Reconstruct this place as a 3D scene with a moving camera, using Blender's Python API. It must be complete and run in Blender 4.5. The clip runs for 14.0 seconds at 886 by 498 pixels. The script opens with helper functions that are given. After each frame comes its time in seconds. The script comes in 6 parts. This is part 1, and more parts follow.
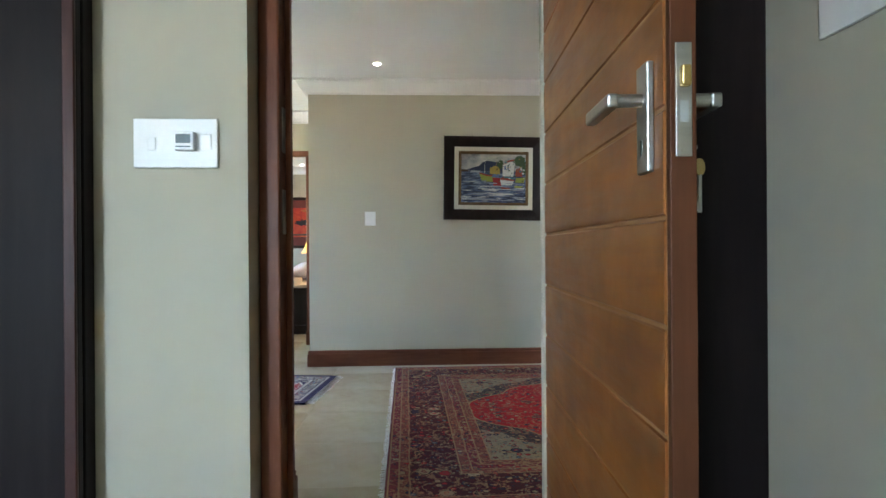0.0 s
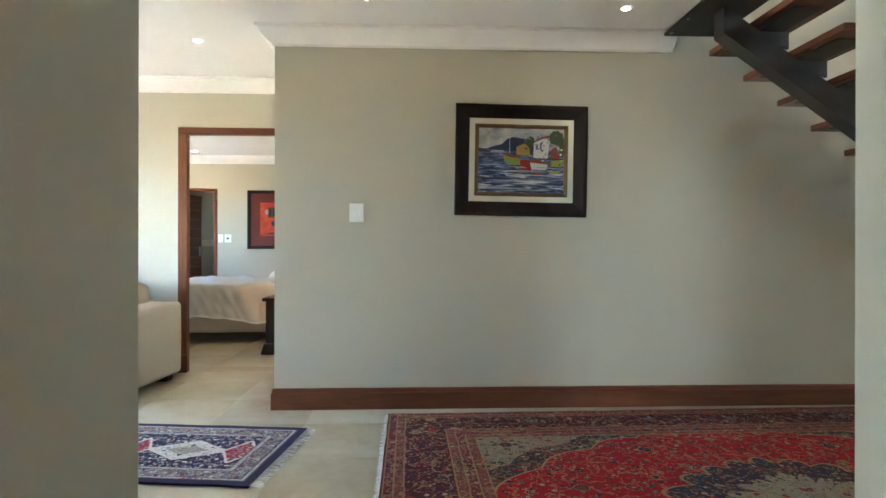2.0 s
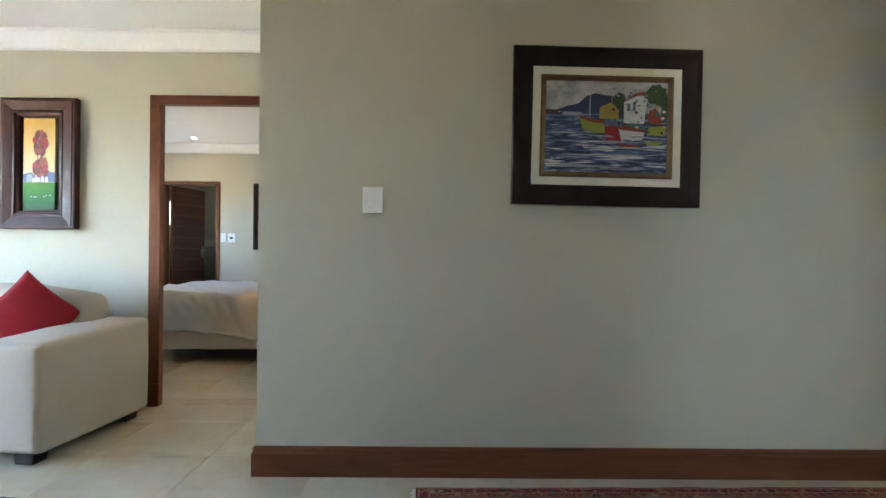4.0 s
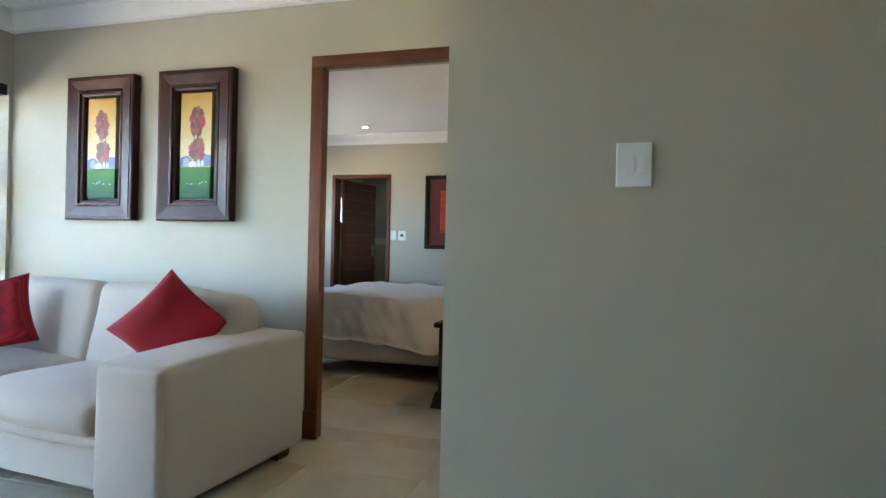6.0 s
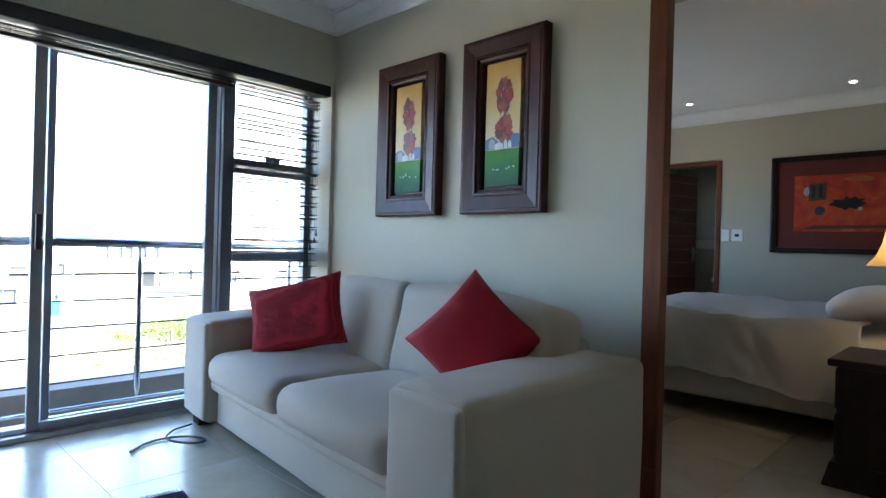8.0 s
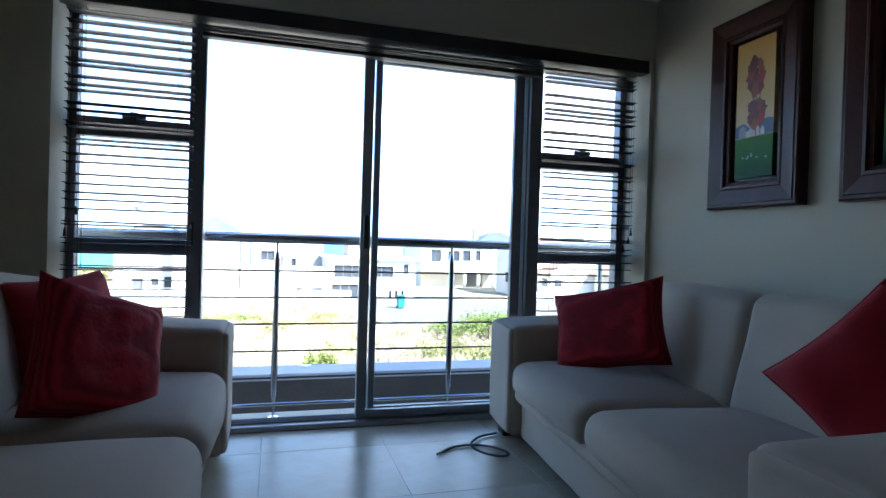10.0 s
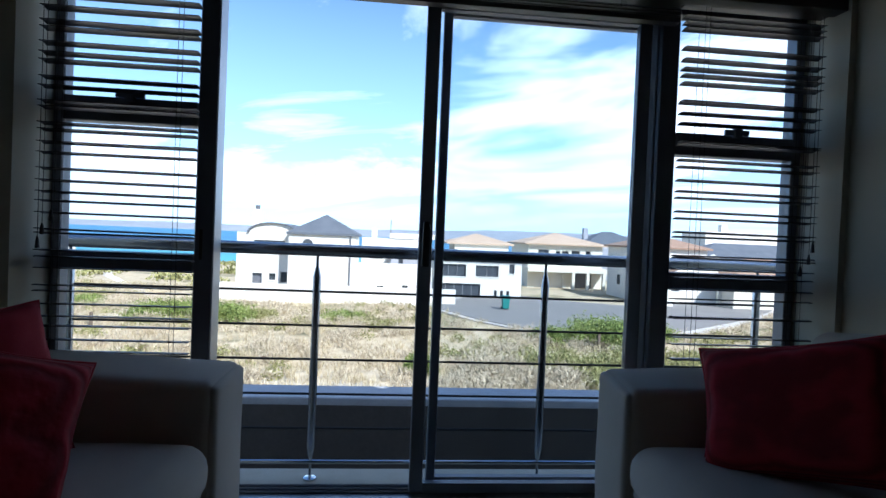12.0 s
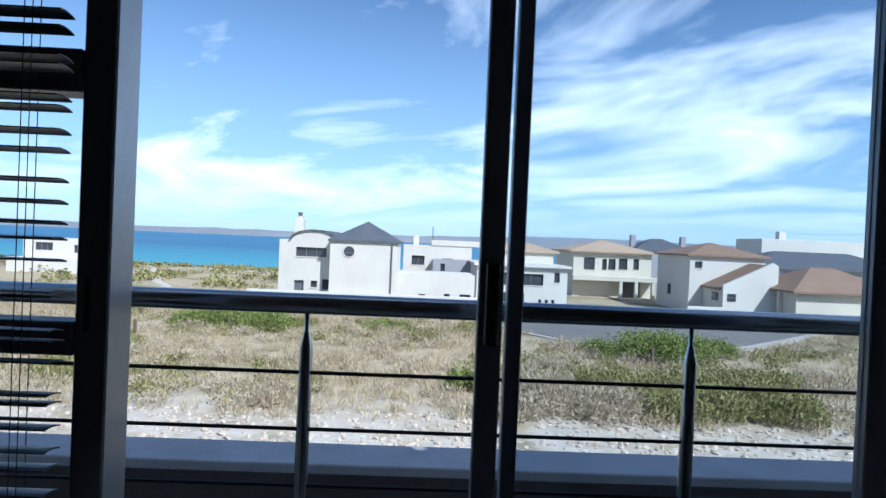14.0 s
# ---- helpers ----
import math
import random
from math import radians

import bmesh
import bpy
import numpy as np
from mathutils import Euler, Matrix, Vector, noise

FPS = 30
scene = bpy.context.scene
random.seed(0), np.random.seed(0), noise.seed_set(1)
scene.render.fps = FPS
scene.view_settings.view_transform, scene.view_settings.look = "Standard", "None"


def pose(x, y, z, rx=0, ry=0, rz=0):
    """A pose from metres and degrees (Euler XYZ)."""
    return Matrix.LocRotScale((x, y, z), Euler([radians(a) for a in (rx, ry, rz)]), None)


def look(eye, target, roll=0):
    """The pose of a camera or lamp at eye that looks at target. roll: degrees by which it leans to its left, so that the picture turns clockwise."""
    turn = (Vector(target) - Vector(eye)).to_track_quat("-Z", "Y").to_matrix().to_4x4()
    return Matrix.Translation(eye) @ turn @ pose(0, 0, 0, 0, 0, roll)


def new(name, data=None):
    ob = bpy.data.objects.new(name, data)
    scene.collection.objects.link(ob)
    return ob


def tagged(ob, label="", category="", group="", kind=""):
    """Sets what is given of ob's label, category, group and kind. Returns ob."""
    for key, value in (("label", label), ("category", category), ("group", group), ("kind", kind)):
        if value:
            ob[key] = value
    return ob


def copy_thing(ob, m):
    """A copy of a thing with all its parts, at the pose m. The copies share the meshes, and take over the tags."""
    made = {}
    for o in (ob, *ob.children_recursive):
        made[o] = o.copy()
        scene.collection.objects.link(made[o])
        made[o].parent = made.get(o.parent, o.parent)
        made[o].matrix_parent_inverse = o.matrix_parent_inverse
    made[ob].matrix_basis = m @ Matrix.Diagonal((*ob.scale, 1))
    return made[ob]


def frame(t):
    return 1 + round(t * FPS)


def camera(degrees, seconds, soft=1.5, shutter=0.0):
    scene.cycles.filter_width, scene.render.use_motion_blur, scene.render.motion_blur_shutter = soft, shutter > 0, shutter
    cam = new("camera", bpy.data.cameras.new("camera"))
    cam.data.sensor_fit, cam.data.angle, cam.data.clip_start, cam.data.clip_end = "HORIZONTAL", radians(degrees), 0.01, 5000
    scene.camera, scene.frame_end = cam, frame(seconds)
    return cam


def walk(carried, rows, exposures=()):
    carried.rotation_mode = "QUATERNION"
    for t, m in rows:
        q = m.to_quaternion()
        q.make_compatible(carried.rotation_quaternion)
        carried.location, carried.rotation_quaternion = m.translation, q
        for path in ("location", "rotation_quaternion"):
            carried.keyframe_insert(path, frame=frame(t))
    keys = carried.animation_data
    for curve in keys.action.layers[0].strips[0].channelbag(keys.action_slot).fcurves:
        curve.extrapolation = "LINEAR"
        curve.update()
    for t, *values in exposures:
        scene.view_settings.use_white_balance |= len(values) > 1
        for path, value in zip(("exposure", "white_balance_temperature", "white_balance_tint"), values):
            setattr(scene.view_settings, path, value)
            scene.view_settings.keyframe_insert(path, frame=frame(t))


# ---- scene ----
# The camera and its walk
cam = camera(74.9, 14.0)
PATH = [
    (0, (-0.044, -0.152, 1.074), (0.047, 1.846, 1.073), -0.4),
    (0.5, (-0.001, 0.172, 1.094), (0.089, 2.17, 1.095), -0.3),
    (1, (-0.022, 0.514, 1.103), (0.069, 2.512, 1.1), -0.2),
    (1.5, (-0.056, 0.822, 1.112), (0.04, 2.82, 1.106), 0.0),
    (2, (-0.044, 1.187, 1.111), (0.042, 3.185, 1.109), 0.1),
    (2.2, (-0.071, 1.316, 1.114), (0.022, 3.314, 1.11), 0.1),
    (4.3, (-0.167, 2.529, 1.11), (-0.202, 4.528, 1.116), 0.7),
    (4.5, (-0.195, 2.64, 1.113), (-0.277, 4.638, 1.114), 0.7),
    (5, (-0.278, 2.931, 1.113), (-0.526, 4.915, 1.113), 0.9),
    (5.5, (-0.4, 3.199, 1.1), (-0.828, 5.152, 1.098), 1.0),
    (6, (-0.547, 3.452, 1.101), (-1.083, 5.379, 1.101), 1.3),
    (6.5, (-0.676, 3.667, 1.105), (-1.399, 5.532, 1.099), 1.4),
    (7, (-0.781, 3.84, 1.085), (-1.762, 5.583, 1.079), 1.3),
    (7.5, (-0.957, 4.0, 1.067), (-2.144, 5.61, 1.064), 1.4),
    (8, (-1.104, 4.098, 1.053), (-2.49, 5.54, 1.049), 1.6),
    (8.5, (-1.22, 4.181, 1.031), (-2.807, 5.398, 1.025), 1.5),
    (9, (-1.31, 4.208, 1.007), (-3.06, 5.176, 0.999), 1.8),
    (9.2, (-1.333, 4.214, 0.999), (-3.133, 5.086, 0.992), 1.7),
    (11.3, (-1.957, 4.59, 1.093), (-3.936, 4.874, 1.053), 2.4),
    (11.5, (-2.054, 4.619, 1.095), (-4.037, 4.88, 1.058), 2.4),
    (12, (-2.314, 4.641, 1.105), (-4.304, 4.837, 1.068), 2.4),
    (12.5, (-2.578, 4.656, 1.138), (-4.572, 4.81, 1.105), 2.5),
    (13, (-2.851, 4.706, 1.159), (-4.847, 4.834, 1.129), 2.6),
    (13.5, (-3.121, 4.697, 1.164), (-5.119, 4.779, 1.139), 2.5),
    (14, (-3.397, 4.656, 1.21), (-5.396, 4.707, 1.188), 2.5),
]
EXPOSURES = [(0, 6.2, 6250, 10), (1.0, 6.35, 6600, 10), (2.2, 6.3, 6700, 10), (4.5, 5.65, 6450, 10), (6.5, 5.2, 6150, 9), (7.5, 4.7, 5900, 9), (8.5, 3.8, 5600, 8), (9.2, 3.3, 5500, 8), (11.3, 1.35, 5500, 8), (12, 0.98, 5400, 8), (14, 0.3, 5350, 8)]
walk(cam, [(t, look(eye, target, roll)) for t, eye, target, roll in PATH], EXPOSURES)

# World, sun, and lamps added in unseen openings
world = bpy.data.worlds.new("sky")
scene.world = world
world.use_nodes = True
wn, wl = world.node_tree.nodes, world.node_tree.links
SUN_EL, SUN_AZ = 42.0, 35.0  # azimuth from +x towards +y
sky = wn.new("ShaderNodeTexSky")
sky.sky_type, sky.sun_disc = "NISHITA", False
sky.sun_elevation, sky.sun_rotation = radians(SUN_EL), radians(90 - SUN_AZ)
sky.altitude, sky.dust_density, sky.ozone_density = 10, 0.35, 4.0
# thin cirrus, streaked across the sky
tc = wn.new("ShaderNodeTexCoord")
sep = wn.new("ShaderNodeSeparateXYZ")
wl.new(tc.outputs["Generated"], sep.inputs[0])


def wmath(op, a, b=None):
    n = wn.new("ShaderNodeMath")
    n.operation = op
    for i, v in enumerate((a, b)):
        if v is None:
            continue
        if isinstance(v, (int, float)):
            n.inputs[i].default_value = v
        else:
            wl.new(v, n.inputs[i])
    return n.outputs[0]


zz = wmath("MAXIMUM", sep.outputs[2], 0.02)
zc = wmath("ADD", zz, 0.12)
comb = wn.new("ShaderNodeCombineXYZ")
wl.new(wmath("DIVIDE", sep.outputs[0], zc), comb.inputs[0])
wl.new(wmath("DIVIDE", sep.outputs[1], zc), comb.inputs[1])
mp = wn.new("ShaderNodeMapping")
mp.vector_type = "TEXTURE"
mp.inputs["Rotation"].default_value = (0, 0, radians(-52))
mp.inputs["Scale"].default_value = (1.5, 2.6, 1)
mp.inputs["Location"].default_value = (0.6, -1.3, 0)
wl.new(comb.outputs[0], mp.inputs[0])
cl = wn.new("ShaderNodeTexNoise")
cl.inputs["Scale"].default_value, cl.inputs["Detail"].default_value = 1.5, 9
cl.inputs["Roughness"].default_value, cl.inputs["Distortion"].default_value = 0.58, 0.9
wl.new(mp.outputs[0], cl.inputs["Vector"])


def wrange(value, a, b, c=0.0, d=1.0):
    n = wn.new("ShaderNodeMapRange")
    n.interpolation_type = "SMOOTHSTEP"
    for key, q in (("From Min", a), ("From Max", b), ("To Min", c), ("To Max", d)):
        n.inputs[key].default_value = q
    wl.new(value, n.inputs["Value"])
    return n.outputs[0]


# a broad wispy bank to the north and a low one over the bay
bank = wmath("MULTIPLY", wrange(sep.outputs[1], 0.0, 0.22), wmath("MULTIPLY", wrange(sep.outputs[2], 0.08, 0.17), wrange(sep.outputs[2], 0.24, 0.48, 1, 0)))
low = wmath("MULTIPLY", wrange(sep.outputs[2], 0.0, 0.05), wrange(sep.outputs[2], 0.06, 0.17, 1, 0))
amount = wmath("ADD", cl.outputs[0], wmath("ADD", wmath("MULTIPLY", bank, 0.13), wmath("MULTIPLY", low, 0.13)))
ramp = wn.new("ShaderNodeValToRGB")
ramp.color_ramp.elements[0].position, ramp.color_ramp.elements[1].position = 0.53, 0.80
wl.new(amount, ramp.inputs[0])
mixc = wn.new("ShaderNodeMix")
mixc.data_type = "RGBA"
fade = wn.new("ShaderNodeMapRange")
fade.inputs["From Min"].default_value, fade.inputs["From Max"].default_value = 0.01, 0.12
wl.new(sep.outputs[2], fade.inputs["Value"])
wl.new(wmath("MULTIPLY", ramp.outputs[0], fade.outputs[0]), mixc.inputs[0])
haze = wn.new("ShaderNodeMapRange")
haze.inputs["From Min"].default_value, haze.inputs["From Max"].default_value = 0.0, 0.42
haze.inputs["To Min"].default_value, haze.inputs["To Max"].default_value = 0.62, 0.0
wl.new(sep.outputs[2], haze.inputs["Value"])
mixh = wn.new("ShaderNodeMix")
mixh.data_type = "RGBA"
wl.new(haze.outputs[0], mixh.inputs[0])
wl.new(sky.outputs[0], mixh.inputs[6])
mixh.inputs[7].default_value = (5.2, 7.6, 10.2, 1)
wl.new(mixh.outputs[2], mixc.inputs[6])
mixc.inputs[7].default_value = (12.0, 12.4, 13.0, 1)
bg = wn["Background"]
bg.inputs[1].default_value = 0.1
wl.new(mixc.outputs[2], bg.inputs[0])

sun = new("sun", bpy.data.lights.new("sun", "SUN"))
sun.data.energy, sun.data.angle, sun.data.color = 4.4, radians(0.55), (1, 0.94, 0.85)
SUN_FROM = Vector((math.cos(radians(SUN_EL)) * math.cos(radians(SUN_AZ)), math.cos(radians(SUN_EL)) * math.sin(radians(SUN_AZ)), math.sin(radians(SUN_EL))))
sun.matrix_world = look(SUN_FROM * 30, (0, 0, 0))


def opening_lamp(name, eye, target, w, h, power, colour=(0.86, 0.93, 1.0)):
    """An area lamp added in an unseen opening, standing in for sky light."""
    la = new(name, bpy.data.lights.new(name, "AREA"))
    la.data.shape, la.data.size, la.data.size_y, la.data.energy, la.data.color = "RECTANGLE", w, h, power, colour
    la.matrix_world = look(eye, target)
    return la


# openings are unseen; place and strength are set to light the rooms
opening_lamp("sky_light_study_window", (-2.95, -5.08, 1.55), (-2.95, 0.0, 1.55), 0.8, 1.2, 2.2, (0.72, 0.86, 1.0))
opening_lamp("sky_light_bedroom_window", (-4.85, 9.2, 1.6), (-1.2, 8.9, 1.3), 1.0, 0.9, 0.12)
opening_lamp("sky_light_bathroom_window", (-4.85, 11.9, 1.7), (-2.6, 11.9, 1.2), 0.4, 0.4, 0.02)
opening_lamp("sky_light_stairwell_window", (5.85, 3.1, 3.9), (1.5, 4.4, 1.5), 0.7, 0.8, 0.05)
opening_lamp("sky_light_lounge_window", (5.95, 2.1, 1.8), (-0.5, 1.6, 1.2), 0.45, 0.4, 0.12)
# ---- materials ----


class Nodes:
    """A small hand for building one node material."""

    def __init__(self, name):
        self.mat = bpy.data.materials.new(name)
        self.mat.use_nodes = True
        self.n, self.l = self.mat.node_tree.nodes, self.mat.node_tree.links
        self.b = self.n["Principled BSDF"]
        self.co = self.n.new("ShaderNodeTexCoord").outputs["Object"]

    def put(self, value, socket):
        if isinstance(value, (int, float)):
            socket.default_value = value
        elif isinstance(value, (tuple, list)):
            socket.default_value = (*value, 1)[:len(socket.default_value)] if len(value) == 3 else value
        else:
            self.l.new(value, socket)

    def math(self, op, a, b=None, c=None):
        m = self.n.new("ShaderNodeMath")
        m.operation = op
        for i, v in enumerate((a, b, c)):
            if v is not None:
                self.put(v, m.inputs[i])
        return m.outputs[0]

    def xyz(self, vec=None):
        s = self.n.new("ShaderNodeSeparateXYZ")
        self.l.new(vec or self.co, s.inputs[0])
        return s.outputs

    def vec(self, scale=(1, 1, 1), loc=(0, 0, 0), rot=(0, 0, 0), src=None):
        m = self.n.new("ShaderNodeMapping")
        m.inputs["Scale"].default_value, m.inputs["Location"].default_value, m.inputs["Rotation"].default_value = scale, loc, rot
        self.l.new(src or self.co, m.inputs[0])
        return m.outputs[0]

    def noise(self, scale, detail=4, rough=0.55, vec=None, distortion=0.0, colour=False):
        t = self.n.new("ShaderNodeTexNoise")
        self.l.new(vec or self.co, t.inputs["Vector"])
        t.inputs["Scale"].default_value, t.inputs["Detail"].default_value = scale, detail
        t.inputs["Roughness"].default_value, t.inputs["Distortion"].default_value = rough, distortion
        return t.outputs[1 if colour else 0]

    def voronoi(self, scale, vec=None, feature="F1", out=0, randomness=1.0):
        t = self.n.new("ShaderNodeTexVoronoi")
        t.feature = feature
        self.l.new(vec or self.co, t.inputs["Vector"])
        t.inputs["Scale"].default_value, t.inputs["Randomness"].default_value = scale, randomness
        return t.outputs[out]

    def ramp(self, fac, stops, constant=False):
        r = self.n.new("ShaderNodeValToRGB")
        e = r.color_ramp.elements
        r.color_ramp.interpolation = "CONSTANT" if constant else "LINEAR"
        while len(e) < len(stops):
            e.new(0.5)
        for i, (p, c) in enumerate(stops):
            e[i].position = p
            e[i].color = (*c, 1) if isinstance(c, tuple) else (c, c, c, 1)
        self.put(fac, r.inputs[0])
        return r.outputs[0]

    def mix(self, fac, a, b, blend="MIX"):
        m = self.n.new("ShaderNodeMix")
        m.data_type, m.blend_type = "RGBA", blend
        self.put(fac, m.inputs[0])
        self.put(a, m.inputs[6])
        self.put(b, m.inputs[7])
        return m.outputs[2]

    def rand(self):
        return self.n.new("ShaderNodeObjectInfo").outputs["Random"]

    def done(self, colour, rough=0.6, metal=0.0, bump=None, strength=0.2, distance=0.002, **more):
        self.put(colour, self.b.inputs["Base Color"])
        self.put(rough, self.b.inputs["Roughness"])
        self.put(metal, self.b.inputs["Metallic"])
        if bump is not None:
            bn = self.n.new("ShaderNodeBump")
            bn.inputs["Strength"].default_value, bn.inputs["Distance"].default_value = strength, distance
            self.l.new(bump, bn.inputs["Height"])
            self.l.new(bn.outputs[0], self.b.inputs["Normal"])
        for key, v in more.items():
            self.put(v, self.b.inputs[key.replace("_", " ")])
        return self.mat


def mottled(name, dark, light, scale=3, rough=0.6, metal=0.0, fine=120, strength=0.15, distance=0.001, vec=(1, 1, 1), **more):
    """A surface with broad and fine variation between two near colours."""
    k = Nodes(name)
    v = k.vec(vec)
    f = k.math("ADD", k.math("MULTIPLY", k.noise(scale, 5, 0.6, v), 0.7), k.math("MULTIPLY", k.noise(fine, 2, 0.5, v), 0.3))
    return k.done(k.ramp(f, [(0.3, dark), (0.7, light)]), rough, metal, k.noise(fine, 3, 0.6, v), strength, distance, **more)


def wood(name, dark, mid, light, axis="x", rough=0.42, scale=1.0, coat=0.0, spec=0.5, blotchy=0.3):
    k = Nodes(name)
    stretch = {"x": (0.9, 9, 9), "y": (9, 0.9, 9), "z": (9, 9, 0.9)}[axis]
    v = k.vec(tuple(s * scale for s in stretch))
    ob = k.n.new("ShaderNodeVectorMath")
    ob.operation = "ADD"
    k.l.new(v, ob.inputs[0])
    k.l.new(k.n.new("ShaderNodeObjectInfo").outputs["Location"], ob.inputs[1])
    v = ob.outputs[0]
    grain = k.noise(1.6, 8, 0.62, v, 0.6)
    fibre = k.noise(9, 4, 0.7, v, 0.2)
    blotch = k.noise(1.7 if blotchy < 0.4 else 6.5, 4, 0.55)
    f = k.math("ADD", k.math("MULTIPLY", grain, 0.8 - blotchy), k.math("ADD", k.math("MULTIPLY", fibre, 0.2), k.math("MULTIPLY", blotch, blotchy)))
    return k.done(k.ramp(f, [(0.33, dark), (0.5, mid), (0.68, light)]), k.ramp(fibre, [(0.2, rough - 0.08), (0.8, rough + 0.1)]), 0, fibre, 0.12, 0.001, Coat_Weight=coat, Specular_IOR_Level=spec)


M = {}
k = Nodes("plaster_sage")
f = k.noise(1.1, 4, 0.55)
g = k.noise(210, 3, 0.6)
M["plaster"] = k.done(k.mix(k.math("MULTIPLY", f, 0.6), (0.43, 0.405, 0.318), (0.48, 0.452, 0.362)), 0.8, 0, k.math("ADD", g, k.math("MULTIPLY", k.noise(26, 3), 0.6)), 0.1, 0.0012)
M["ceiling"] = mottled("ceiling_paint", (0.74, 0.735, 0.72), (0.8, 0.795, 0.78), 0.8, 0.9, 0, 160, 0.06)
M["cornice"] = mottled("cornice_paint", (0.76, 0.755, 0.74), (0.82, 0.815, 0.8), 1.2, 0.7, 0, 90, 0.05)
M["white_plastic"] = mottled("white_plastic", (0.74, 0.745, 0.74), (0.8, 0.8, 0.79), 6, 0.35, 0, 200, 0.03)
M["grey_plastic"] = mottled("grey_plastic", (0.36, 0.38, 0.38), (0.42, 0.44, 0.43), 6, 0.4)
M["screen"] = mottled("dark_screen", (0.03, 0.05, 0.05), (0.05, 0.08, 0.075), 8, 0.15)
M["joinery"] = wood("red_brown_joinery", (0.075, 0.022, 0.010), (0.125, 0.040, 0.018), (0.17, 0.062, 0.030), "x", 0.4, spec=0.3)
M["joinery_z"] = wood("red_brown_joinery_upright", (0.085, 0.026, 0.011), (0.14, 0.046, 0.02), (0.19, 0.072, 0.034), "z", 0.42, spec=0.22)
M["joinery_y"] = wood("red_brown_joinery_return", (0.075, 0.022, 0.010), (0.125, 0.040, 0.018), (0.17, 0.062, 0.030), "y", 0.36)
M["door"] = wood("orange_brown_door_boards", (0.12, 0.036, 0.007), (0.225, 0.074, 0.013), (0.36, 0.135, 0.026), "y", 0.42, 0.55, spec=0.35, blotchy=0.45)
# red-brown edge wood, darkened so its colour holds the edge's shade
M["door_edge"] = wood("shaded_door_edge", (0.05, 0.016, 0.007), (0.085, 0.028, 0.011), (0.12, 0.042, 0.018), "z", 0.5, spec=0.2)
M["door_core"] = wood("pale_groove_wood", (0.22, 0.10, 0.036), (0.30, 0.145, 0.055), (0.38, 0.20, 0.085), "y", 0.6)
M["dark_wood"] = wood("dark_stained_wood", (0.010, 0.0055, 0.0045), (0.018, 0.010, 0.008), (0.03, 0.017, 0.013), "z", 0.45, spec=0.25)
M["dark_red_wood"] = wood("mahogany_frame", (0.026, 0.007, 0.005), (0.045, 0.012, 0.009), (0.07, 0.021, 0.015), "z", 0.38, spec=0.25)
M["cupboard"] = wood("near_black_stained_wood", (0.006, 0.0035, 0.004), (0.010, 0.006, 0.006), (0.016, 0.010, 0.010), "z", 0.5, spec=0.15)
M["steel"] = mottled("brushed_steel", (0.32, 0.315, 0.295), (0.42, 0.415, 0.39), 3, 0.36, 1.0, 240, 0.05, 0.0005, (1, 1, 14))
M["chrome"] = mottled("polished_steel", (0.55, 0.56, 0.57), (0.66, 0.67, 0.68), 5, 0.13, 1.0, 150, 0.02)
M["rail"] = mottled("dulled_steel", (0.40, 0.405, 0.42), (0.50, 0.505, 0.52), 5, 0.26, 1.0, 150, 0.03)
M["brass"] = mottled("brass", (0.65, 0.45, 0.18), (0.75, 0.55, 0.25), 9, 0.25, 1.0)
M["alu"] = mottled("anodised_bronze_aluminium", (0.15, 0.16, 0.185), (0.20, 0.21, 0.24), 2, 0.42, 0.35, 180, 0.05)
M["alu_light"] = mottled("worn_aluminium", (0.30, 0.31, 0.33), (0.42, 0.43, 0.45), 3, 0.35, 0.6)
M["black_metal"] = mottled("dark_painted_steel", (0.035, 0.033, 0.030), (0.06, 0.056, 0.05), 4, 0.45, 0.4, 120, 0.12)
M["blind"] = mottled("dark_blind_slat", (0.020, 0.018, 0.018), (0.034, 0.030, 0.030), 5, 0.42, 0, 60, 0.05, 0.0005, (1, 9, 1))
M["cord"] = mottled("cord", (0.03, 0.03, 0.032), (0.06, 0.06, 0.06), 30, 0.8)
k = Nodes("beige_microfibre")
f = k.noise(2.4, 4, 0.6)
g = k.noise(420, 2, 0.6)
M["sofa"] = k.done(k.mix(f, (0.345, 0.292, 0.232), (0.415, 0.357, 0.29)), 0.92, 0, k.math("ADD", g, k.math("MULTIPLY", k.noise(7, 4), 1.5)), 0.16, 0.003, Sheen_Weight=0.12)
k = Nodes("crimson_cotton")
M["red"] = k.done(k.mix(k.noise(6, 4), (0.22, 0.006, 0.014), (0.32, 0.012, 0.022)), 0.8, 0, k.math("ADD", k.noise(300, 2), k.math("MULTIPLY", k.noise(9, 5, 0.6), 2.0)), 0.3, 0.004, Specular_IOR_Level=0.3)
k = Nodes("crimson_ribbed_cotton")
x, y, z = k.xyz()
rib = k.math("SINE", k.math("ADD", k.math("MULTIPLY", y, 330), k.math("MULTIPLY", k.noise(9, 3), 7)))
M["red_ribbed"] = k.done(k.mix(k.math("MULTIPLY", k.math("ADD", rib, 1), 0.5), (0.18, 0.006, 0.012), (0.31, 0.013, 0.022)), 0.85, 0, k.math("ADD", rib, k.math("MULTIPLY", k.noise(8, 4), 4)), 0.5, 0.004, Specular_IOR_Level=0.3)
k = Nodes("stone_floor_tile")
cloud = k.noise(1.3, 6, 0.62, None, 0.7)
vein = k.noise(4.5, 7, 0.66, None, 1.2)
v = k.math("ADD", k.math("MULTIPLY", cloud, 0.55), k.math("ADD", k.math("MULTIPLY", vein, 0.33), k.math("MULTIPLY", k.rand(), 0.17)))
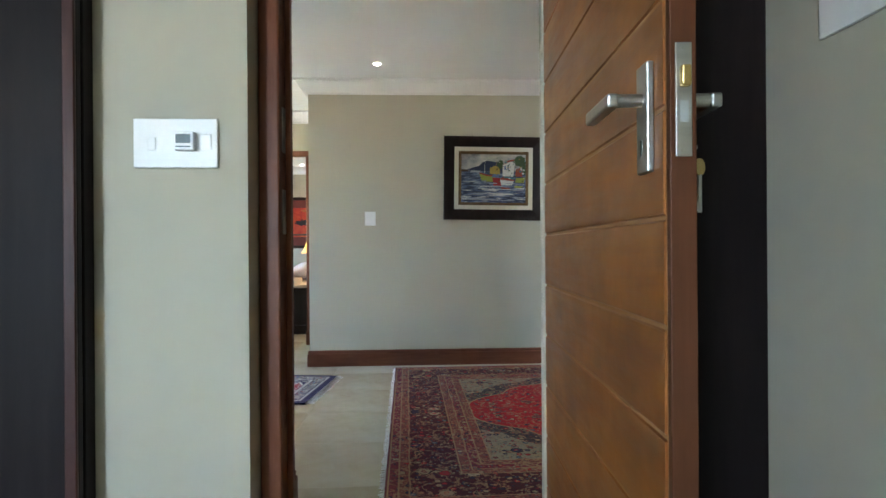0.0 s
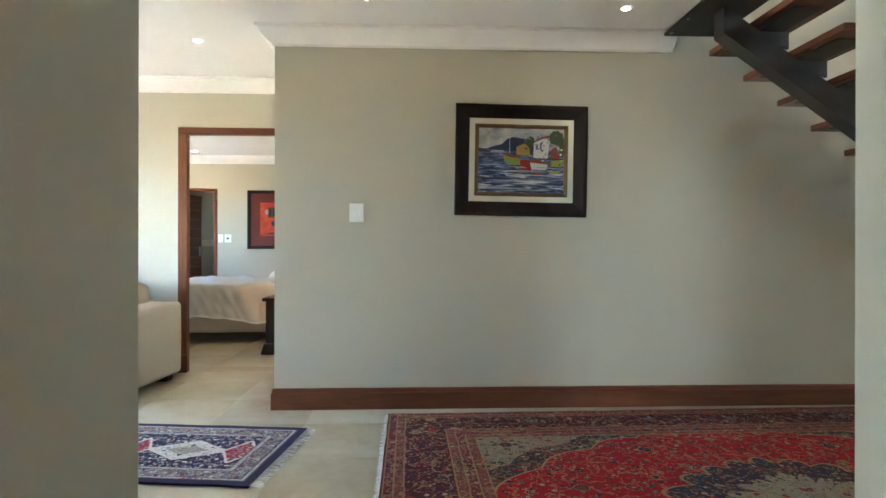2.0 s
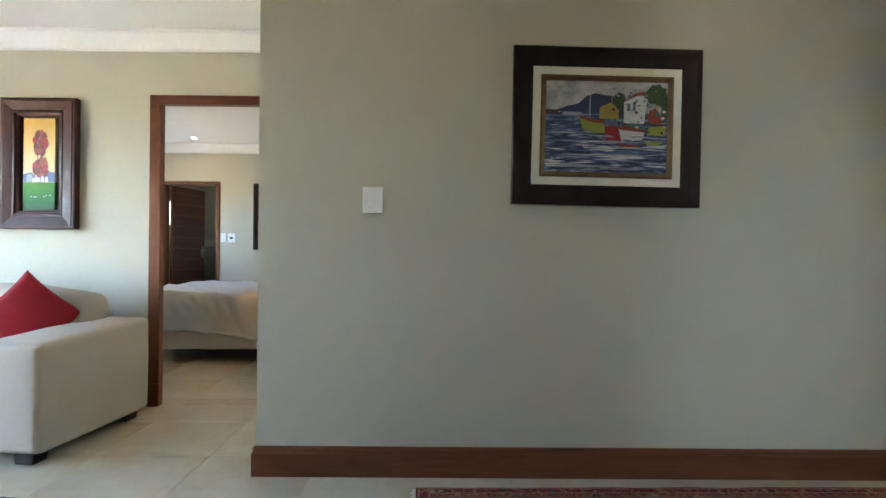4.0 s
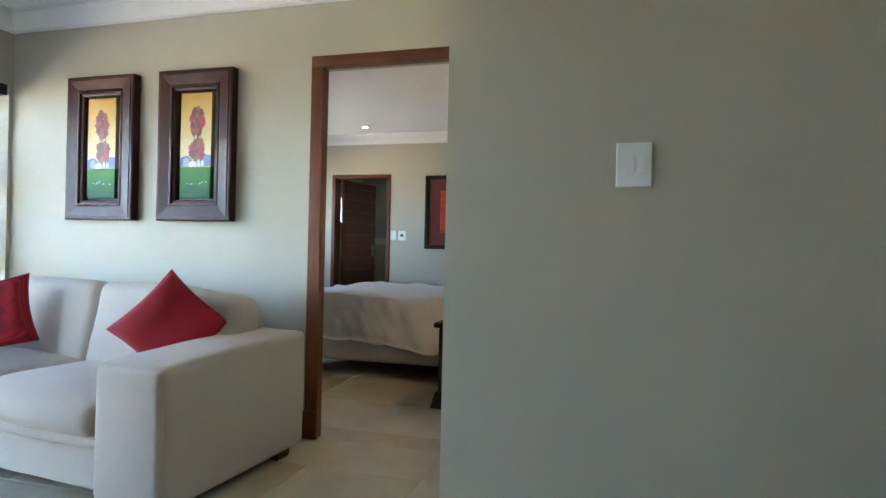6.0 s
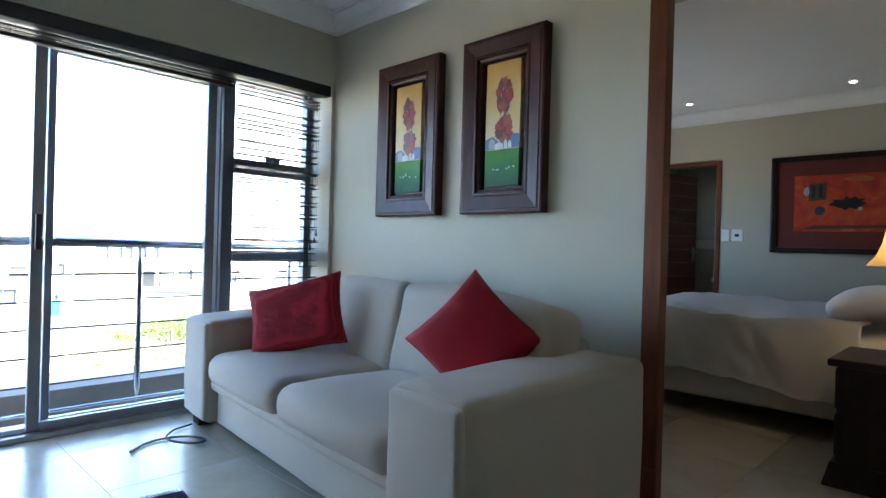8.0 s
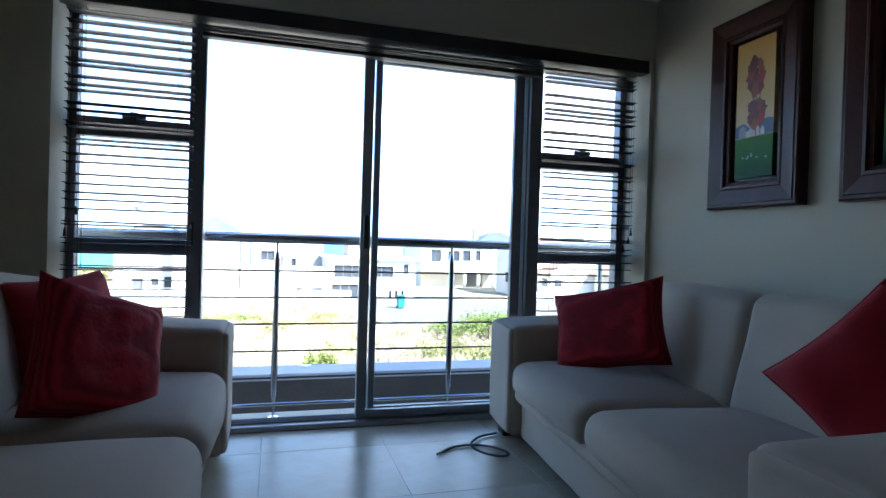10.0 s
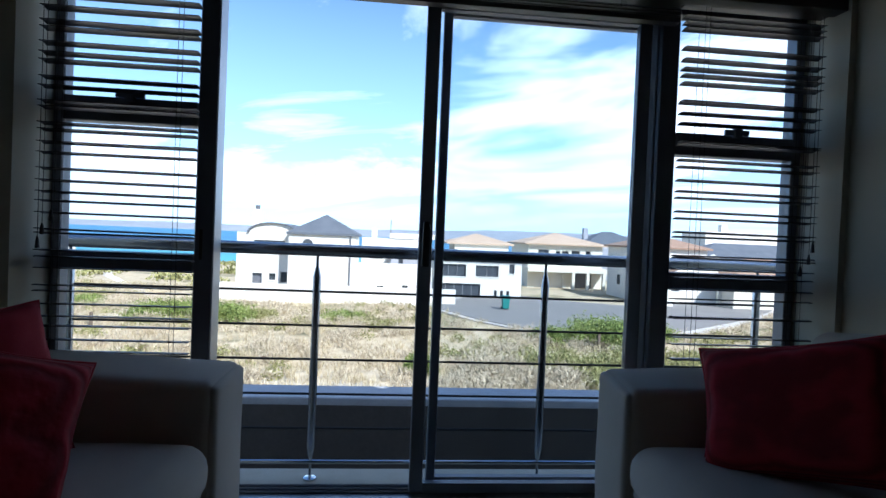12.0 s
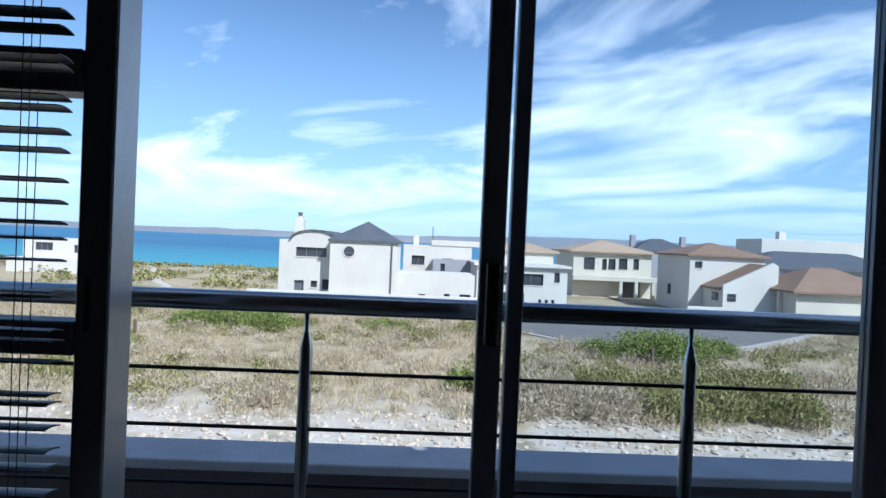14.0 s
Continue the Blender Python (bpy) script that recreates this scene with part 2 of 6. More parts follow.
M["tile"] = k.done(k.ramp(v, [(0.3, (0.33, 0.275, 0.185)), (0.5, (0.43, 0.38, 0.28)), (0.72, (0.51, 0.47, 0.375))]),
                   0.27, 0, k.noise(60, 3), 0.03, 0.001, Specular_IOR_Level=0.42)
M["grout"] = mottled("tile_grout", (0.39, 0.34, 0.25), (0.46, 0.41, 0.315), 9, 0.7)
k = Nodes("white_linen")
M["linen"] = k.done(k.mix(k.noise(3, 4), (0.74, 0.73, 0.73), (0.82, 0.815, 0.81)), 0.9, 0, k.math("ADD", k.noise(350, 2), k.math("MULTIPLY", k.noise(12, 4), 3)), 0.25, 0.004)
M["valance"] = mottled("cream_bed_base_fabric", (0.44, 0.40, 0.35), (0.54, 0.5, 0.44), 4, 0.95, 0, 300, 0.2)
M["cream"] = mottled("cream_mount", (0.62, 0.58, 0.47), (0.7, 0.66, 0.55), 7, 0.8)
M["gilt"] = mottled("dark_gilt_slip", (0.10, 0.06, 0.025), (0.2, 0.12, 0.05), 20, 0.45, 0.4)
k = Nodes("lit_lamp_glass")
k.b.inputs["Emission Color"].default_value = (1, 0.9, 0.75, 1)
k.b.inputs["Emission Strength"].default_value = 2
M["glow"] = k.done((0.9, 0.88, 0.82), 0.3)
k = Nodes("lit_lampshade")
k.b.inputs["Emission Color"].default_value = (1.0, 0.55, 0.13, 1)
k.b.inputs["Emission Strength"].default_value = 0.022
M["shade"] = k.done(k.mix(k.noise(40, 2), (0.72, 0.52, 0.28), (0.8, 0.62, 0.36)), 0.9)
k = Nodes("window_glass")
M["glass"] = k.done((1, 1, 1), 0.02, 0, None, Transmission_Weight=1.0, IOR=1.01)
k = Nodes("hazy_window_glass")
M["glass_hazy"] = k.done((0.9, 0.93, 0.95), 0.02, 0, None, Transmission_Weight=1.0, IOR=1.02, Specular_IOR_Level=0.6)


def flat(name, c, rough=0.6, scale=30, spread=0.18):
    return mottled(name, tuple(max(0, v * (1 - spread)) for v in c), tuple(v * (1 + spread) for v in c), scale, rough, 0, scale * 6, 0.15, 0.0008)
M["parapet"] = mottled("weathered_white_render", (0.30, 0.31, 0.33), (0.42, 0.43, 0.45), 3, 0.85, 0, 40, 0.25, 0.003)
M["alu_leaf"] = mottled("grey_sash_aluminium", (0.20, 0.21, 0.235), (0.27, 0.28, 0.31), 2, 0.4, 0.3, 180, 0.05)
# dark brown holds the shade of the recess behind the railing
M["shaded_render"] = mottled("shaded_brown_render", (0.055, 0.048, 0.042), (0.085, 0.075, 0.066), 2, 0.9, 0, 30, 0.3, 0.004)
# ---- helpers for building ----


def obj(name, bm, material, parent=None, label="", smooth=False):
    me = bpy.data.meshes.new(name)
    bmesh.ops.recalc_face_normals(bm, faces=bm.faces)
    bm.to_mesh(me)
    bm.free()
    if smooth:
        for p in me.polygons:
            p.use_smooth = True
    for mm in material if isinstance(material, (list, tuple)) else [material]:
        me.materials.append(mm)
    ob = new(name, me)
    if parent:
        ob.parent = parent
    if label:
        ob["label"] = label
    return ob


def part(name, bm, material, parent, label="", smooth=False):
    return obj(name, bm, material, parent, label, smooth)


def thing(name, m, label, category, group="", kind=""):
    e = new(name)
    e.empty_display_size = 0.1
    e.matrix_basis = m
    return tagged(e, label, category, group, kind)


def structure(name, bm, material, label="", smooth=False):
    return tagged(obj(name, bm, material, None, "", smooth), label, kind="structure")


def box(bm, x0, x1, y0, y1, z0, z1, bevel=0.0, seg=2):
    """A box added to bm, with rounded edges where bevel is given."""
    g = bmesh.ops.create_cube(bm, size=1.0)
    vs = g["verts"]
    for v in vs:
        v.co = Vector(((x0 + x1) / 2 + v.co.x * (x1 - x0), (y0 + y1) / 2 + v.co.y * (y1 - y0), (z0 + z1) / 2 + v.co.z * (z1 - z0)))
    if bevel:
        es = list({e for v in vs for e in v.link_edges})
        bmesh.ops.bevel(bm, geom=es, offset=bevel, segments=seg, affect="EDGES", profile=0.5)
    return bm


def boxed(x0, x1, y0, y1, z0, z1, bevel=0.0, seg=2):
    return box(bmesh.new(), x0, x1, y0, y1, z0, z1, bevel, seg)


def rod(bm, a, b, r0, r1=None, seg=12):
    """A round bar from a to b."""
    a, b = Vector(a), Vector(b)
    g = bmesh.ops.create_cone(bm, cap_ends=True, segments=seg, radius1=r0, radius2=r0 if r1 is None else r1, depth=(b - a).length)
    m = Matrix.Translation((a + b) / 2) @ (b - a).to_track_quat("Z", "Y").to_matrix().to_4x4()
    bmesh.ops.transform(bm, matrix=m, verts=g["verts"])
    return bm


def rodded(a, b, r0, r1=None, seg=12):
    return rod(bmesh.new(), a, b, r0, r1, seg)


def lathe(profile, seg=24):
    """A turned shape from (radius, height) pairs."""
    bm = bmesh.new()
    rings = []
    for r, z in profile:
        rings.append([bm.verts.new((r * math.cos(2 * math.pi * i / seg), r * math.sin(2 * math.pi * i / seg), z)) for i in range(seg)])
    for a, b in zip(rings, rings[1:]):
        for i in range(seg):
            bm.faces.new((a[i], a[(i + 1) % seg], b[(i + 1) % seg], b[i]))
    bm.faces.new(rings[0][::-1])
    bm.faces.new(rings[-1])
    return bm


def sweep(path, profile, closed_profile=True):
    """profile (u: out from the line to its left, v: up) carried along a level path of (x, y), mitred at the corners."""
    bm = bmesh.new()
    pts = [Vector((*p, 0)) for p in path]
    rings = []
    for i, p in enumerate(pts):
        d0 = (p - pts[i - 1]).normalized() if i else None
        d1 = (pts[i + 1] - p).normalized() if i + 1 < len(pts) else None
        d0, d1 = d0 or d1, d1 or d0
        n0, n1 = Vector((-d0.y, d0.x, 0)), Vector((-d1.y, d1.x, 0))
        n = (n0 + n1).normalized()
        n = n / max(0.3, n.dot(n0))
        rings.append([bm.verts.new((p.x + n.x * u, p.y + n.y * u, v)) for u, v in profile])
    k = len(profile)
    for a, b in zip(rings, rings[1:]):
        for i in range(k):
            bm.faces.new((a[i], a[(i + 1) % k], b[(i + 1) % k], b[i]))
    bm.faces.new(rings[0][::-1])
    bm.faces.new(rings[-1])
    return bm


def wall_mesh(axis, a0, a1, u0, u1, z0, z1, holes=()):
    """A wall a0..a1 thick across axis, running u0..u1 along the other one, with openings (u0, u1, z0, z1) cut through."""
    bm = bmesh.new()
    us = sorted({u0, u1, *[h[0] for h in holes], *[h[1] for h in holes]})
    zs = sorted({z0, z1, *[h[2] for h in holes], *[h[3] for h in holes]})
    for i in range(len(us) - 1):
        run = None
        for j in range(len(zs) - 1):
            um, zm = (us[i] + us[i + 1]) / 2, (zs[j] + zs[j + 1]) / 2
            solid = not any(h[0] < um < h[1] and h[2] < zm < h[3] for h in holes)
            if solid:
                run = (run[0], zs[j + 1]) if run else (zs[j], zs[j + 1])
            if run and (not solid or j == len(zs) - 2):
                if axis == "y":
                    box(bm, us[i], us[i + 1], a0, a1, *run)
                else:
                    box(bm, a0, a1, us[i], us[i + 1], *run)
                run = None
    bmesh.ops.remove_doubles(bm, verts=bm.verts, dist=1e-5)
    return bm


# ---- the place: plan in metres ----
WY = 5.21          # face of the wall with the harbour painting
DY = 6.46          # face of the wall with the bedroom door
WX = -4.45         # inner face of the window wall
EX = -1.03         # the wall corner beside the bedroom door
CEIL = 2.62
LIP = 1.75         # void of the stairs begins here
BX = 6.0           # east wall of the lounge
BY = 10.42         # far wall of the bedroom
BEX = -1.12        # bed-head wall

# floor slab under the tiles
structure("floor", boxed(-4.81, 6.2, -5.2, 13.2, -0.25, -0.0022), M["grout"], "cement bed under the floor tiles")

structure("wall_painting", wall_mesh("y", WY, WY + 0.15, EX + 0.15, BX, 0, 5.2), M["plaster"], "sage-grey plastered wall behind the stairs")
structure("wall_return", wall_mesh("x", EX, EX + 0.15, WY, DY, 0, CEIL), M["plaster"], "sage-grey plastered return beside the bedroom door")
structure("wall_bedroom_door", wall_mesh("y", DY, DY + 0.15, WX - 0.36, EX + 0.15, 0, CEIL, [(-2.175, -1.215, 0, 2.15)]), M["plaster"], "sage-grey plastered wall with a doorway")
structure("wall_window", wall_mesh("x", WX - 0.36, WX, 2.80, DY, 0, CEIL, [(3.345, 6.432, 0, 2.15)]), M["plaster"], "sage-grey plastered wall round the balcony window")
structure("wall_south", wall_mesh("y", 2.80, 2.95, WX, -1.75, 0, CEIL), M["plaster"], "sage-grey plastered wall behind the second sofa")
structure("wall_south_return", wall_mesh("x", -1.75, -1.60, 1.70, 2.95, 0, CEIL), M["plaster"], "sage-grey plastered return")
structure("wall_entry", wall_mesh("y", 1.44, 1.70, -3.60, BX, 0, CEIL, [(-0.50, 0.475, 0, 2.12)] ), M["plaster"], "sage-grey plastered wall round the entry door")
structure("wall_entry_nib", wall_mesh("y", 1.664, 1.70, 0.356, 0.475, 0, 2.12), M["plaster"], "narrow plaster nib behind the hinges")
structure("wall_entry_return", wall_mesh("y", 1.70, 2.31, -1.60, -0.575, 0, CEIL), M["plaster"], "sage-grey plastered return beside the entry door")
structure("wall_stairwell", wall_mesh("y", 1.44, 1.59, LIP, BX, CEIL + 0.15, 5.2), M["plaster"], "plastered upper wall of the stairwell")
# both openings here are unseen and added to let light in
structure("wall_east", wall_mesh("x", BX, BX + 0.15, 1.44, WY + 0.15, 0, 5.2, [(2.7, 3.4, 3.5, 4.3), (1.85, 2.35, 1.6, 2.0)]), M["plaster"], "plastered wall at the foot of the stairs")
structure("wall_upper_edge", wall_mesh("x", LIP - 0.15, LIP, 1.59, WY, CEIL + 0.15, 5.2), M["plaster"], "plastered wall above the ceiling edge")
# study, where the walk begins; unseen walls set back to cut bounced light
structure("wall_study_east", wall_mesh("x", 0.87, 1.02, -5.0, 1.44, 0, CEIL), M["plaster"], "pale sage plastered side wall")
structure("wall_study_west", wall_mesh("x", -3.60, -3.45, -5.0, 1.44, 0, CEIL), M["plaster"], "plain sage plastered side wall")
# unseen end wall, its opening added to light the study
structure("wall_study_north", wall_mesh("y", -5.15, -5.0, -3.60, 1.02, 0, CEIL, [(-3.4, -2.5, 0.9, 2.2)]), M["plaster"], "sage plastered end wall with an added opening")
# bedroom
structure("wall_bedroom_far", wall_mesh("y", BY, BY + 0.15, -4.81, BEX + 0.15, 0, CEIL, [(-4.02, -3.20, 0, 2.05)]), M["plaster"], "sage-grey bedroom wall with a doorway to the bathroom")
structure("wall_bedroom_head", wall_mesh("x", BEX, BEX + 0.15, DY + 0.15, BY, 0, CEIL), M["plaster"], "sage-grey wall at the head of the bed")
# opening out of view, added to light the bedroom
structure("wall_bedroom_west", wall_mesh("x", -4.81, -4.66, DY + 0.15, BY, 0, CEIL, [(8.75, 9.75, 1.1, 2.0)]), M["plaster"], "sage-grey bedroom wall with an added opening")
structure("wall_bathroom", wall_mesh("y", 12.9, 13.05, -4.81, -1.0, 0, CEIL), M["plaster"], "plain bathroom wall")
structure("wall_bathroom_east", wall_mesh("x", -2.6, -2.45, BY + 0.15, 12.9, 0, CEIL), M["plaster"], "plain bathroom side wall")
# small opening out of view, added to brighten the bathroom
structure("wall_bathroom_west", wall_mesh("x", -4.81, -4.66, BY + 0.15, 12.9, 0, CEIL, [(11.7, 12.1, 1.5, 1.9)]), M["plaster"], "plain bathroom side wall with a small added opening")

# ceilings
structure("ceiling_lounge", box(box(bmesh.new(), WX - 0.36, LIP, 1.44, DY, CEIL, CEIL + 0.15), LIP, BX, 1.44, 3.95, CEIL, CEIL + 0.15), M["ceiling"], "smooth white ceiling")
structure("ceiling_stairwell", boxed(LIP - 0.15, BX + 0.15, 1.44, WY + 0.15, 5.2, 5.35), M["ceiling"], "white ceiling above the stairs")
structure("ceiling_study", boxed(-3.60, 1.02, -5.15, 1.44, CEIL, CEIL + 0.15), M["ceiling"], "smooth white ceiling")
structure("ceiling_bedroom", boxed(-4.81, EX + 0.15, DY + 0.15, 13.05, CEIL - 0.065, CEIL + 0.15), M["ceiling"], "smooth white bedroom ceiling")

COVE = [(0, 2.478), (0.012, 2.478), (0.014, 2.492), (0.03, 2.500), (0.062, 2.528), (0.088, 2.560), (0.096, 2.578), (0.112, 2.580), (0.112, 2.5995), (0, 2.5995)]


def cornice(name, path, drop=0.0):
    structure(name, sweep(path, [(u, v + 0.02 - drop) for u, v in COVE]), M["cornice"], "white coved plaster cornice")


cornice("cornice_lounge", [(LIP, 1.70), (-0.575, 1.70), (-0.575, 2.31), (-1.60, 2.31), (-1.60, 2.95), (WX, 2.95), (WX, DY), (EX, DY), (EX, WY), (LIP, WY)][::-1])
cornice("cornice_bedroom", [(BEX, DY + 0.15), (-4.66, DY + 0.15), (-4.66, BY), (BEX, BY), (BEX, DY + 0.15)][::-1], 0.065)
SKIRT = [(0, 0.0), (0.020, 0.0), (0.020, 0.112), (0.017, 0.117), (0.013, 0.122), (0.013, 0.128), (0.016, 0.133), (0.012, 0.142), (0.004, 0.146), (0, 0.146)]


def skirting(name, path, m="joinery"):
    structure(name, sweep(path[::-1], SKIRT), M[m], "polished red-brown wooden skirting board")


skirting("baseboard_lounge", [(BX, WY), (EX, WY), (EX, DY)][::-1])
skirting("baseboard_door_side", [(-2.18, DY), (WX, DY), (WX, 6.436)][::-1])
skirting("baseboard_south", [(WX, 3.34), (WX, 2.95), (-1.60, 2.95), (-1.60, 2.31), (-0.575, 2.31), (-0.575, 1.705)][::-1])
skirting("baseboard_bedroom", [(BEX, 6.62), (BEX, BY), (-3.15, BY)][::-1])
skirting("baseboard_bathroom_side", [(-4.07, BY), (-4.66, BY), (-4.66, 6.61)][::-1])
# ---- doors ----
def architrave(name, axis_y, x0, x1, z1, w, y0, y1, label):
    """A wooden door frame round an opening x0..x1, z1 high, w wide, between the planes y0 and y1."""
    t = thing(name, pose(0, 0, 0), label, "door frame", kind="structure")
    for a, b in ((x0 - w, x0), (x1, x1 + w)):
        bm = boxed(a, b, y0, y1, 0, z1 - 0.001, 0.006)
        part("jamb", bm, M["joinery_z"], t)
    part("head", boxed(x0 - w, x1 + w, y0, y1, z1, z1 + w * 0.8, 0.006), M["joinery"], t)
    return t


bf = architrave("door_2", 6.46, -2.105, -1.288, 2.125, 0.08, 6.438, 6.505, "red-brown wooden door frame of the bedroom")
for x in (-2.145, -1.248):
    part("plinth_block", boxed(x - 0.047, x + 0.047, 6.424, 6.458, 0, 0.16, 0.006), M["joinery_z"], bf)
ef = architrave("door_1", 1.5, -0.435, 0.412, 2.075, 0.06, 1.525, 1.635, "red-brown wooden door frame of the entry")
for z in (1.12, 1.36):
    part("strike_plate", boxed(-0.4345, -0.431, 1.555, 1.585, z, z + 0.13), M["steel"], ef, "worn steel strike plate")
part("stop", boxed(-0.4345, -0.418, 1.595, 1.625, 0, 2.07, 0.003), M["joinery_z"], ef)
bf2 = architrave("door_3", BY, -3.97, -3.245, 2.0, 0.05, BY - 0.012, BY + 0.162, "dark red-brown frame of the bathroom doorway")


def panel_door(m, label, width, height=2.03, thick=0.044, brass=False):
    """A boarded door leaf that runs along +y from its hinge edge at the origin; boards in chevrons rise to the free edge."""
    d = thing("door_leaf", m, label, "door")
    part("edge_frame", box(box(box(bmesh.new(), 0.004, thick - 0.004, 0.0, width, 0.0, 0.03), 0.004, thick - 0.004, 0.0, width, height - 0.03, height), 0.003, thick - 0.003, 0.01, width - 0.01, 0.03, height - 0.03), M["door_core"], d, "pale grooved core of the door")
    part("lock_stile", boxed(0.003, thick - 0.003, width - 0.012, width + 0.002, 0, height, 0.002), M["door_edge"], d, "red-brown edge of the door, shade in its colour")
    pitch, n = 0.158, 13
    for i in range(n):
        z0, z1 = max(0.0, i * pitch + 0.001), min(height, (i + 1) * pitch - 0.005)
        for xa, xb in ((0.0, 0.009), (thick - 0.009, thick)):
            part("board", boxed(xa, xb, 0.0, width - 0.013, z0, z1, 0.003, 1), M["door"], d)
    return d


def lever_set(d, x, sx, yc, z, name="handle"):
    """A lever on a long back plate, on the face at x; sx points out of the door."""
    h = part(name, boxed(x - 0.001 if sx > 0 else x - 0.011, x + 0.011 if sx > 0 else x + 0.001, yc - 0.024, yc + 0.024, z - 0.112, z + 0.055, 0.003), M["steel"], d, "brushed steel lever handle on a long plate")
    bm = rodded((x, yc, z), (x + sx * 0.062, yc, z), 0.0105, None, 16)
    part("spindle", bm, M["steel"], h)
    bm = bmesh.new()
    box(bm, min(x + sx * 0.048, x + sx * 0.066), max(x + sx * 0.048, x + sx * 0.066), yc - 0.128, yc + 0.011, z - 0.012, z + 0.010, 0.004)
    part("lever", bm, M["steel"], h)
    part("keyhole", boxed(min(x + sx * 0.0095, x + sx * 0.0115), max(x + sx * 0.0095, x + sx * 0.0115), yc - 0.004, yc + 0.004, z - 0.085, z - 0.06, 0.001), M["screen"], h)
    return h


DOOR_W = 1.012
door = panel_door(pose(0.4045, 1.655, 0.012, 0, 0, 177.1), "orange-brown boarded wooden entry door standing open", DOOR_W)
HZ = 1.287
lever_set(door, 0.044, 1, DOOR_W - 0.075, HZ)
lever_set(door, 0.0, -1, DOOR_W - 0.075, HZ)
lk = part("lock_plate", boxed(0.0105, 0.0335, DOOR_W + 0.0005, DOOR_W + 0.0045, HZ - 0.098, HZ + 0.062, 0.001), M["steel"], door, "steel lock face in the door edge")
part("latch", boxed(0.015, 0.029, DOOR_W + 0.004, DOOR_W + 0.016, HZ - 0.002, HZ + 0.028, 0.003), M["brass"], lk, "brass latch bolt")
part("bolt_slot", boxed(0.016, 0.028, DOOR_W + 0.004, DOOR_W + 0.0052, HZ - 0.05, HZ - 0.02), M["grey_plastic"], lk)
for z in (-0.09, 0.054):
    part("screw", rodded((0.022, DOOR_W + 0.004, HZ + z), (0.022, DOOR_W + 0.0055, HZ + z), 0.004), M["steel"], lk)
key = thing("key", door.matrix_basis @ pose(-0.03, DOOR_W - 0.075, HZ - 0.072), "steel key hanging from the entry door's lock", "key")
part("ring", rodded((0.0, -0.0, 0.0), (0.026, 0, 0), 0.0032), M["steel"], key, "blade in the lock")
bm = lathe([(0.0005, -0.0015), (0.013, -0.0015), (0.0138, 0), (0.013, 0.0015), (0.0005, 0.0015)], 20)
bmesh.ops.transform(bm, matrix=pose(-0.004, 0, -0.03, 90, 0, 35), verts=bm.verts)
part("bow", bm, M["brass"], key)
bm = box(box(bmesh.new(), -0.0065, -0.0015, -0.002, 0.002, -0.10, -0.042), -0.0065, 0.009, -0.0015, 0.0015, -0.098, -0.083)
part("blade", bm, M["steel"], key)

bath_door = panel_door(pose(-3.965, 10.60, 0.01, 0, 0, -12.0), "dark red-brown boarded bathroom door standing ajar", 0.74, 1.985)
for c in bath_door.children:
    if c.name.startswith("board"):
        c.data.materials.clear()
        c.data.materials.append(M["joinery_y"])
lever_set(bath_door, 0.044, 1, 0.68, 1.08)

# ---- cupboard, switches, thermostat in the study ----
def cupboard(x0, x1, y0, y1, trim_x, label):
    """A shallow tall cupboard whose front faces -y at y0; the beaded edge stands at trim_x."""
    t = thing("cupboard", pose(0, 0, 0), label, "cupboard")
    part("carcass", boxed(x0, x1, y0 + 0.035, y1, 0, 2.45, 0.004), M["cupboard"], t)
    part("door", boxed(x0 + 0.004, x1 - 0.004, y0 + 0.012, y0 + 0.034, 0.06, 2.42, 0.003), M["cupboard"], t, "smooth dark door")
    part("door_edge", boxed(trim_x, trim_x + 0.03, y0, y0 + 0.0115, 0.0, 2.45, 0.003), M["dark_red_wood"], t, "red-brown beaded edge")


cupboard(-1.445, -0.905, 1.352, 1.437, -0.938, "tall dark-stained wooden built-in cupboard front")
# added dark block stands in for the shade behind the open door
cupboard(0.50, 0.867, 1.292, 1.437, 0.503, "tall dark block standing in for shade behind the open door")


def switch_plate(name, m, w, h, label, keys):
    """A wall plate in the local x-z plane, facing -y; keys are (x, z, w, h) of its rockers."""
    t = thing(name, m, label, "light switch")
    part("plate", boxed(-w / 2, w / 2, -0.011, 0, -h / 2, h / 2, 0.003), M["white_plastic"], t)
    for x, z, a, b in keys:
        part("seam", boxed(x - a / 2 - 0.0014, x + a / 2 + 0.0014, -0.0116, -0.009, z - b / 2 - 0.0014, z + b / 2 + 0.0014, 0.0005), M["white_plastic"], t, "seam round the rocker")
        bm = boxed(x - a / 2, x + a / 2, -0.015, -0.010, z - b / 2, z + b / 2, 0.0015)
        bmesh.ops.rotate(bm, verts=bm.verts, cent=(x, -0.011, z), matrix=Matrix.Rotation(radians(7), 3, "X"))
        part("rocker", bm, M["white_plastic"], t)
    return t


th = switch_plate("thermostat_plate", pose(-0.688, 1.44, 1.362), 0.222, 0.132, "white wall plate with a thermostat and two rockers", [(-0.062, -0.002, 0.022, 0.034), (0.082, 0.002, 0.026, 0.042)])
tm = part("thermostat", boxed(0.004, 0.056, -0.034, -0.010, -0.022, 0.028, 0.003), M["white_plastic"], th, "white thermostat with a dark display")
part("display", boxed(0.010, 0.048, -0.0355, -0.0335, -0.004, 0.020, 0.001), M["screen"], tm)
part("slot", boxed(0.010, 0.048, -0.0352, -0.0335, -0.015, -0.011, 0.0005), M["screen"], tm)
switch_plate("light_switch", pose(-0.469, WY, 1.356), 0.098, 0.128, "white square light switch on the sage wall", [(-0.010, 0.0, 0.024, 0.046), (0.020, 0.004, 0.022, 0.046)])
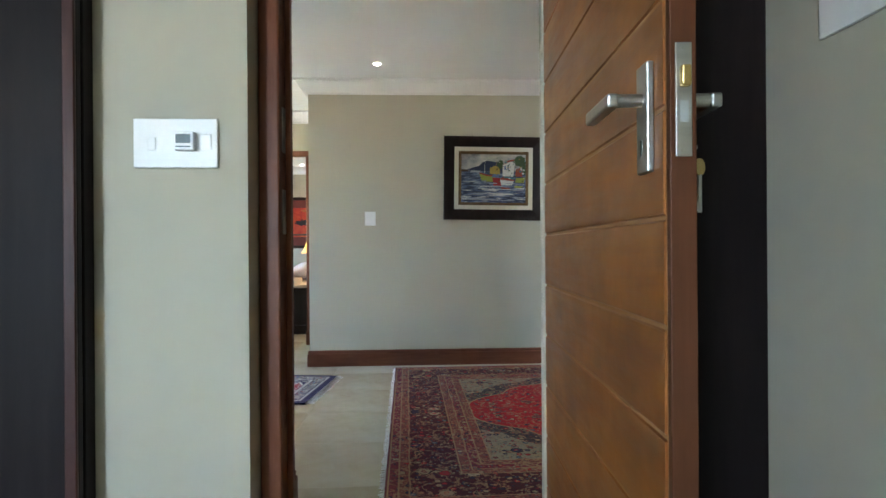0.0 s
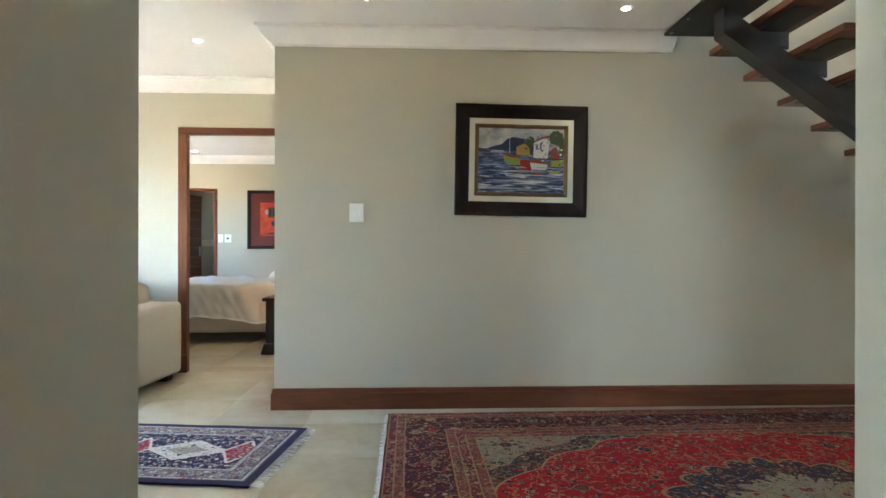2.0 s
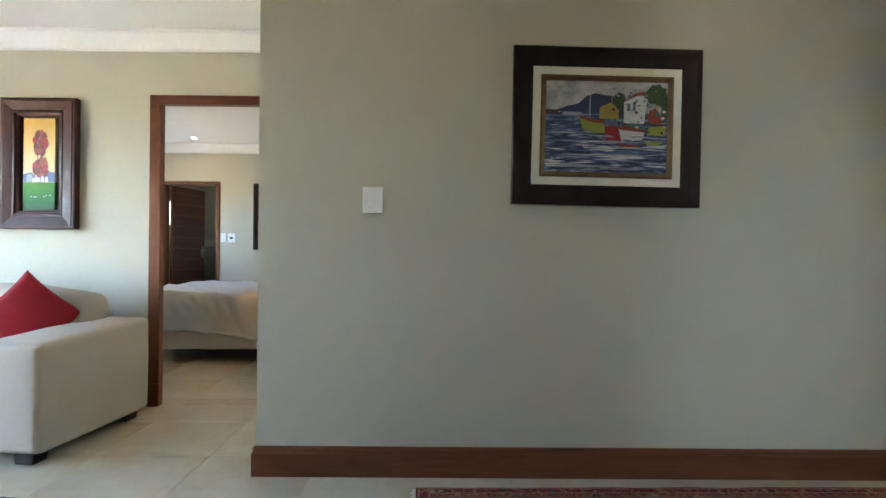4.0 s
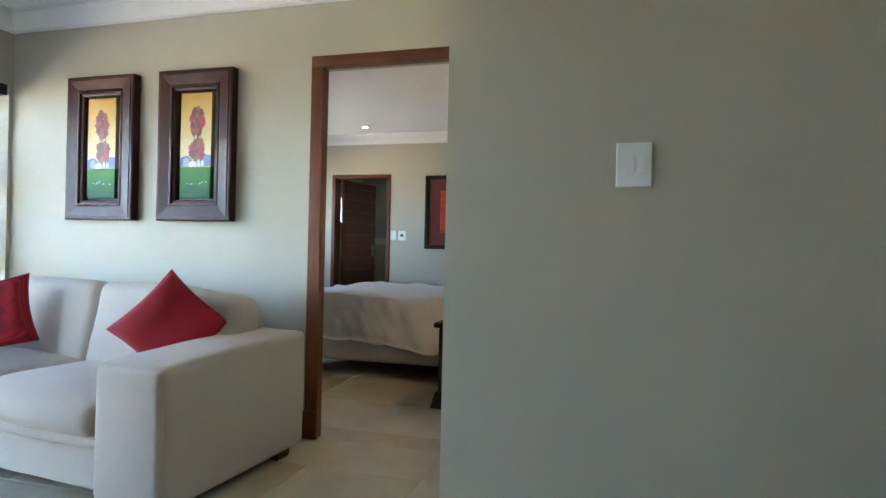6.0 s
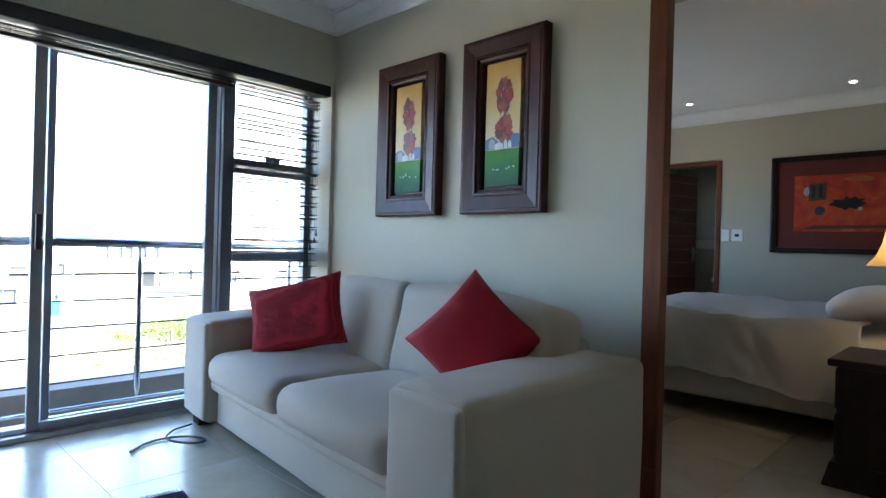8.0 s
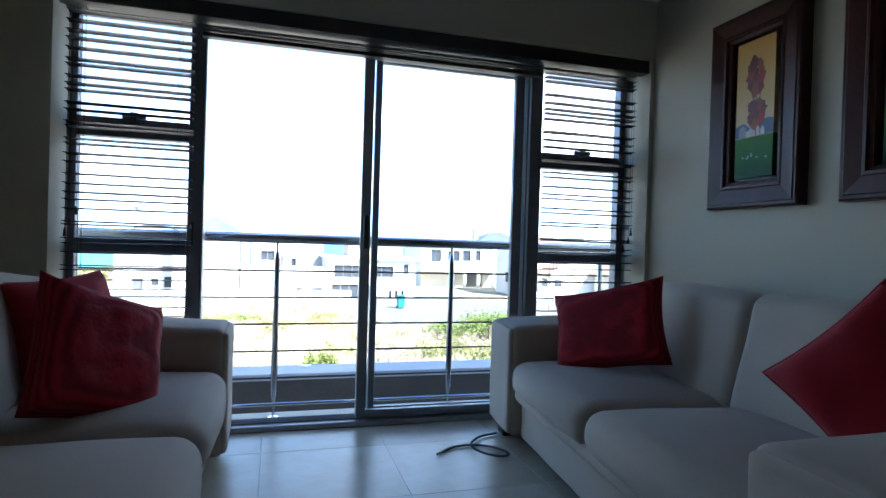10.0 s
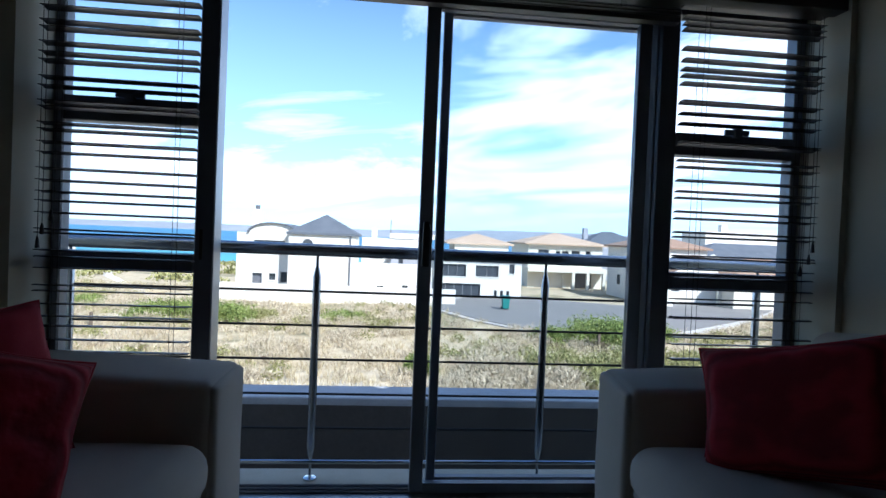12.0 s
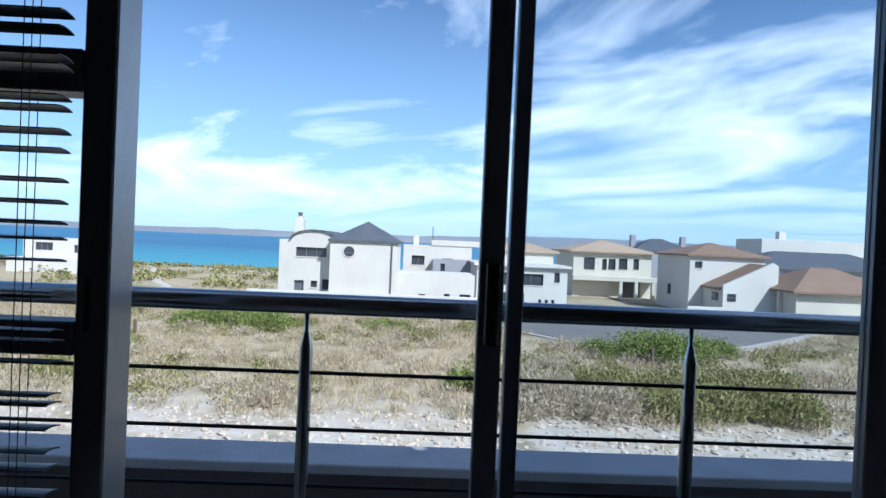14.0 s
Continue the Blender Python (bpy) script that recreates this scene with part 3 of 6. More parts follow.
switch_plate("light_switch", pose(-3.145, BY, 1.262), 0.075, 0.125, "white light switch beside the bathroom doorway", [(0, 0, 0.026, 0.05)])
sk = switch_plate("wall_socket", pose(-3.03, BY, 1.262), 0.105, 0.125, "white wall socket with a dark module", [])
part("module", boxed(-0.02, 0.02, -0.015, -0.010, -0.014, 0.014, 0.002), M["screen"], sk)
switch_plate("wall_plate", pose(0.87, 0.985, 1.63, 0, 0, -90), 0.24, 0.19, "white plate on the study's side wall", [(0.05, 0.0, 0.03, 0.045)])

# ---- pictures ----
def frame_sweep(w, h, profile):
    """A mitred picture frame in the x-z plane; profile pairs are (in from the outer edge, out of the wall)."""
    bm = bmesh.new()
    rings = []
    for sx, sz in ((-1, -1), (1, -1), (1, 1), (-1, 1)):
        rings.append([bm.verts.new((sx * (w / 2 - u), -d, sz * (h / 2 - u))) for u, d in profile])
    k = len(profile)
    for a in range(4):
        b = (a + 1) % 4
        for i in range(k):
            bm.faces.new((rings[a][i], rings[a][(i + 1) % k], rings[b][(i + 1) % k], rings[b][i]))
    return bm


def poly(pts, depth, thick=0.0006):
    """A flat painted patch (x, z) on a canvas, depth out of the wall."""
    bm = bmesh.new()
    a = [bm.verts.new((x, -depth, z)) for x, z in pts]
    b = [bm.verts.new((x, -depth + thick, z)) for x, z in pts]
    bm.faces.new(a)
    for i in range(len(pts)):
        bm.faces.new((a[i], a[(i + 1) % len(pts)], b[(i + 1) % len(pts)], b[i]))
    return bm


def blob(cx, cz, rx, rz, seed, n=26, rough=0.3):
    r = random.Random(seed)
    return [(cx + rx * math.cos(2 * math.pi * i / n) * (1 - rough * r.random()), cz + rz * math.sin(2 * math.pi * i / n) * (1 - rough * r.random())) for i in range(n)]


def paint(name, c):
    k = Nodes(name)
    s = k.noise(38, 5, 0.65, k.vec((1, 1, 3)))
    return k.done(k.mix(s, tuple(v * 0.4 for v in c), tuple(min(1, v * 1.0) for v in c)), 0.5, 0, s, 0.25, 0.002)


P = {n: paint("paint_" + n, c) for n, c in dict(
    navy=(0.03, 0.045, 0.12), blue=(0.13, 0.19, 0.36), pale=(0.42, 0.45, 0.52), red=(0.42, 0.015, 0.02), green=(0.06, 0.11, 0.04), lime=(0.36, 0.40, 0.06),
    white=(0.78, 0.78, 0.77), ochre=(0.48, 0.33, 0.07), brown=(0.09, 0.05, 0.03), rust=(0.36, 0.06, 0.03), black=(0.012, 0.012, 0.014), wine=(0.16, 0.012, 0.014), orange=(0.50, 0.14, 0.03), teal=(0.05, 0.2, 0.24)).items()}
# harbour scene: sky above, rippled water below
k = Nodes("painted_harbour_ground")
x, y, z = k.xyz()
rip = k.noise(5, 6, 0.6, k.vec((2.2, 1, 15)), 0.5)
water = k.ramp(rip, [(0.38, (0.014, 0.02, 0.05)), (0.48, (0.04, 0.06, 0.13)), (0.57, (0.13, 0.17, 0.28)), (0.7, (0.5, 0.52, 0.58))])
skyc = k.ramp(k.noise(7, 5, 0.6, k.vec((1, 1, 1.6)), 0.4), [(0.35, (0.17, 0.17, 0.19)), (0.5, (0.33, 0.33, 0.34)), (0.66, (0.54, 0.50, 0.46))])
M["harbour"] = k.done(k.mix(k.math("GREATER_THAN", z, 0.07), water, skyc), 0.45, 0, rip, 0.25, 0.002)

FW, FH = 0.926, 0.775
hp = thing("framed_painting", pose(0.674, WY, 1.724, 0, 0.9, 0), "harbour painting with boats in a dark wooden frame", "painting")
part("frame", frame_sweep(FW, FH, [(0, 0.002), (0, 0.026), (0.006, 0.032), (0.03, 0.034), (0.09, 0.024), (0.098, 0.02), (0.098, 0.002)]), M["dark_wood"], hp, "wide dark wooden frame")
part("mount", frame_sweep(FW - 0.19, FH - 0.19, [(0, 0.004), (0, 0.019), (0.042, 0.019), (0.042, 0.004)]), M["cream"], hp, "cream linen mount")
part("slip", frame_sweep(FW - 0.275, FH - 0.275, [(0, 0.004), (0, 0.023), (0.01, 0.026), (0.026, 0.018), (0.026, 0.004)]), M["gilt"], hp, "narrow dark gilt slip")
cv = part("canvas", boxed(-0.308, 0.308, -0.012, -0.002, -0.232, 0.232), M["harbour"], hp)
D0 = 0.0135
for i, (pts, c) in enumerate([
    ([(-0.25, 0.078), (-0.19, 0.10), (-0.14, 0.112), (-0.10, 0.15), (-0.06, 0.165), (0.0, 0.155), (0.05, 0.15), (0.10, 0.12), (0.14, 0.07), (-0.2, 0.066)], "navy"),
    ([(-0.305, 0.062), (-0.24, 0.062), (-0.235, 0.078), (-0.30, 0.082)], "brown"),
    ([(-0.22, 0.055), (-0.13, 0.055), (-0.12, 0.07), (-0.21, 0.072)], "pale"),
    ([(-0.035, 0.04), (0.06, 0.04), (0.06, 0.098), (0.015, 0.12), (-0.035, 0.096)], "ochre"),
    (blob(0.062, 0.13, 0.035, 0.048, 3), "green"),
    ([(0.085, 0.02), (0.185, 0.02), (0.20, 0.155), (0.15, 0.155), (0.085, 0.125)], "white"),
    ([(0.085, 0.128), (0.155, 0.158), (0.225, 0.175), (0.22, 0.185), (0.14, 0.17)], "rust"),
    (blob(0.245, 0.16, 0.065, 0.06, 5), "green"), (blob(0.285, 0.09, 0.02, 0.07, 6), "green"),
    ([(0.10, 0.08), (0.116, 0.08), (0.116, 0.118), (0.10, 0.115)], "blue"), ([(0.128, 0.08), (0.142, 0.08), (0.142, 0.125), (0.128, 0.122)], "blue"),
    ([(0.2, 0.02), (0.27, 0.02), (0.27, 0.06), (0.24, 0.1), (0.21, 0.085)], "rust"),
    ([(0.20, -0.035), (0.28, -0.04), (0.30, 0.012), (0.21, 0.005)], "lime"),
    ([(-0.135, 0.052), (-0.06, 0.03), (0.02, 0.028), (0.0, -0.03), (-0.11, -0.03)], "lime"),
    ([(-0.14, 0.056), (-0.06, 0.035), (0.02, 0.03), (0.02, 0.016), (-0.065, 0.02), (-0.133, 0.042)], "rust"),
    ([(-0.01, 0.005), (0.06, 0.01), (0.075, -0.07), (0.0, -0.07)], "red"),
    ([(-0.02, 0.012), (0.0, 0.042), (0.06, 0.03), (0.085, 0.012), (0.06, 0.004)], "blue"),
    ([(0.06, -0.005), (0.19, -0.018), (0.175, -0.06), (0.075, -0.07)], "white"),
    ([(0.06, 0.0), (0.09, 0.012), (0.2, -0.01), (0.19, -0.024), (0.065, -0.012)], "rust"),
    ([(0.09, 0.012), (0.12, 0.022), (0.2, 0.0), (0.19, -0.012)], "teal"),
    ([(-0.30, -0.11), (-0.12, -0.115), (-0.04, -0.128), (-0.13, -0.135), (-0.30, -0.135)], "navy"),
    ([(-0.2, -0.15), (-0.06, -0.16), (-0.05, -0.172), (-0.2, -0.178)], "navy"),
    ([(0.06, -0.08), (0.16, -0.085), (0.14, -0.105), (0.08, -0.1)], "rust"),
    ([(0.19, -0.065), (0.28, -0.07), (0.25, -0.09), (0.2, -0.085)], "lime"),
    ([(-0.15, -0.09), (-0.02, -0.088), (0.03, -0.10), (-0.1, -0.108)], "white"),
    ([(-0.01, -0.14), (0.12, -0.135), (0.2, -0.15), (0.05, -0.158)], "white"),
    ([(-0.30, -0.178), (-0.05, -0.19), (0.1, -0.20), (-0.28, -0.2)], "pale"),
    ([(-0.085, 0.05), (-0.081, 0.05), (-0.082, 0.16), (-0.084, 0.16)], "white"), ([(0.022, 0.03), (0.027, 0.03), (0.026, 0.17), (0.023, 0.17)], "ochre"),
    ([(-0.28, -0.175), (-0.262, -0.15), (-0.255, -0.172), (-0.235, -0.148), (-0.225, -0.172), (-0.205, -0.15), (-0.2, -0.176), (-0.21, -0.162), (-0.228, -0.18), (-0.238, -0.16), (-0.256, -0.18), (-0.262, -0.162)], "pale")]):
    part("brushwork", poly(pts, D0 + i * 0.00012), P[c], cv)

rs = random.Random(31)
for i in range(150):
    px, pz = rs.uniform(-0.295, 0.28), rs.uniform(-0.225, 0.05)
    if -0.04 < pz and px > -0.14:
        continue
    w_, h_ = rs.uniform(0.02, 0.11), rs.uniform(0.0016, 0.0065)
    tilt = rs.uniform(-0.08, 0.08)
    pts = [(px - w_, pz - w_ * tilt), (px, pz - h_), (px + w_, pz + w_ * tilt), (px + w_ * 0.2, pz + h_)]
    pts = [(max(-0.305, min(0.305, a)), b) for a, b in pts]
    part("brushwork", poly(pts, 0.0174 + i * 0.00001, 0.0004), P[rs.choice(["white", "white", "pale", "pale", "blue", "blue", "blue", "navy"])], cv)
for i in range(46):
    px, pz = rs.uniform(0.03, 0.29), rs.uniform(-0.03, 0.19)
    part("brushwork", poly(blob(px, pz, rs.uniform(0.004, 0.014), rs.uniform(0.003, 0.011), i, 9, 0.5), 0.019 + i * 0.00001, 0.0004), P[rs.choice(["green", "green", "brown", "rust", "white", "ochre", "teal", "black"])], cv)

# a pair of small tree paintings in deep mahogany frames
k = Nodes("painted_meadow_ground")
x, y, z = k.xyz()
sky_c = k.ramp(k.math("ADD", k.math("MULTIPLY", z, 1.4), k.math("MULTIPLY", k.noise(12, 4), 0.25)), [(0.0, (0.62, 0.52, 0.34)), (0.28, (0.62, 0.46, 0.2)), (0.62, (0.60, 0.33, 0.06))])
grass = k.ramp(k.math("ADD", k.math("MULTIPLY", z, -2.6), k.math("MULTIPLY", k.noise(16, 5, 0.6, k.vec((1, 1, 2))), 0.3)), [(0.4, (0.085, 0.24, 0.03)), (0.8, (0.025, 0.13, 0.04)), (1.0, (0.02, 0.07, 0.045))])
M["meadow"] = k.done(k.mix(k.math("GREATER_THAN", z, -0.13), grass, sky_c), 0.55, 0, k.noise(40, 4), 0.1, 0.001, Specular_IOR_Level=0.2)


def tree_picture(m, seed):
    t = thing("framed_painting", m, "tall painting of red trees in a deep mahogany frame", "painting", "tree paintings over the sofa")
    w, h = 0.528, 0.915
    part("frame", frame_sweep(w, h, [(0, 0.004), (0, 0.055), (0.008, 0.062), (0.02, 0.062), (0.024, 0.066), (0.088, 0.056), (0.094, 0.060), (0.104, 0.060), (0.108, 0.046), (0.122, 0.042), (0.127, 0.03), (0.127, 0.004)]), M["dark_red_wood"], t, "deep stepped mahogany frame")
    part("rebate", boxed(-0.128, 0.128, -0.012, -0.004, -0.335, 0.335), M["black_metal"], t, "black inner rebate")
    c = part("canvas", boxed(-0.11, 0.11, -0.038, -0.006, -0.318, 0.318, 0.002), M["meadow"], t)
    r = random.Random(seed)
    d = 0.0388
    for cx, cz, rx, rz in ((0.006, 0.150, 0.066, 0.112), (0.012, -0.03, 0.066, 0.09)):
        for q in range(16):
            a_ = q * 2.4 + r.uniform(-0.4, 0.4)
            part("brushwork", poly(blob(cx + math.cos(a_) * rx * 0.5 * (q > 0), cz + math.sin(a_) * rz * 0.55 * (q > 0), rx * r.uniform(0.26, 0.55), rz * r.uniform(0.24, 0.5), seed * 9 + q, 22, 0.45), d + q * 0.00005), P[("wine", "red", "wine", "rust")[q % 4]], c)
        for q in (-0.012, 0.004, 0.018):
            part("brushwork", poly([(cx + q - 0.003, cz - rz - 0.02), (cx + q + 0.002, cz - rz - 0.02), (cx + q * 2, cz - rz * 0.4), (cx + q * 2 - 0.003, cz - rz * 0.4)], d - 0.0002), P["brown"], c)
    for x0, x1, z0, z1, cc in ((-0.085, -0.045, -0.125, -0.085, "pale"), (-0.045, 0.01, -0.128, -0.104, "white"), (0.015, 0.035, -0.128, -0.095, "white"), (0.04, 0.062, -0.126, -0.1, "white")):
        part("brushwork", poly([(x0, z0), (x1, z0), (x1, z1), ((x0 + x1) / 2, z1 + 0.014), (x0, z1)], d + 0.0009), P[cc], c)
    part("brushwork", poly([(-0.11, -0.128), (-0.11, -0.075), (-0.06, -0.06), (-0.02, -0.09), (0.03, -0.085), (0.075, -0.055), (0.11, -0.06), (0.11, -0.128)], d - 0.0003), P["blue"], c)
    for q in range(7):
        fx = r.uniform(-0.06, 0.08)
        fz = r.uniform(-0.235, -0.205)
        part("brushwork", poly(blob(fx, fz, 0.007, 0.005, q, 8, 0.4), d), P["white"], c)
    return t


tree_picture(pose(-2.943, DY, 1.694), 4)
tree_picture(pose(-3.652, DY, 1.694), 7)

# abstract picture in the bedroom
ap = thing("framed_painting", pose(-2.065, BY, 1.558), "red abstract painting in a dark frame above the bed side", "painting")
AW, AH = 1.32, 0.92
part("frame", frame_sweep(AW, AH, [(0, 0.002), (0, 0.03), (0.012, 0.034), (0.05, 0.028), (0.055, 0.002)]), M["dark_wood"], ap, "black-brown frame")
part("mount", boxed(-AW / 2 + 0.05, AW / 2 - 0.05, -0.014, -0.002, -AH / 2 + 0.05, AH / 2 - 0.05), paint("paint_dark_red", (0.16, 0.022, 0.014)), ap, "brick-red mount")
k = Nodes("abstract_red_ground")
n1 = k.noise(3.5, 6, 0.6, None, 1.5)
ac = part("canvas", boxed(-0.46, 0.46, -0.018, -0.012, -0.255, 0.27), k.done(k.ramp(n1, [(0.3, (0.2, 0.012, 0.006)), (0.48, (0.42, 0.03, 0.01)), (0.62, (0.5, 0.075, 0.015)), (0.78, (0.5, 0.2, 0.05))]), 0.5, 0, n1, 0.2, 0.002), ap)
for i, (pts, c) in enumerate([(blob(-0.02, 0.0, 0.17, 0.075, 11, 24, 0.5), "black"), (blob(-0.25, -0.06, 0.05, 0.05, 12), "navy"), ([(-0.34, 0.03), (-0.2, 0.04), (-0.2, 0.2), (-0.34, 0.19)], "brown"),
                              ([(-0.32, 0.06), (-0.29, 0.06), (-0.29, 0.17), (-0.32, 0.17)], "black"), ([(-0.26, 0.06), (-0.23, 0.06), (-0.23, 0.18), (-0.26, 0.18)], "black"),
                              (blob(0.3, 0.1, 0.06, 0.1, 14, 24, 0.5), "rust"), ([(-0.4, -0.235), (0.3, -0.225), (0.36, -0.195), (-0.3, -0.2)], "brown"), (blob(0.05, 0.22, 0.14, 0.03, 15), "orange"),
                              (blob(0.06, -0.05, 0.02, 0.02, 16), "white"), (blob(-0.36, 0.12, 0.03, 0.05, 17), "pale")]):
    part("brushwork", poly(pts, 0.0188 + i * 0.0002), P[c], ac)
# ---- sofas and cushions ----
def soft_box(x0, x1, y0, y1, z0, z1, r=0.05, puff=0.0, sag=0.0, seed=0, n=10, seg=4, crown=0.0):
    """A padded block: rounded edges, bulging faces and slight unevenness."""
    bm = boxed(x0, x1, y0, y1, z0, z1, min(r, (x1 - x0) / 2.05, (y1 - y0) / 2.05, (z1 - z0) / 2.05), seg)
    long_edges = [e for e in bm.edges if e.calc_length() > 0.12]
    bmesh.ops.subdivide_edges(bm, edges=long_edges, cuts=n, use_grid_fill=True)
    bmesh.ops.triangulate(bm, faces=[f for f in bm.faces if len(f.verts) > 4])
    c, h = Vector(((x0 + x1) / 2, (y0 + y1) / 2, (z0 + z1) / 2)), Vector(((x1 - x0) / 2, (y1 - y0) / 2, (z1 - z0) / 2))
    for v in bm.verts:
        u = Vector(((v.co.x - c.x) / h.x, (v.co.y - c.y) / h.y, (v.co.z - c.z) / h.z))
        for a in range(3):
            b, d = (a + 1) % 3, (a + 2) % 3
            v.co[a] += puff * u[a] * max(0, 1 - u[b] ** 2) * max(0, 1 - u[d] ** 2)
        v.co.z += crown * max(0, 1 - u.x ** 2) * (1 if u.z > 0 else 0)
        w = noise.noise(v.co * 5 + Vector((seed, 0, 0)))
        v.co += Vector((w, noise.noise(v.co * 5 + Vector((0, seed + 7, 0))), w)) * 0.004
    return bm


def sofa(m, label):
    """A two-seater: x to its right hand as seen from the front, the front at y = 0, the back at y = 0.945."""
    W, D = 2.40, 0.945
    s = thing("sofa", m, label, "sofa", "pair of beige sofas")
    part("base", soft_box(-W / 2 + 0.355, W / 2 - 0.355, 0.06, D - 0.03, 0.06, 0.27, 0.02, 0.004), M["sofa"], s, "upholstered base", True)
    part("front_rail", soft_box(-W / 2 + 0.355, W / 2 - 0.355, 0.02, 0.1, 0.245, 0.315, 0.03, 0.004), M["sofa"], s, "padded front rail", True)
    for sx in (-1, 1):
        a, b = sorted((sx * (W / 2 - 0.362), sx * W / 2))
        bm = soft_box(a, b, 0.0, D - 0.01, 0.06, 0.622, 0.036, 0.010, seed=sx + 3)
        for v in bm.verts:
            v.co.z += 0.035 * max(0, v.co.y / D) * max(0, (v.co.z - 0.06) / 0.55)
        part("armrest", bm, M["sofa"], s, "broad padded armrest rising to the back", True)
        part("arm_panel", soft_box(a + 0.012, b - 0.012, -0.012, 0.03, 0.075, 0.608, 0.018, 0.004, seed=sx + 31), M["sofa"], s, "seamed front panel of the arm", True)
        x0, x1 = sorted((sx * 0.002, sx * (W / 2 - 0.366)))
        bm = soft_box(x0, x1, -0.005, D - 0.28, 0.285, 0.452, 0.07, 0.026, seed=sx + 9, seg=5, crown=0.012)
        part("seat_cushion", bm, M["sofa"], s, "plump seat cushion", True)
        x0, x1 = sorted((sx * -0.006, sx * (W / 2 - 0.235)))
        bm = soft_box(x0, x1, -0.115, 0.115, -0.24, 0.252, 0.062, 0.012, seed=sx + 20, seg=5)
        for v in bm.verts:
            out = (abs(v.co.x) / (W / 2 - 0.235))
            v.co.z -= 0.045 * max(0, out - 0.55) / 0.45 * (v.co.z > 0)
            v.co.y -= 0.02 * max(0, 0.1 - v.co.z) * 2
        bmesh.ops.transform(bm, matrix=pose(0, D - 0.21, 0.615, -11), verts=bm.verts)
        part("back_cushion", bm, M["sofa"], s, "broad back cushion with a rounded top", True)
    part("back", soft_box(-W / 2 + 0.25, W / 2 - 0.25, D - 0.14, D + 0.005, 0.06, 0.70, 0.04, 0.004), M["sofa"], s, "upholstered back", True)
    for sx in (-1, 1):
        for y in (0.07, D - 0.12):
            bm = boxed(sx * (W / 2 - 0.11) - 0.06, sx * (W / 2 - 0.11) + 0.06, y - 0.04, y + 0.06, 0, 0.075, 0.008)
            for v in bm.verts:
                if v.co.z < 0.03:
                    v.co.x = sx * (W / 2 - 0.11) + (v.co.x - sx * (W / 2 - 0.11)) * 0.85
            part("foot", bm, M["dark_wood"], s, "dark block foot")
    return s


sofa1 = sofa(pose(-3.334, 5.395, 0, 0, 0, -5.5), "beige fabric two-seater sofa under the tree paintings")
sofa2 = copy_thing(sofa1, pose(-3.32, 4.125, 0, 0, 0, 180))
sofa2["label"] = "beige fabric two-seater sofa facing the other one"


def cushion(m, label, mat, size=0.45, thick=0.16, seed=1):
    """A scatter cushion in the local x-z plane with pinched corners and a seam."""
    bm = bmesh.new()
    n = 22
    top, bot = {}, {}
    r = random.Random(seed)
    for i in range(n + 1):
        for j in range(n + 1):
            u, v = i / n * 2 - 1, j / n * 2 - 1
            full = (max(0, 1 - u ** 4) * max(0, 1 - v ** 4)) ** 0.42
            pin = 1 - 0.085 * (1 - abs(u) ** 2.0) * abs(v) ** 2
            pin2 = 1 - 0.085 * (1 - abs(v) ** 2.0) * abs(u) ** 2
            x, z = u * size / 2 * pin2, v * size / 2 * pin
            wr_ = noise.noise(Vector((x * 9 + seed, z * 9, seed * 3.1))) * 0.010 + noise.noise(Vector((x * 22, z * 22, seed))) * 0.004
            edge = i in (0, n) or j in (0, n)
            top[i, j] = bm.verts.new((x, -(thick / 2 * full) + (0 if edge else wr_), z))
            bot[i, j] = top[i, j] if edge else bm.verts.new((x, thick / 2 * full + wr_, z))
    for i in range(n):
        for j in range(n):
            bm.faces.new((top[i, j], top[i + 1, j], top[i + 1, j + 1], top[i, j + 1]))
            bm.faces.new((bot[i, j + 1], bot[i + 1, j + 1], bot[i + 1, j], bot[i, j]))
    c = thing("cushion", m, label, "cushion", "red scatter cushions")
    part("cover", bm, mat, c, "", True)
    cu_ = bpy.data.curves.new("piping", "CURVE")
    cu_.dimensions, cu_.bevel_depth, cu_.bevel_resolution = "3D", 0.0036, 1
    sp_ = cu_.splines.new("POLY")
    h, pp = size / 2, []
    for q in range(56):
        e, f = divmod(q, 14)
        f /= 14
        u, v = [(-1 + 2 * f, -1), (1, -1 + 2 * f), (1 - 2 * f, 1), (-1, 1 - 2 * f)][e]
        pp.append((u * h * (1 - 0.085 * (1 - v * v) * u * u), 0, v * h * (1 - 0.085 * (1 - u * u) * v * v)))
    sp_.points.add(len(pp) - 1)
    for a_, p_ in zip(sp_.points, pp):
        a_.co = (*p_, 1)
    sp_.use_cyclic_u = True
    cu_.materials.append(mat)
    pi_ = new("piping", cu_)
    pi_.parent = c
    pi_["label"] = "corded seam"
    return c


cushion(pose(-2.59, 5.83, 0.695, -20, 40, 14), "plain crimson scatter cushion balanced on one corner", M["red"], 0.40, 0.15, 2)
cushion(pose(-3.82, 5.80, 0.665, -20, -14, 36) @ Matrix.Diagonal((1.26, 1, 0.92, 1)), "oblong ribbed crimson scatter cushion against the back", M["red_ribbed"], 0.43, 0.15, 5)
cushion(pose(-3.86, 3.61, 0.655, -20, -3, 150), "crimson scatter cushion leaning in the sofa corner", M["red"], 0.45, 0.16, 8)
cushion(pose(-3.60, 3.78, 0.63, -22, 20, 136), "ribbed crimson scatter cushion leaning on another", M["red_ribbed"], 0.45, 0.16, 11)

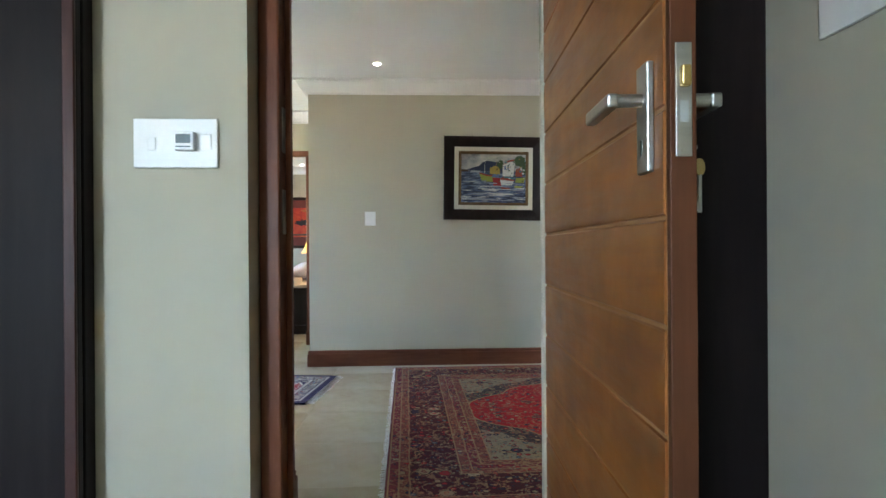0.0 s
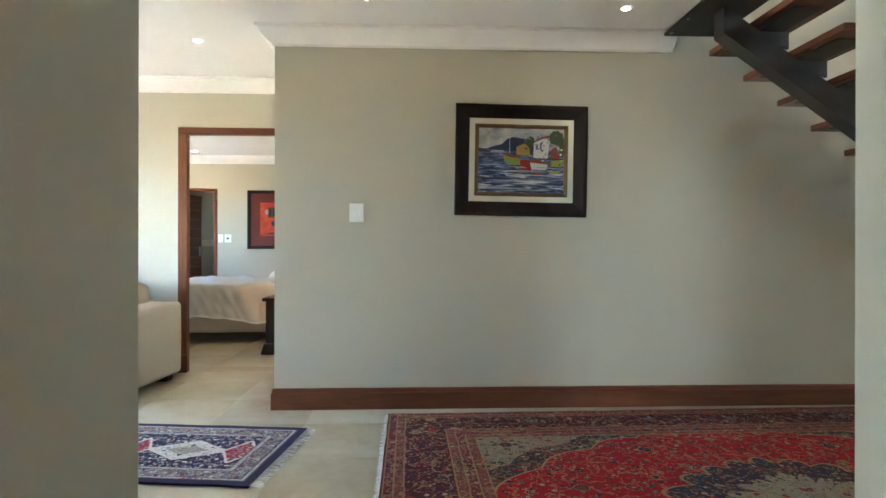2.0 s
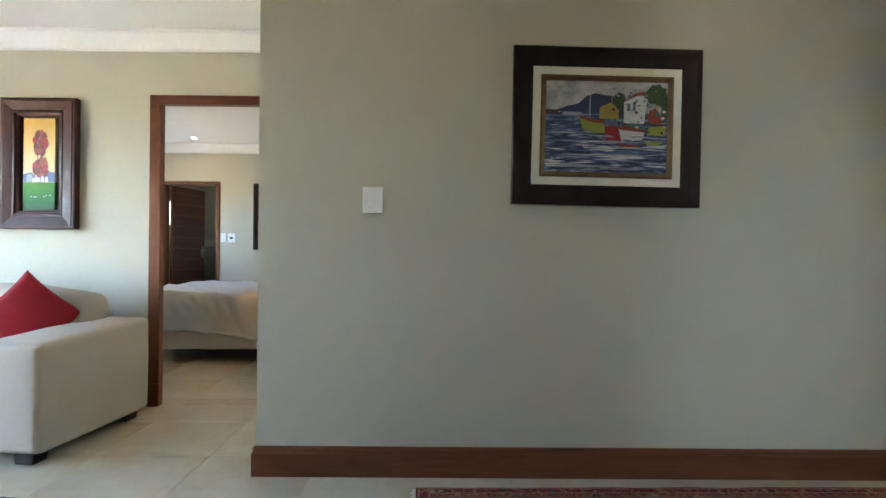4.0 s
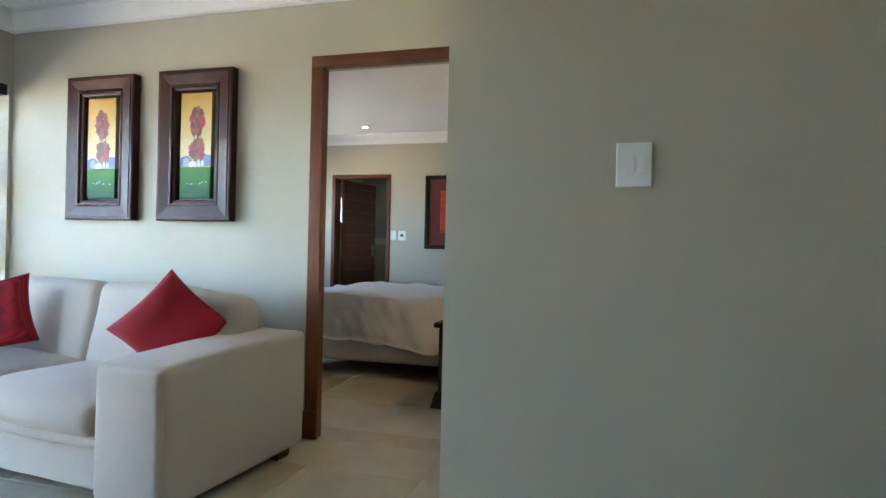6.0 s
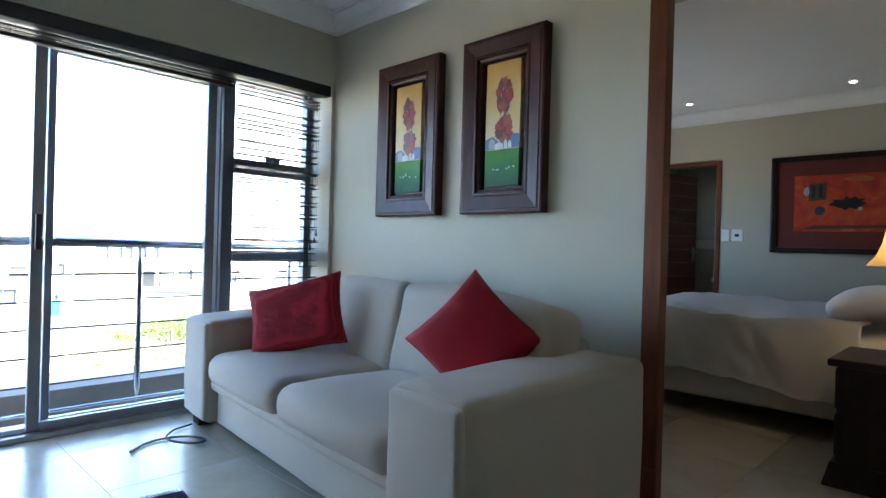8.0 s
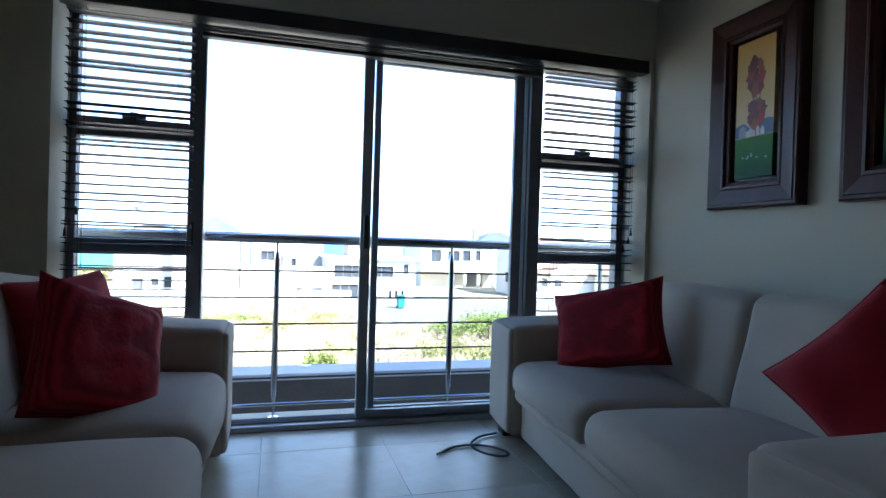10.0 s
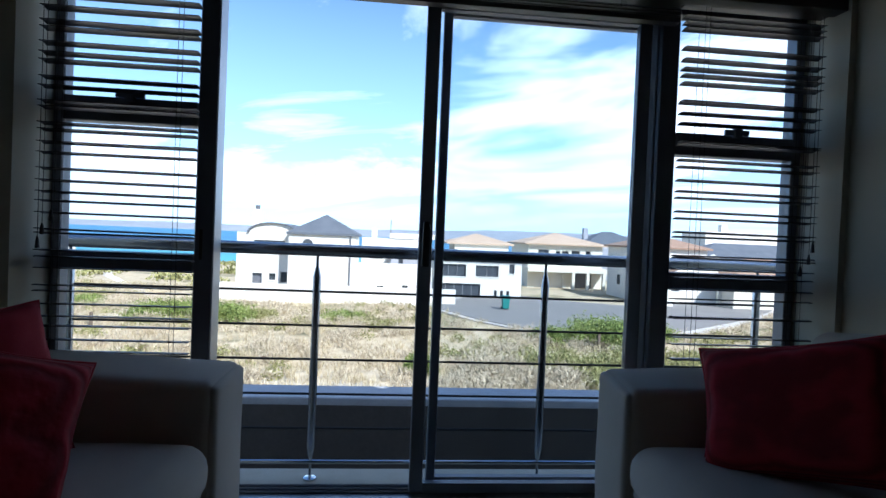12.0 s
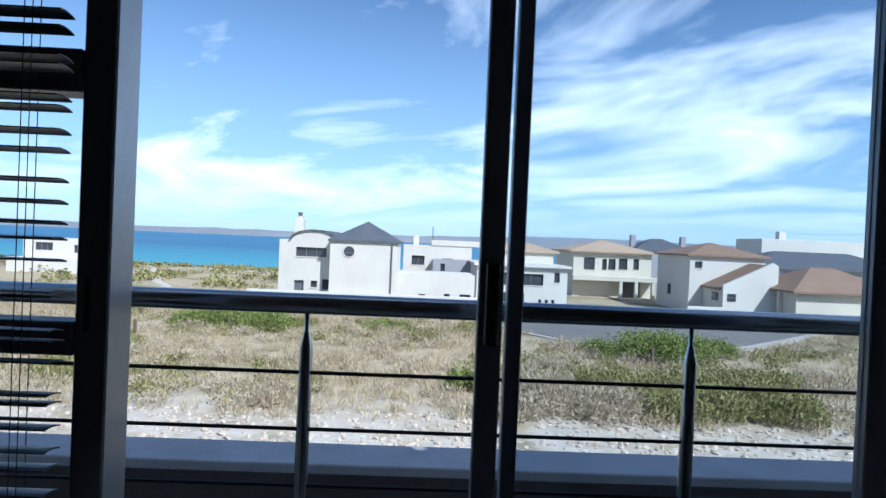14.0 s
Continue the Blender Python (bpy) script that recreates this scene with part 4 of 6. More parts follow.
# ---- rugs ----
def rug_material(name, L, W, small):
    """A knotted carpet: guard stripes, a main border, and a mirrored field round a medallion."""
    k = Nodes(name)
    knot = 0.008 if small else 0.004
    x, y, z = k.xyz()
    x, y = k.math("SNAP", x, knot), k.math("SNAP", y, knot)
    ax, ay = k.math("ABSOLUTE", x), k.math("ABSOLUTE", y)
    cm = k.n.new("ShaderNodeCombineXYZ")
    k.l.new(ax, cm.inputs[0]), k.l.new(ay, cm.inputs[1])
    quad = cm.outputs[0]
    edge = k.math("ADD", k.math("MINIMUM", k.math("SUBTRACT", L / 2, ax), k.math("SUBTRACT", W / 2, ay)), k.math("MULTIPLY", k.math("SUBTRACT", k.noise(14, 2), 0.5), 0.006))
    sc = 30 if small else 24
    dist, ch = k.voronoi(sc, quad, "F1", 0), k.xyz(k.voronoi(sc, quad, "F1", 1))
    fd, fch = k.voronoi(sc * 2.4, quad, "F1", 0), k.xyz(k.voronoi(sc * 2.4, quad, "F1", 1))
    palm, pch = k.voronoi(sc * 0.33, quad, "F1", 0, 0.6), k.xyz(k.voronoi(sc * 0.33, quad, "F1", 1, 0.6))
    vine = k.math("LESS_THAN", k.math("ABSOLUTE", k.math("SUBTRACT", k.noise(sc * 0.5, 3, 0.5, quad, 0.8), 0.5)), 0.022)
    vine2 = k.math("LESS_THAN", k.math("ABSOLUTE", k.math("SUBTRACT", k.noise(sc * 1.1, 2, 0.5, quad, 0.6), 0.47)), 0.03)
    if small:
        pal = [(0.0, (0.45, 0.42, 0.36)), (0.3, (0.02, 0.02, 0.09)), (0.48, (0.28, 0.03, 0.035)), (0.6, (0.5, 0.47, 0.42)), (0.8, (0.12, 0.14, 0.26)), (0.93, (0.36, 0.05, 0.05))]
        gold, shade = (0.36, 0.33, 0.29), (0.02, 0.018, 0.05)
    else:
        pal = [(0.0, (0.24, 0.18, 0.10)), (0.16, (0.028, 0.02, 0.04)), (0.36, (0.26, 0.016, 0.018)), (0.58, (0.13, 0.035, 0.03)), (0.72, (0.30, 0.23, 0.14)), (0.82, (0.075, 0.10, 0.11)), (0.92, (0.25, 0.10, 0.05))]
        gold, shade = (0.27, 0.17, 0.085), (0.022, 0.012, 0.016)
    petals, tiny, bloom = k.ramp(ch[0], pal, True), k.ramp(fch[0], pal, True), k.ramp(pch[1], pal, True)

    def field(base, amount, extra, big=0.0):
        a = k.mix(k.math("MULTIPLY", k.math("MULTIPLY", k.math("LESS_THAN", fch[1], extra), k.math("LESS_THAN", fd, 0.4)), 0.8), base, tiny)
        a = k.mix(k.math("MULTIPLY", vine2, 0.35), a, shade)
        a = k.mix(k.math("MULTIPLY", vine, 0.65), a, gold)
        sel = k.math("LESS_THAN", ch[2], amount)
        a = k.mix(k.math("MULTIPLY", sel, k.math("LESS_THAN", dist, 0.40)), a, shade)
        a = k.mix(k.math("MULTIPLY", sel, k.math("LESS_THAN", dist, 0.34)), a, petals)
        a = k.mix(k.math("MULTIPLY", sel, k.math("LESS_THAN", dist, 0.14)), a, gold)
        if big:
            for r_, c_ in ((0.34, gold), (0.31, shade), (0.27, bloom), (0.15, petals), (0.08, gold)):
                a = k.mix(k.math("MULTIPLY", k.math("LESS_THAN", pch[0], big), k.math("LESS_THAN", k.math("ADD", palm, k.math("MULTIPLY", k.math("SUBTRACT", fd, 0.3), 0.12)), r_)), a, c_)
        return a

    if small:
        cuts = (0.05, 0.075, 0.16, 0.19)
        rep_ = k.math("PINGPONG", k.math("ADD", x, L / 2 + 0.10), 0.30)
        core = field((0.018, 0.017, 0.06), 0.25, 0.3)
        step = k.math("SNAP", k.math("ADD", k.math("MULTIPLY", rep_, 1.0), k.math("MULTIPLY", ay, 1.55)), 0.03)
        core = k.mix(k.math("LESS_THAN", step, 0.235), core, (0.48, 0.45, 0.40))
        core = k.mix(k.math("LESS_THAN", step, 0.20), core, field((0.50, 0.47, 0.42), 0.15, 0.2))
        core = k.mix(k.math("LESS_THAN", step, 0.09), core, field((0.24, 0.23, 0.19), 0.2, 0.3))
        hexa = k.math("ADD", k.math("SUBTRACT", 0.30, rep_), k.math("MULTIPLY", ay, 0.55))
        core = k.mix(k.math("LESS_THAN", hexa, 0.10), core, (0.5, 0.46, 0.42))
        core = k.mix(k.math("LESS_THAN", hexa, 0.085), core, field((0.27, 0.025, 0.035), 0.3, 0.2))
        layers = [(0.016, 0.015, 0.055), field((0.34, 0.31, 0.30), 0.2, 0.5), field((0.15, 0.13, 0.14), 0.7, 0.5), field((0.34, 0.31, 0.30), 0.2, 0.5), core]
    else:
        cuts = (0.012, 0.06, 0.11, 0.355, 0.41, 0.465, 0.52)
        lobe = k.math("MULTIPLY", k.math("ABSOLUTE", k.math("SINE", k.math("MULTIPLY", k.math("ARCTAN2", ay, ax), 9))), -0.075)
        loz = k.math("ADD", k.math("ADD", k.math("POWER", k.math("DIVIDE", ax, L * 0.375), 1.5), k.math("POWER", k.math("DIVIDE", ay, W * 0.36), 1.5)), lobe)
        core = field((0.21, 0.17, 0.11), 0.75, 0.7, 0.35)
        core = k.mix(k.math("LESS_THAN", loz, 1.16), core, field((0.04, 0.03, 0.032), 0.6, 0.75))
        core = k.mix(k.math("LESS_THAN", loz, 0.97), core, gold)
        core = k.mix(k.math("LESS_THAN", loz, 0.955), core, field((0.30, 0.006, 0.009), 0.36, 0.28, 0.4))
        core = k.mix(k.math("LESS_THAN", loz, 0.275), core, gold)
        core = k.mix(k.math("LESS_THAN", loz, 0.26), core, field((0.035, 0.025, 0.04), 0.6, 0.6))
        core = k.mix(k.math("LESS_THAN", loz, 0.08), core, field((0.26, 0.22, 0.15), 0.6, 0.5))
        guard, guard2 = field((0.15, 0.022, 0.03), 0.25, 0.65), field((0.17, 0.05, 0.035), 0.2, 0.7)
        layers = [(0.10, 0.02, 0.025), guard, guard2, field((0.06, 0.010, 0.015), 0.6, 0.55, 0.6), guard2, guard, guard2, core]
    out = layers[0]
    for c_, layer in zip(cuts, layers[1:]):
        out = k.mix(k.math("GREATER_THAN", edge, c_), out, layer)
    for c_ in cuts:
        out = k.mix(k.math("MULTIPLY", k.math("LESS_THAN", k.math("ABSOLUTE", k.math("SUBTRACT", edge, c_)), 0.004), 0.75), out, shade if small else gold)
    out = k.mix(k.math("MULTIPLY", k.noise(2.2, 4, 0.6), 0.05), out, (0.16, 0.11, 0.09))
    return k.done(out, 0.95, 0, k.math("ADD", k.noise(600, 2), k.math("MULTIPLY", dist, 0.7)), 0.4, 0.003, Specular_IOR_Level=0.15)


def rug(m, L, W, small, label, fringe):
    t = thing("rug", m, label, "rug")
    bm = bmesh.new()
    bmesh.ops.create_grid(bm, x_segments=60, y_segments=30, size=0.5)
    for v in bm.verts:
        v.co = Vector((v.co.x * L, v.co.y * W, 0.011 + 0.0015 * noise.noise(Vector((v.co.x * 9, v.co.y * 9, 1)))))
        v.co.y += 0.008 * noise.noise(Vector((v.co.x * L * 1.3, 3, 0)))
        v.co.x += 0.006 * noise.noise(Vector((v.co.y * W * 2.0, 9, 0)))
    g = bmesh.ops.extrude_face_region(bm, geom=bm.faces[:])
    for v in g["geom"]:
        if isinstance(v, bmesh.types.BMVert):
            v.co.z = 0.001
    part("carpet", bm, rug_material("rug_runner" if small else "rug_large", L, W, small), t)
    r = random.Random(5)
    for sx in (-1, 1):
        fb = bmesh.new()
        y = -W / 2 + 0.008
        while y < W / 2 - 0.006:
            q = r.uniform(0.6, 1.1) * fringe
            dy = r.uniform(-0.012, 0.012)
            x0 = sx * (L / 2 - 0.004)
            vs = [fb.verts.new(p) for p in ((x0, y - 0.0035, 0.008), (x0, y + 0.0035, 0.008), (x0 + sx * q, y + 0.003 + dy, 0.003), (x0 + sx * q, y - 0.003 + dy, 0.003))]
            fb.faces.new(vs)
            y += 0.0062
        bmesh.ops.solidify(fb, geom=fb.faces[:], thickness=0.002)
        part("fringe", fb, M["linen"], t, "cream cotton fringe")
    return t


rug(pose(1.735, 3.66, 0, 0, 0, 1.0), 3.9, 2.84, False, "large red and navy Persian rug with a medallion", 0.03)
rug(pose(-2.18, 4.50, 0, 0, 0, -7), 2.84, 0.87, True, "navy and cream patterned runner rug with white fringe", 0.06)

# ---- stairs: steel spine with hardwood treads ----
st = thing("staircase", pose(0, 0, 0), "open staircase with dark wooden treads on a steel spine", "staircase")
RUN, RISE = 0.2438, 0.1718
for i in range(14):
    x0, z0 = 1.985 + i * RUN, 2.455 - i * RISE
    tr = part("tread", boxed(x0, x0 + 0.285, 4.18, 5.15, z0, z0 + 0.042, 0.006), M["joinery_y"], st)
    part("tread_plate", boxed(x0 + 0.05, x0 + 0.22, 4.3, 5.03, z0 - 0.007, z0 - 0.001, 0.002), M["black_metal"], tr, "steel plate under the tread")
    bm = bmesh.new()
    prof = [(x0 + 0.03, z0 - 0.008), (x0 + 0.25, z0 - 0.008), (x0 + 0.25, z0 - 0.11), (x0 + 0.17, z0 - 0.085), (x0 + 0.10, z0 - 0.06), (x0 + 0.055, z0 - 0.03)]
    a = [bm.verts.new((x, 4.655, z)) for x, z in prof]
    b = [bm.verts.new((x, 4.675, z)) for x, z in prof]
    bm.faces.new(a[::-1]), bm.faces.new(b)
    for j in range(len(prof)):
        bm.faces.new((a[j], a[(j + 1) % len(prof)], b[(j + 1) % len(prof)], b[j]))
    part("bracket", bm, M["black_metal"], st, "curved steel bracket")
bm = bmesh.new()
L_ = 14 * RUN
sl = RISE / RUN
for y0, y1 in ((4.605, 4.725),):
    pr = [(1.80, 2.585), (1.80 + L_ + 0.1, 2.585 - sl * (L_ + 0.1)), (1.80 + L_ + 0.1, 2.585 - sl * (L_ + 0.1) - 0.17), (1.80, 2.415)]
    pr = [(x, max(0.0, z)) for x, z in pr]
    a = [bm.verts.new((x, y0, z)) for x, z in pr]
    b = [bm.verts.new((x, y1, z)) for x, z in pr]
    bm.faces.new(a[::-1]), bm.faces.new(b)
    for j in range(4):
        bm.faces.new((a[j], a[(j + 1) % 4], b[(j + 1) % 4], b[j]))
part("spine", bm, M["black_metal"], st, "dark steel box spine")
pl = part("landing_plate", boxed(1.645, 2.02, 4.12, 5.10, 2.575, 2.597, 0.003), M["black_metal"], st, "riveted steel landing plate")
for y in (4.2, 4.5, 4.8, 5.04):
    part("rivet", rodded((1.67, y, 2.571), (1.67, y, 2.576), 0.008), M["steel"], pl)

# ---- downlights ----
def downlight(x, y, z):
    d = thing("downlight", pose(x, y, z), "small round recessed ceiling lamp, lit", "ceiling lamp", "recessed downlights")
    part("rim", lathe([(0.024, -0.0005), (0.038, -0.0005), (0.040, -0.004), (0.036, -0.008), (0.026, -0.006)], 28), M["steel"], d, "thin metal rim", True)
    part("lens", lathe([(0.001, -0.0064), (0.0245, -0.0064), (0.0245, -0.0076), (0.001, -0.0088)], 24), M["glow"], d, "glowing lamp glass")


for x, y in ((-0.362, 4.68), (1.252, 4.755), (-1.647, 5.46)):
    downlight(x, y, CEIL)
for x, y in ((-1.96, 7.75), (-2.02, 9.98), (-3.36, 9.93)):
    downlight(x, y, CEIL - 0.065)

# ---- bedroom ----
bed = thing("bed", pose(0, 0, 0), "double bed with rumpled white duvet and pillows", "bed")
BX0, BX1, BY0, BY1 = -3.20, -1.16, 8.02, 9.86
part("base", soft_box(BX0, BX1, BY0 + 0.03, BY1 - 0.03, 0.12, 0.40, 0.025, 0.004), M["valance"], bed, "cream upholstered bed base", True)
part("mattress", soft_box(BX0, BX1, BY0 + 0.01, BY1 - 0.01, 0.40, 0.60, 0.06, 0.006), M["linen"], bed, "white mattress", True)
for x in (BX0 + 0.1, BX1 - 0.1):
    for y in (BY0 + 0.12, BY1 - 0.12):
        part("leg", rodded((x, y, 0), (x, y, 0.125), 0.03), M["dark_wood"], bed)
bm = bmesh.new()
nx, ny = 80, 90
grid = {}
for i in range(nx + 1):
    for j in range(ny + 1):
        u, v = i / nx, j / ny
        x = BX0 - 0.06 + u * (1.62)
        s = (v - 0.5) * 2.62
        half = (BY1 - BY0) / 2 + 0.02
        over = max(0.0, abs(s) - half)
        bend = min(over, 0.16)
        yy = (BY0 + BY1) / 2 + math.copysign(min(abs(s), half) + 0.035 * math.sin(min(1, over / 0.12) * math.pi / 2), s)
        zz_ = 0.665 - over * 1.0 + (0.02 if over == 0 else 0)
        w = noise.noise(Vector((x * 2.6 + s * 1.1, s * 2.2, 1.7)))
        w2 = noise.noise(Vector((x * 6 - s * 3, s * 4, 4.2)))
        fold = abs(noise.noise(Vector((x * 3.5 + s * 2.2, s * 0.9, 9.1))))
        zz_ += 0.016 * w + 0.010 * w2 + 0.035 * (0.3 - fold)
        if over > 0:
            yy += math.copysign(0.03 * w + 0.075 * (fold - 0.2) + 0.02 * w2, s)
            zz_ += (0.09 * noise.noise(Vector((x * 1.8, 2, 2))) - 0.05 * (x - BX0 - 0.7)) * min(1, over / 0.3)
            yy += math.copysign(0.02 * (over / 0.3), s)
        grid[i, j] = bm.verts.new((x, yy, zz_))
for i in range(nx):
    for j in range(ny):
        bm.faces.new((grid[i, j], grid[i + 1, j], grid[i + 1, j + 1], grid[i, j + 1]))
bmesh.ops.solidify(bm, geom=bm.faces[:], thickness=0.02)
tagged(obj("duvet", bm, M["linen"], None, "", True), "rumpled white cotton duvet hanging over the bed", "duvet")


def pillow(m, label, w=0.68, h=0.46, t=0.17, seed=1):
    bm = soft_box(-w / 2, w / 2, -t / 2, t / 2, -h / 2, h / 2, 0.07, 0.05, seed=seed)
    for v in bm.verts:
        v.co += 0.014 * Vector((0, noise.noise(v.co * 7 + Vector((seed, 1, 1))), noise.noise(v.co * 6 + Vector((1, seed, 1)))))
    ob = tagged(obj("pillow", bm, M["linen"], None, "", True), label, "pillow", "white bed pillows")
    ob.matrix_basis = m
    return ob


pillow(pose(-1.36, 8.44, 0.85, 24, 4, 84), "plump white pillow propped against the headboard", seed=2)
pillow(pose(-1.40, 9.35, 0.83, 24, -3, 92), "white pillow propped against the headboard", seed=3)
pillow(pose(-1.66, 8.60, 0.765, 72, 4, 80), "white pillow lying on the bed", 0.6, 0.34, 0.15, 5)
hb = thing("headboard", pose(0, 0, 0), "dark wooden headboard against the wall", "headboard")
part("panel", boxed(-1.155, -1.125, 7.98, 9.9, 0, 1.02, 0.008), M["dark_wood"], hb)

ns = thing("nightstand", pose(-1.655, 7.30, 0), "dark-stained wooden nightstand with a flared plinth", "nightstand")
part("body", boxed(0.02, 0.50, 0.02, 0.50, 0.10, 0.555, 0.004), M["dark_wood"], ns)
part("top", boxed(-0.015, 0.515, -0.015, 0.535, 0.555, 0.59, 0.008), M["dark_wood"], ns)
bm = boxed(-0.025, 0.505, -0.025, 0.545, 0, 0.11, 0.004)
for v in bm.verts:
    if v.co.z > 0.06:
        v.co.x = 0.25 + (v.co.x - 0.25) * 0.91
        v.co.y = 0.26 + (v.co.y - 0.26) * 0.91
part("plinth", bm, M["dark_wood"], ns)
for z in (0.13, 0.35):
    dr = part("drawer", boxed(0.008, 0.0195, 0.05, 0.47, z, z + 0.19, 0.003), M["dark_wood"], ns)
    part("knob", rodded((-0.012, 0.26, z + 0.095), (0.009, 0.26, z + 0.095), 0.012), M["brass"], dr, "small brass knob")
lamp = thing("table_lamp", pose(-1.385, 7.56, 0.59), "table lamp with a lit amber bell shade", "lamp")
part("stand", lathe([(0.075, 0), (0.078, 0.012), (0.06, 0.025), (0.026, 0.04), (0.034, 0.09), (0.045, 0.15), (0.05, 0.22), (0.036, 0.32), (0.018, 0.38), (0.014, 0.48), (0.001, 0.485)], 28), M["dark_wood"], lamp, "turned dark wooden stand", True)
bm = bmesh.new()
pr = [(0.185, 0.435), (0.148, 0.48), (0.124, 0.54), (0.108, 0.62), (0.100, 0.70)]
rings = [[bm.verts.new((r_ * math.cos(2 * math.pi * i / 32), r_ * math.sin(2 * math.pi * i / 32), z)) for i in range(32)] for r_, z in pr]
for a, b in zip(rings, rings[1:]):
    for i in range(32):
        bm.faces.new((a[i], a[(i + 1) % 32], b[(i + 1) % 32], b[i]))
bmesh.ops.solidify(bm, geom=bm.faces[:], thickness=0.003)
part("shade", bm, M["shade"], lamp, "amber fabric bell shade", True)
bl = new("lamp_bulb_light", bpy.data.lights.new("lamp_bulb_light", "POINT"))
bl.data.energy, bl.data.color, bl.data.shadow_soft_size = 0.15, (1, 0.68, 0.34), 0.03
bl.location = (-1.385, 7.56, 1.15)

vn = thing("vanity_cabinet", pose(-3.52, 11.2, 0), "dark low bathroom cabinet with a pale basin", "cabinet")
part("body", boxed(0, 0.8, 0, 0.55, 0, 0.74, 0.006), M["dark_wood"], vn)
part("basin", boxed(-0.02, 0.82, -0.02, 0.57, 0.74, 0.79, 0.015), M["white_plastic"], vn, "white basin top")
jar = tagged(obj("cup", lathe([(0.03, 0), (0.034, 0.005), (0.038, 0.1), (0.034, 0.1), (0.03, 0.01), (0.001, 0.01)], 20), M["white_plastic"]), "white ceramic cup on the bathroom cabinet", "cup")
jar.location = (-3.32, 11.3, 0.79)
tb = thing("tile_border", pose(0, 0, 0), "beige tile band along the bathroom wall", "wall tiles", kind="structure")
for i in range(8):
    part("tile", boxed(-4.66 + 0.24 * i, -4.66 + 0.24 * i + 0.235, 12.89, 12.899, 1.15, 1.27, 0.001, 1), M["cream"], tb)
mir = thing("framed_mirror", pose(-2.61, 11.55, 1.5), "dark framed mirror on the bathroom side wall", "mirror")
part("frame", boxed(-0.012, 0.008, -0.35, 0.35, -0.48, 0.48, 0.004), M["dark_wood"], mir)
part("glass", boxed(-0.016, -0.0125, -0.3, 0.3, -0.43, 0.43), M["chrome"], mir, "silvered mirror glass")
# ---- sliding door and side windows ----
FX0, FX1 = -4.76, -4.69          # the frames' depth
wd = thing("window_1", pose(0, 0, 0), "dark aluminium balcony window with sliding doors", "window", kind="structure")


def bar(name, x0, x1, y0, y1, z0, z1, mat="alu", parent=None):
    return part(name, boxed(x0, x1, y0, y1, z0, z1, 0.004, 1), M[mat], parent or wd)


for y0, y1 in ((3.347, 3.38), (3.883, 3.954), (5.776, 5.855), (6.388, 6.43)):
    bar("mullion", FX0, FX1, y0, y1, 0.03, 2.148)
bar("head", FX0, FX1, 3.38, 3.883, 2.10, 2.148), bar("head", FX0, FX1, 5.855, 6.388, 2.10, 2.148), bar("head", FX0 - 0.03, FX1, 3.954, 5.776, 2.10, 2.148)
for y0, y1 in ((3.38, 3.883), (5.855, 6.388)):
    bar("transom", FX0, FX1 + 0.005, y0, y1, 0.925, 1.0)
    bar("transom", FX0, FX1 + 0.005, y0, y1, 1.505, 1.60)
    bar("sill", FX0, FX1, y0, y1, 0.03, 0.10)
    part("pane", boxed(-4.727, -4.723, y0, y1, 1.60, 2.10), M["glass"], wd, "clear window glass").visible_shadow = False
    part("pane", boxed(-4.727, -4.723, y0, y1, 1.0, 1.505), M["glass"], wd, "clear window glass").visible_shadow = False
    part("pane", boxed(-4.727, -4.723, y0, y1, 0.10, 0.925), M["glass"], wd, "clear window glass").visible_shadow = False
    ym = (y0 + y1) / 2
    part("stay_handle", box(box(bmesh.new(), FX1 + 0.004, FX1 + 0.02, ym - 0.055, ym + 0.055, 1.598, 1.622, 0.004), FX1 + 0.004, FX1 + 0.03, ym - 0.018, ym + 0.018, 1.585, 1.63, 0.004), M["alu"], wd, "dark window catch")
bar("edge_trim", FX0 - 0.02, FX1 + 0.012, 3.9545, 3.963, 0.03, 2.098, "alu_light")
bar("edge_trim", FX0 - 0.02, FX1 - 0.03, 5.766, 5.7755, 0.03, 2.098, "alu_light")
part("strike", boxed(FX1 + 0.0005, FX1 + 0.004, 3.905, 3.916, 0.98, 1.10), M["black_metal"], wd)
bar("track", -4.80, FX1 + 0.02, 3.954, 5.776, 0.0, 0.03, "alu_light")
for x in (-4.785, -4.755, -4.72):
    bar("track_rib", x - 0.004, x + 0.004, 3.954, 5.776, 0.03, 0.042, "alu_light")


def glazed_leaf(name, x, y0, y1, w0, label):
    """A framed glass leaf of the sliding door, w0 the width of its stiles."""
    lf = part(name, box(box(box(box(bmesh.new(), x - 0.018, x + 0.018, y0, y0 + w0, 0.045, 2.095, 0.003, 1), x - 0.018, x + 0.018, y1 - w0, y1, 0.045, 2.095, 0.003, 1),
                          x - 0.017, x + 0.017, y0 + w0, y1 - w0, 0.045, 0.082), x - 0.017, x + 0.017, y0 + w0, y1 - w0, 2.045, 2.095), M["alu_leaf"], wd, label)
    g = part("glass", boxed(x - 0.003, x + 0.003, y0 + w0, y1 - w0, 0.082, 2.045), M["glass_hazy"], lf, "large clear pane")
    g.visible_shadow = False
    return lf


fixed = glazed_leaf("fixed_leaf", -4.778, 4.848, 5.764, 0.038, "fixed glazed leaf")
slid = glazed_leaf("sliding_leaf", -4.715, 4.774, 5.735, 0.056, "glazed leaf slid open")
part("pull", boxed(-4.696, -4.670, 4.788, 4.818, 0.985, 1.17, 0.005), M["black_metal"], slid, "black pull handle")

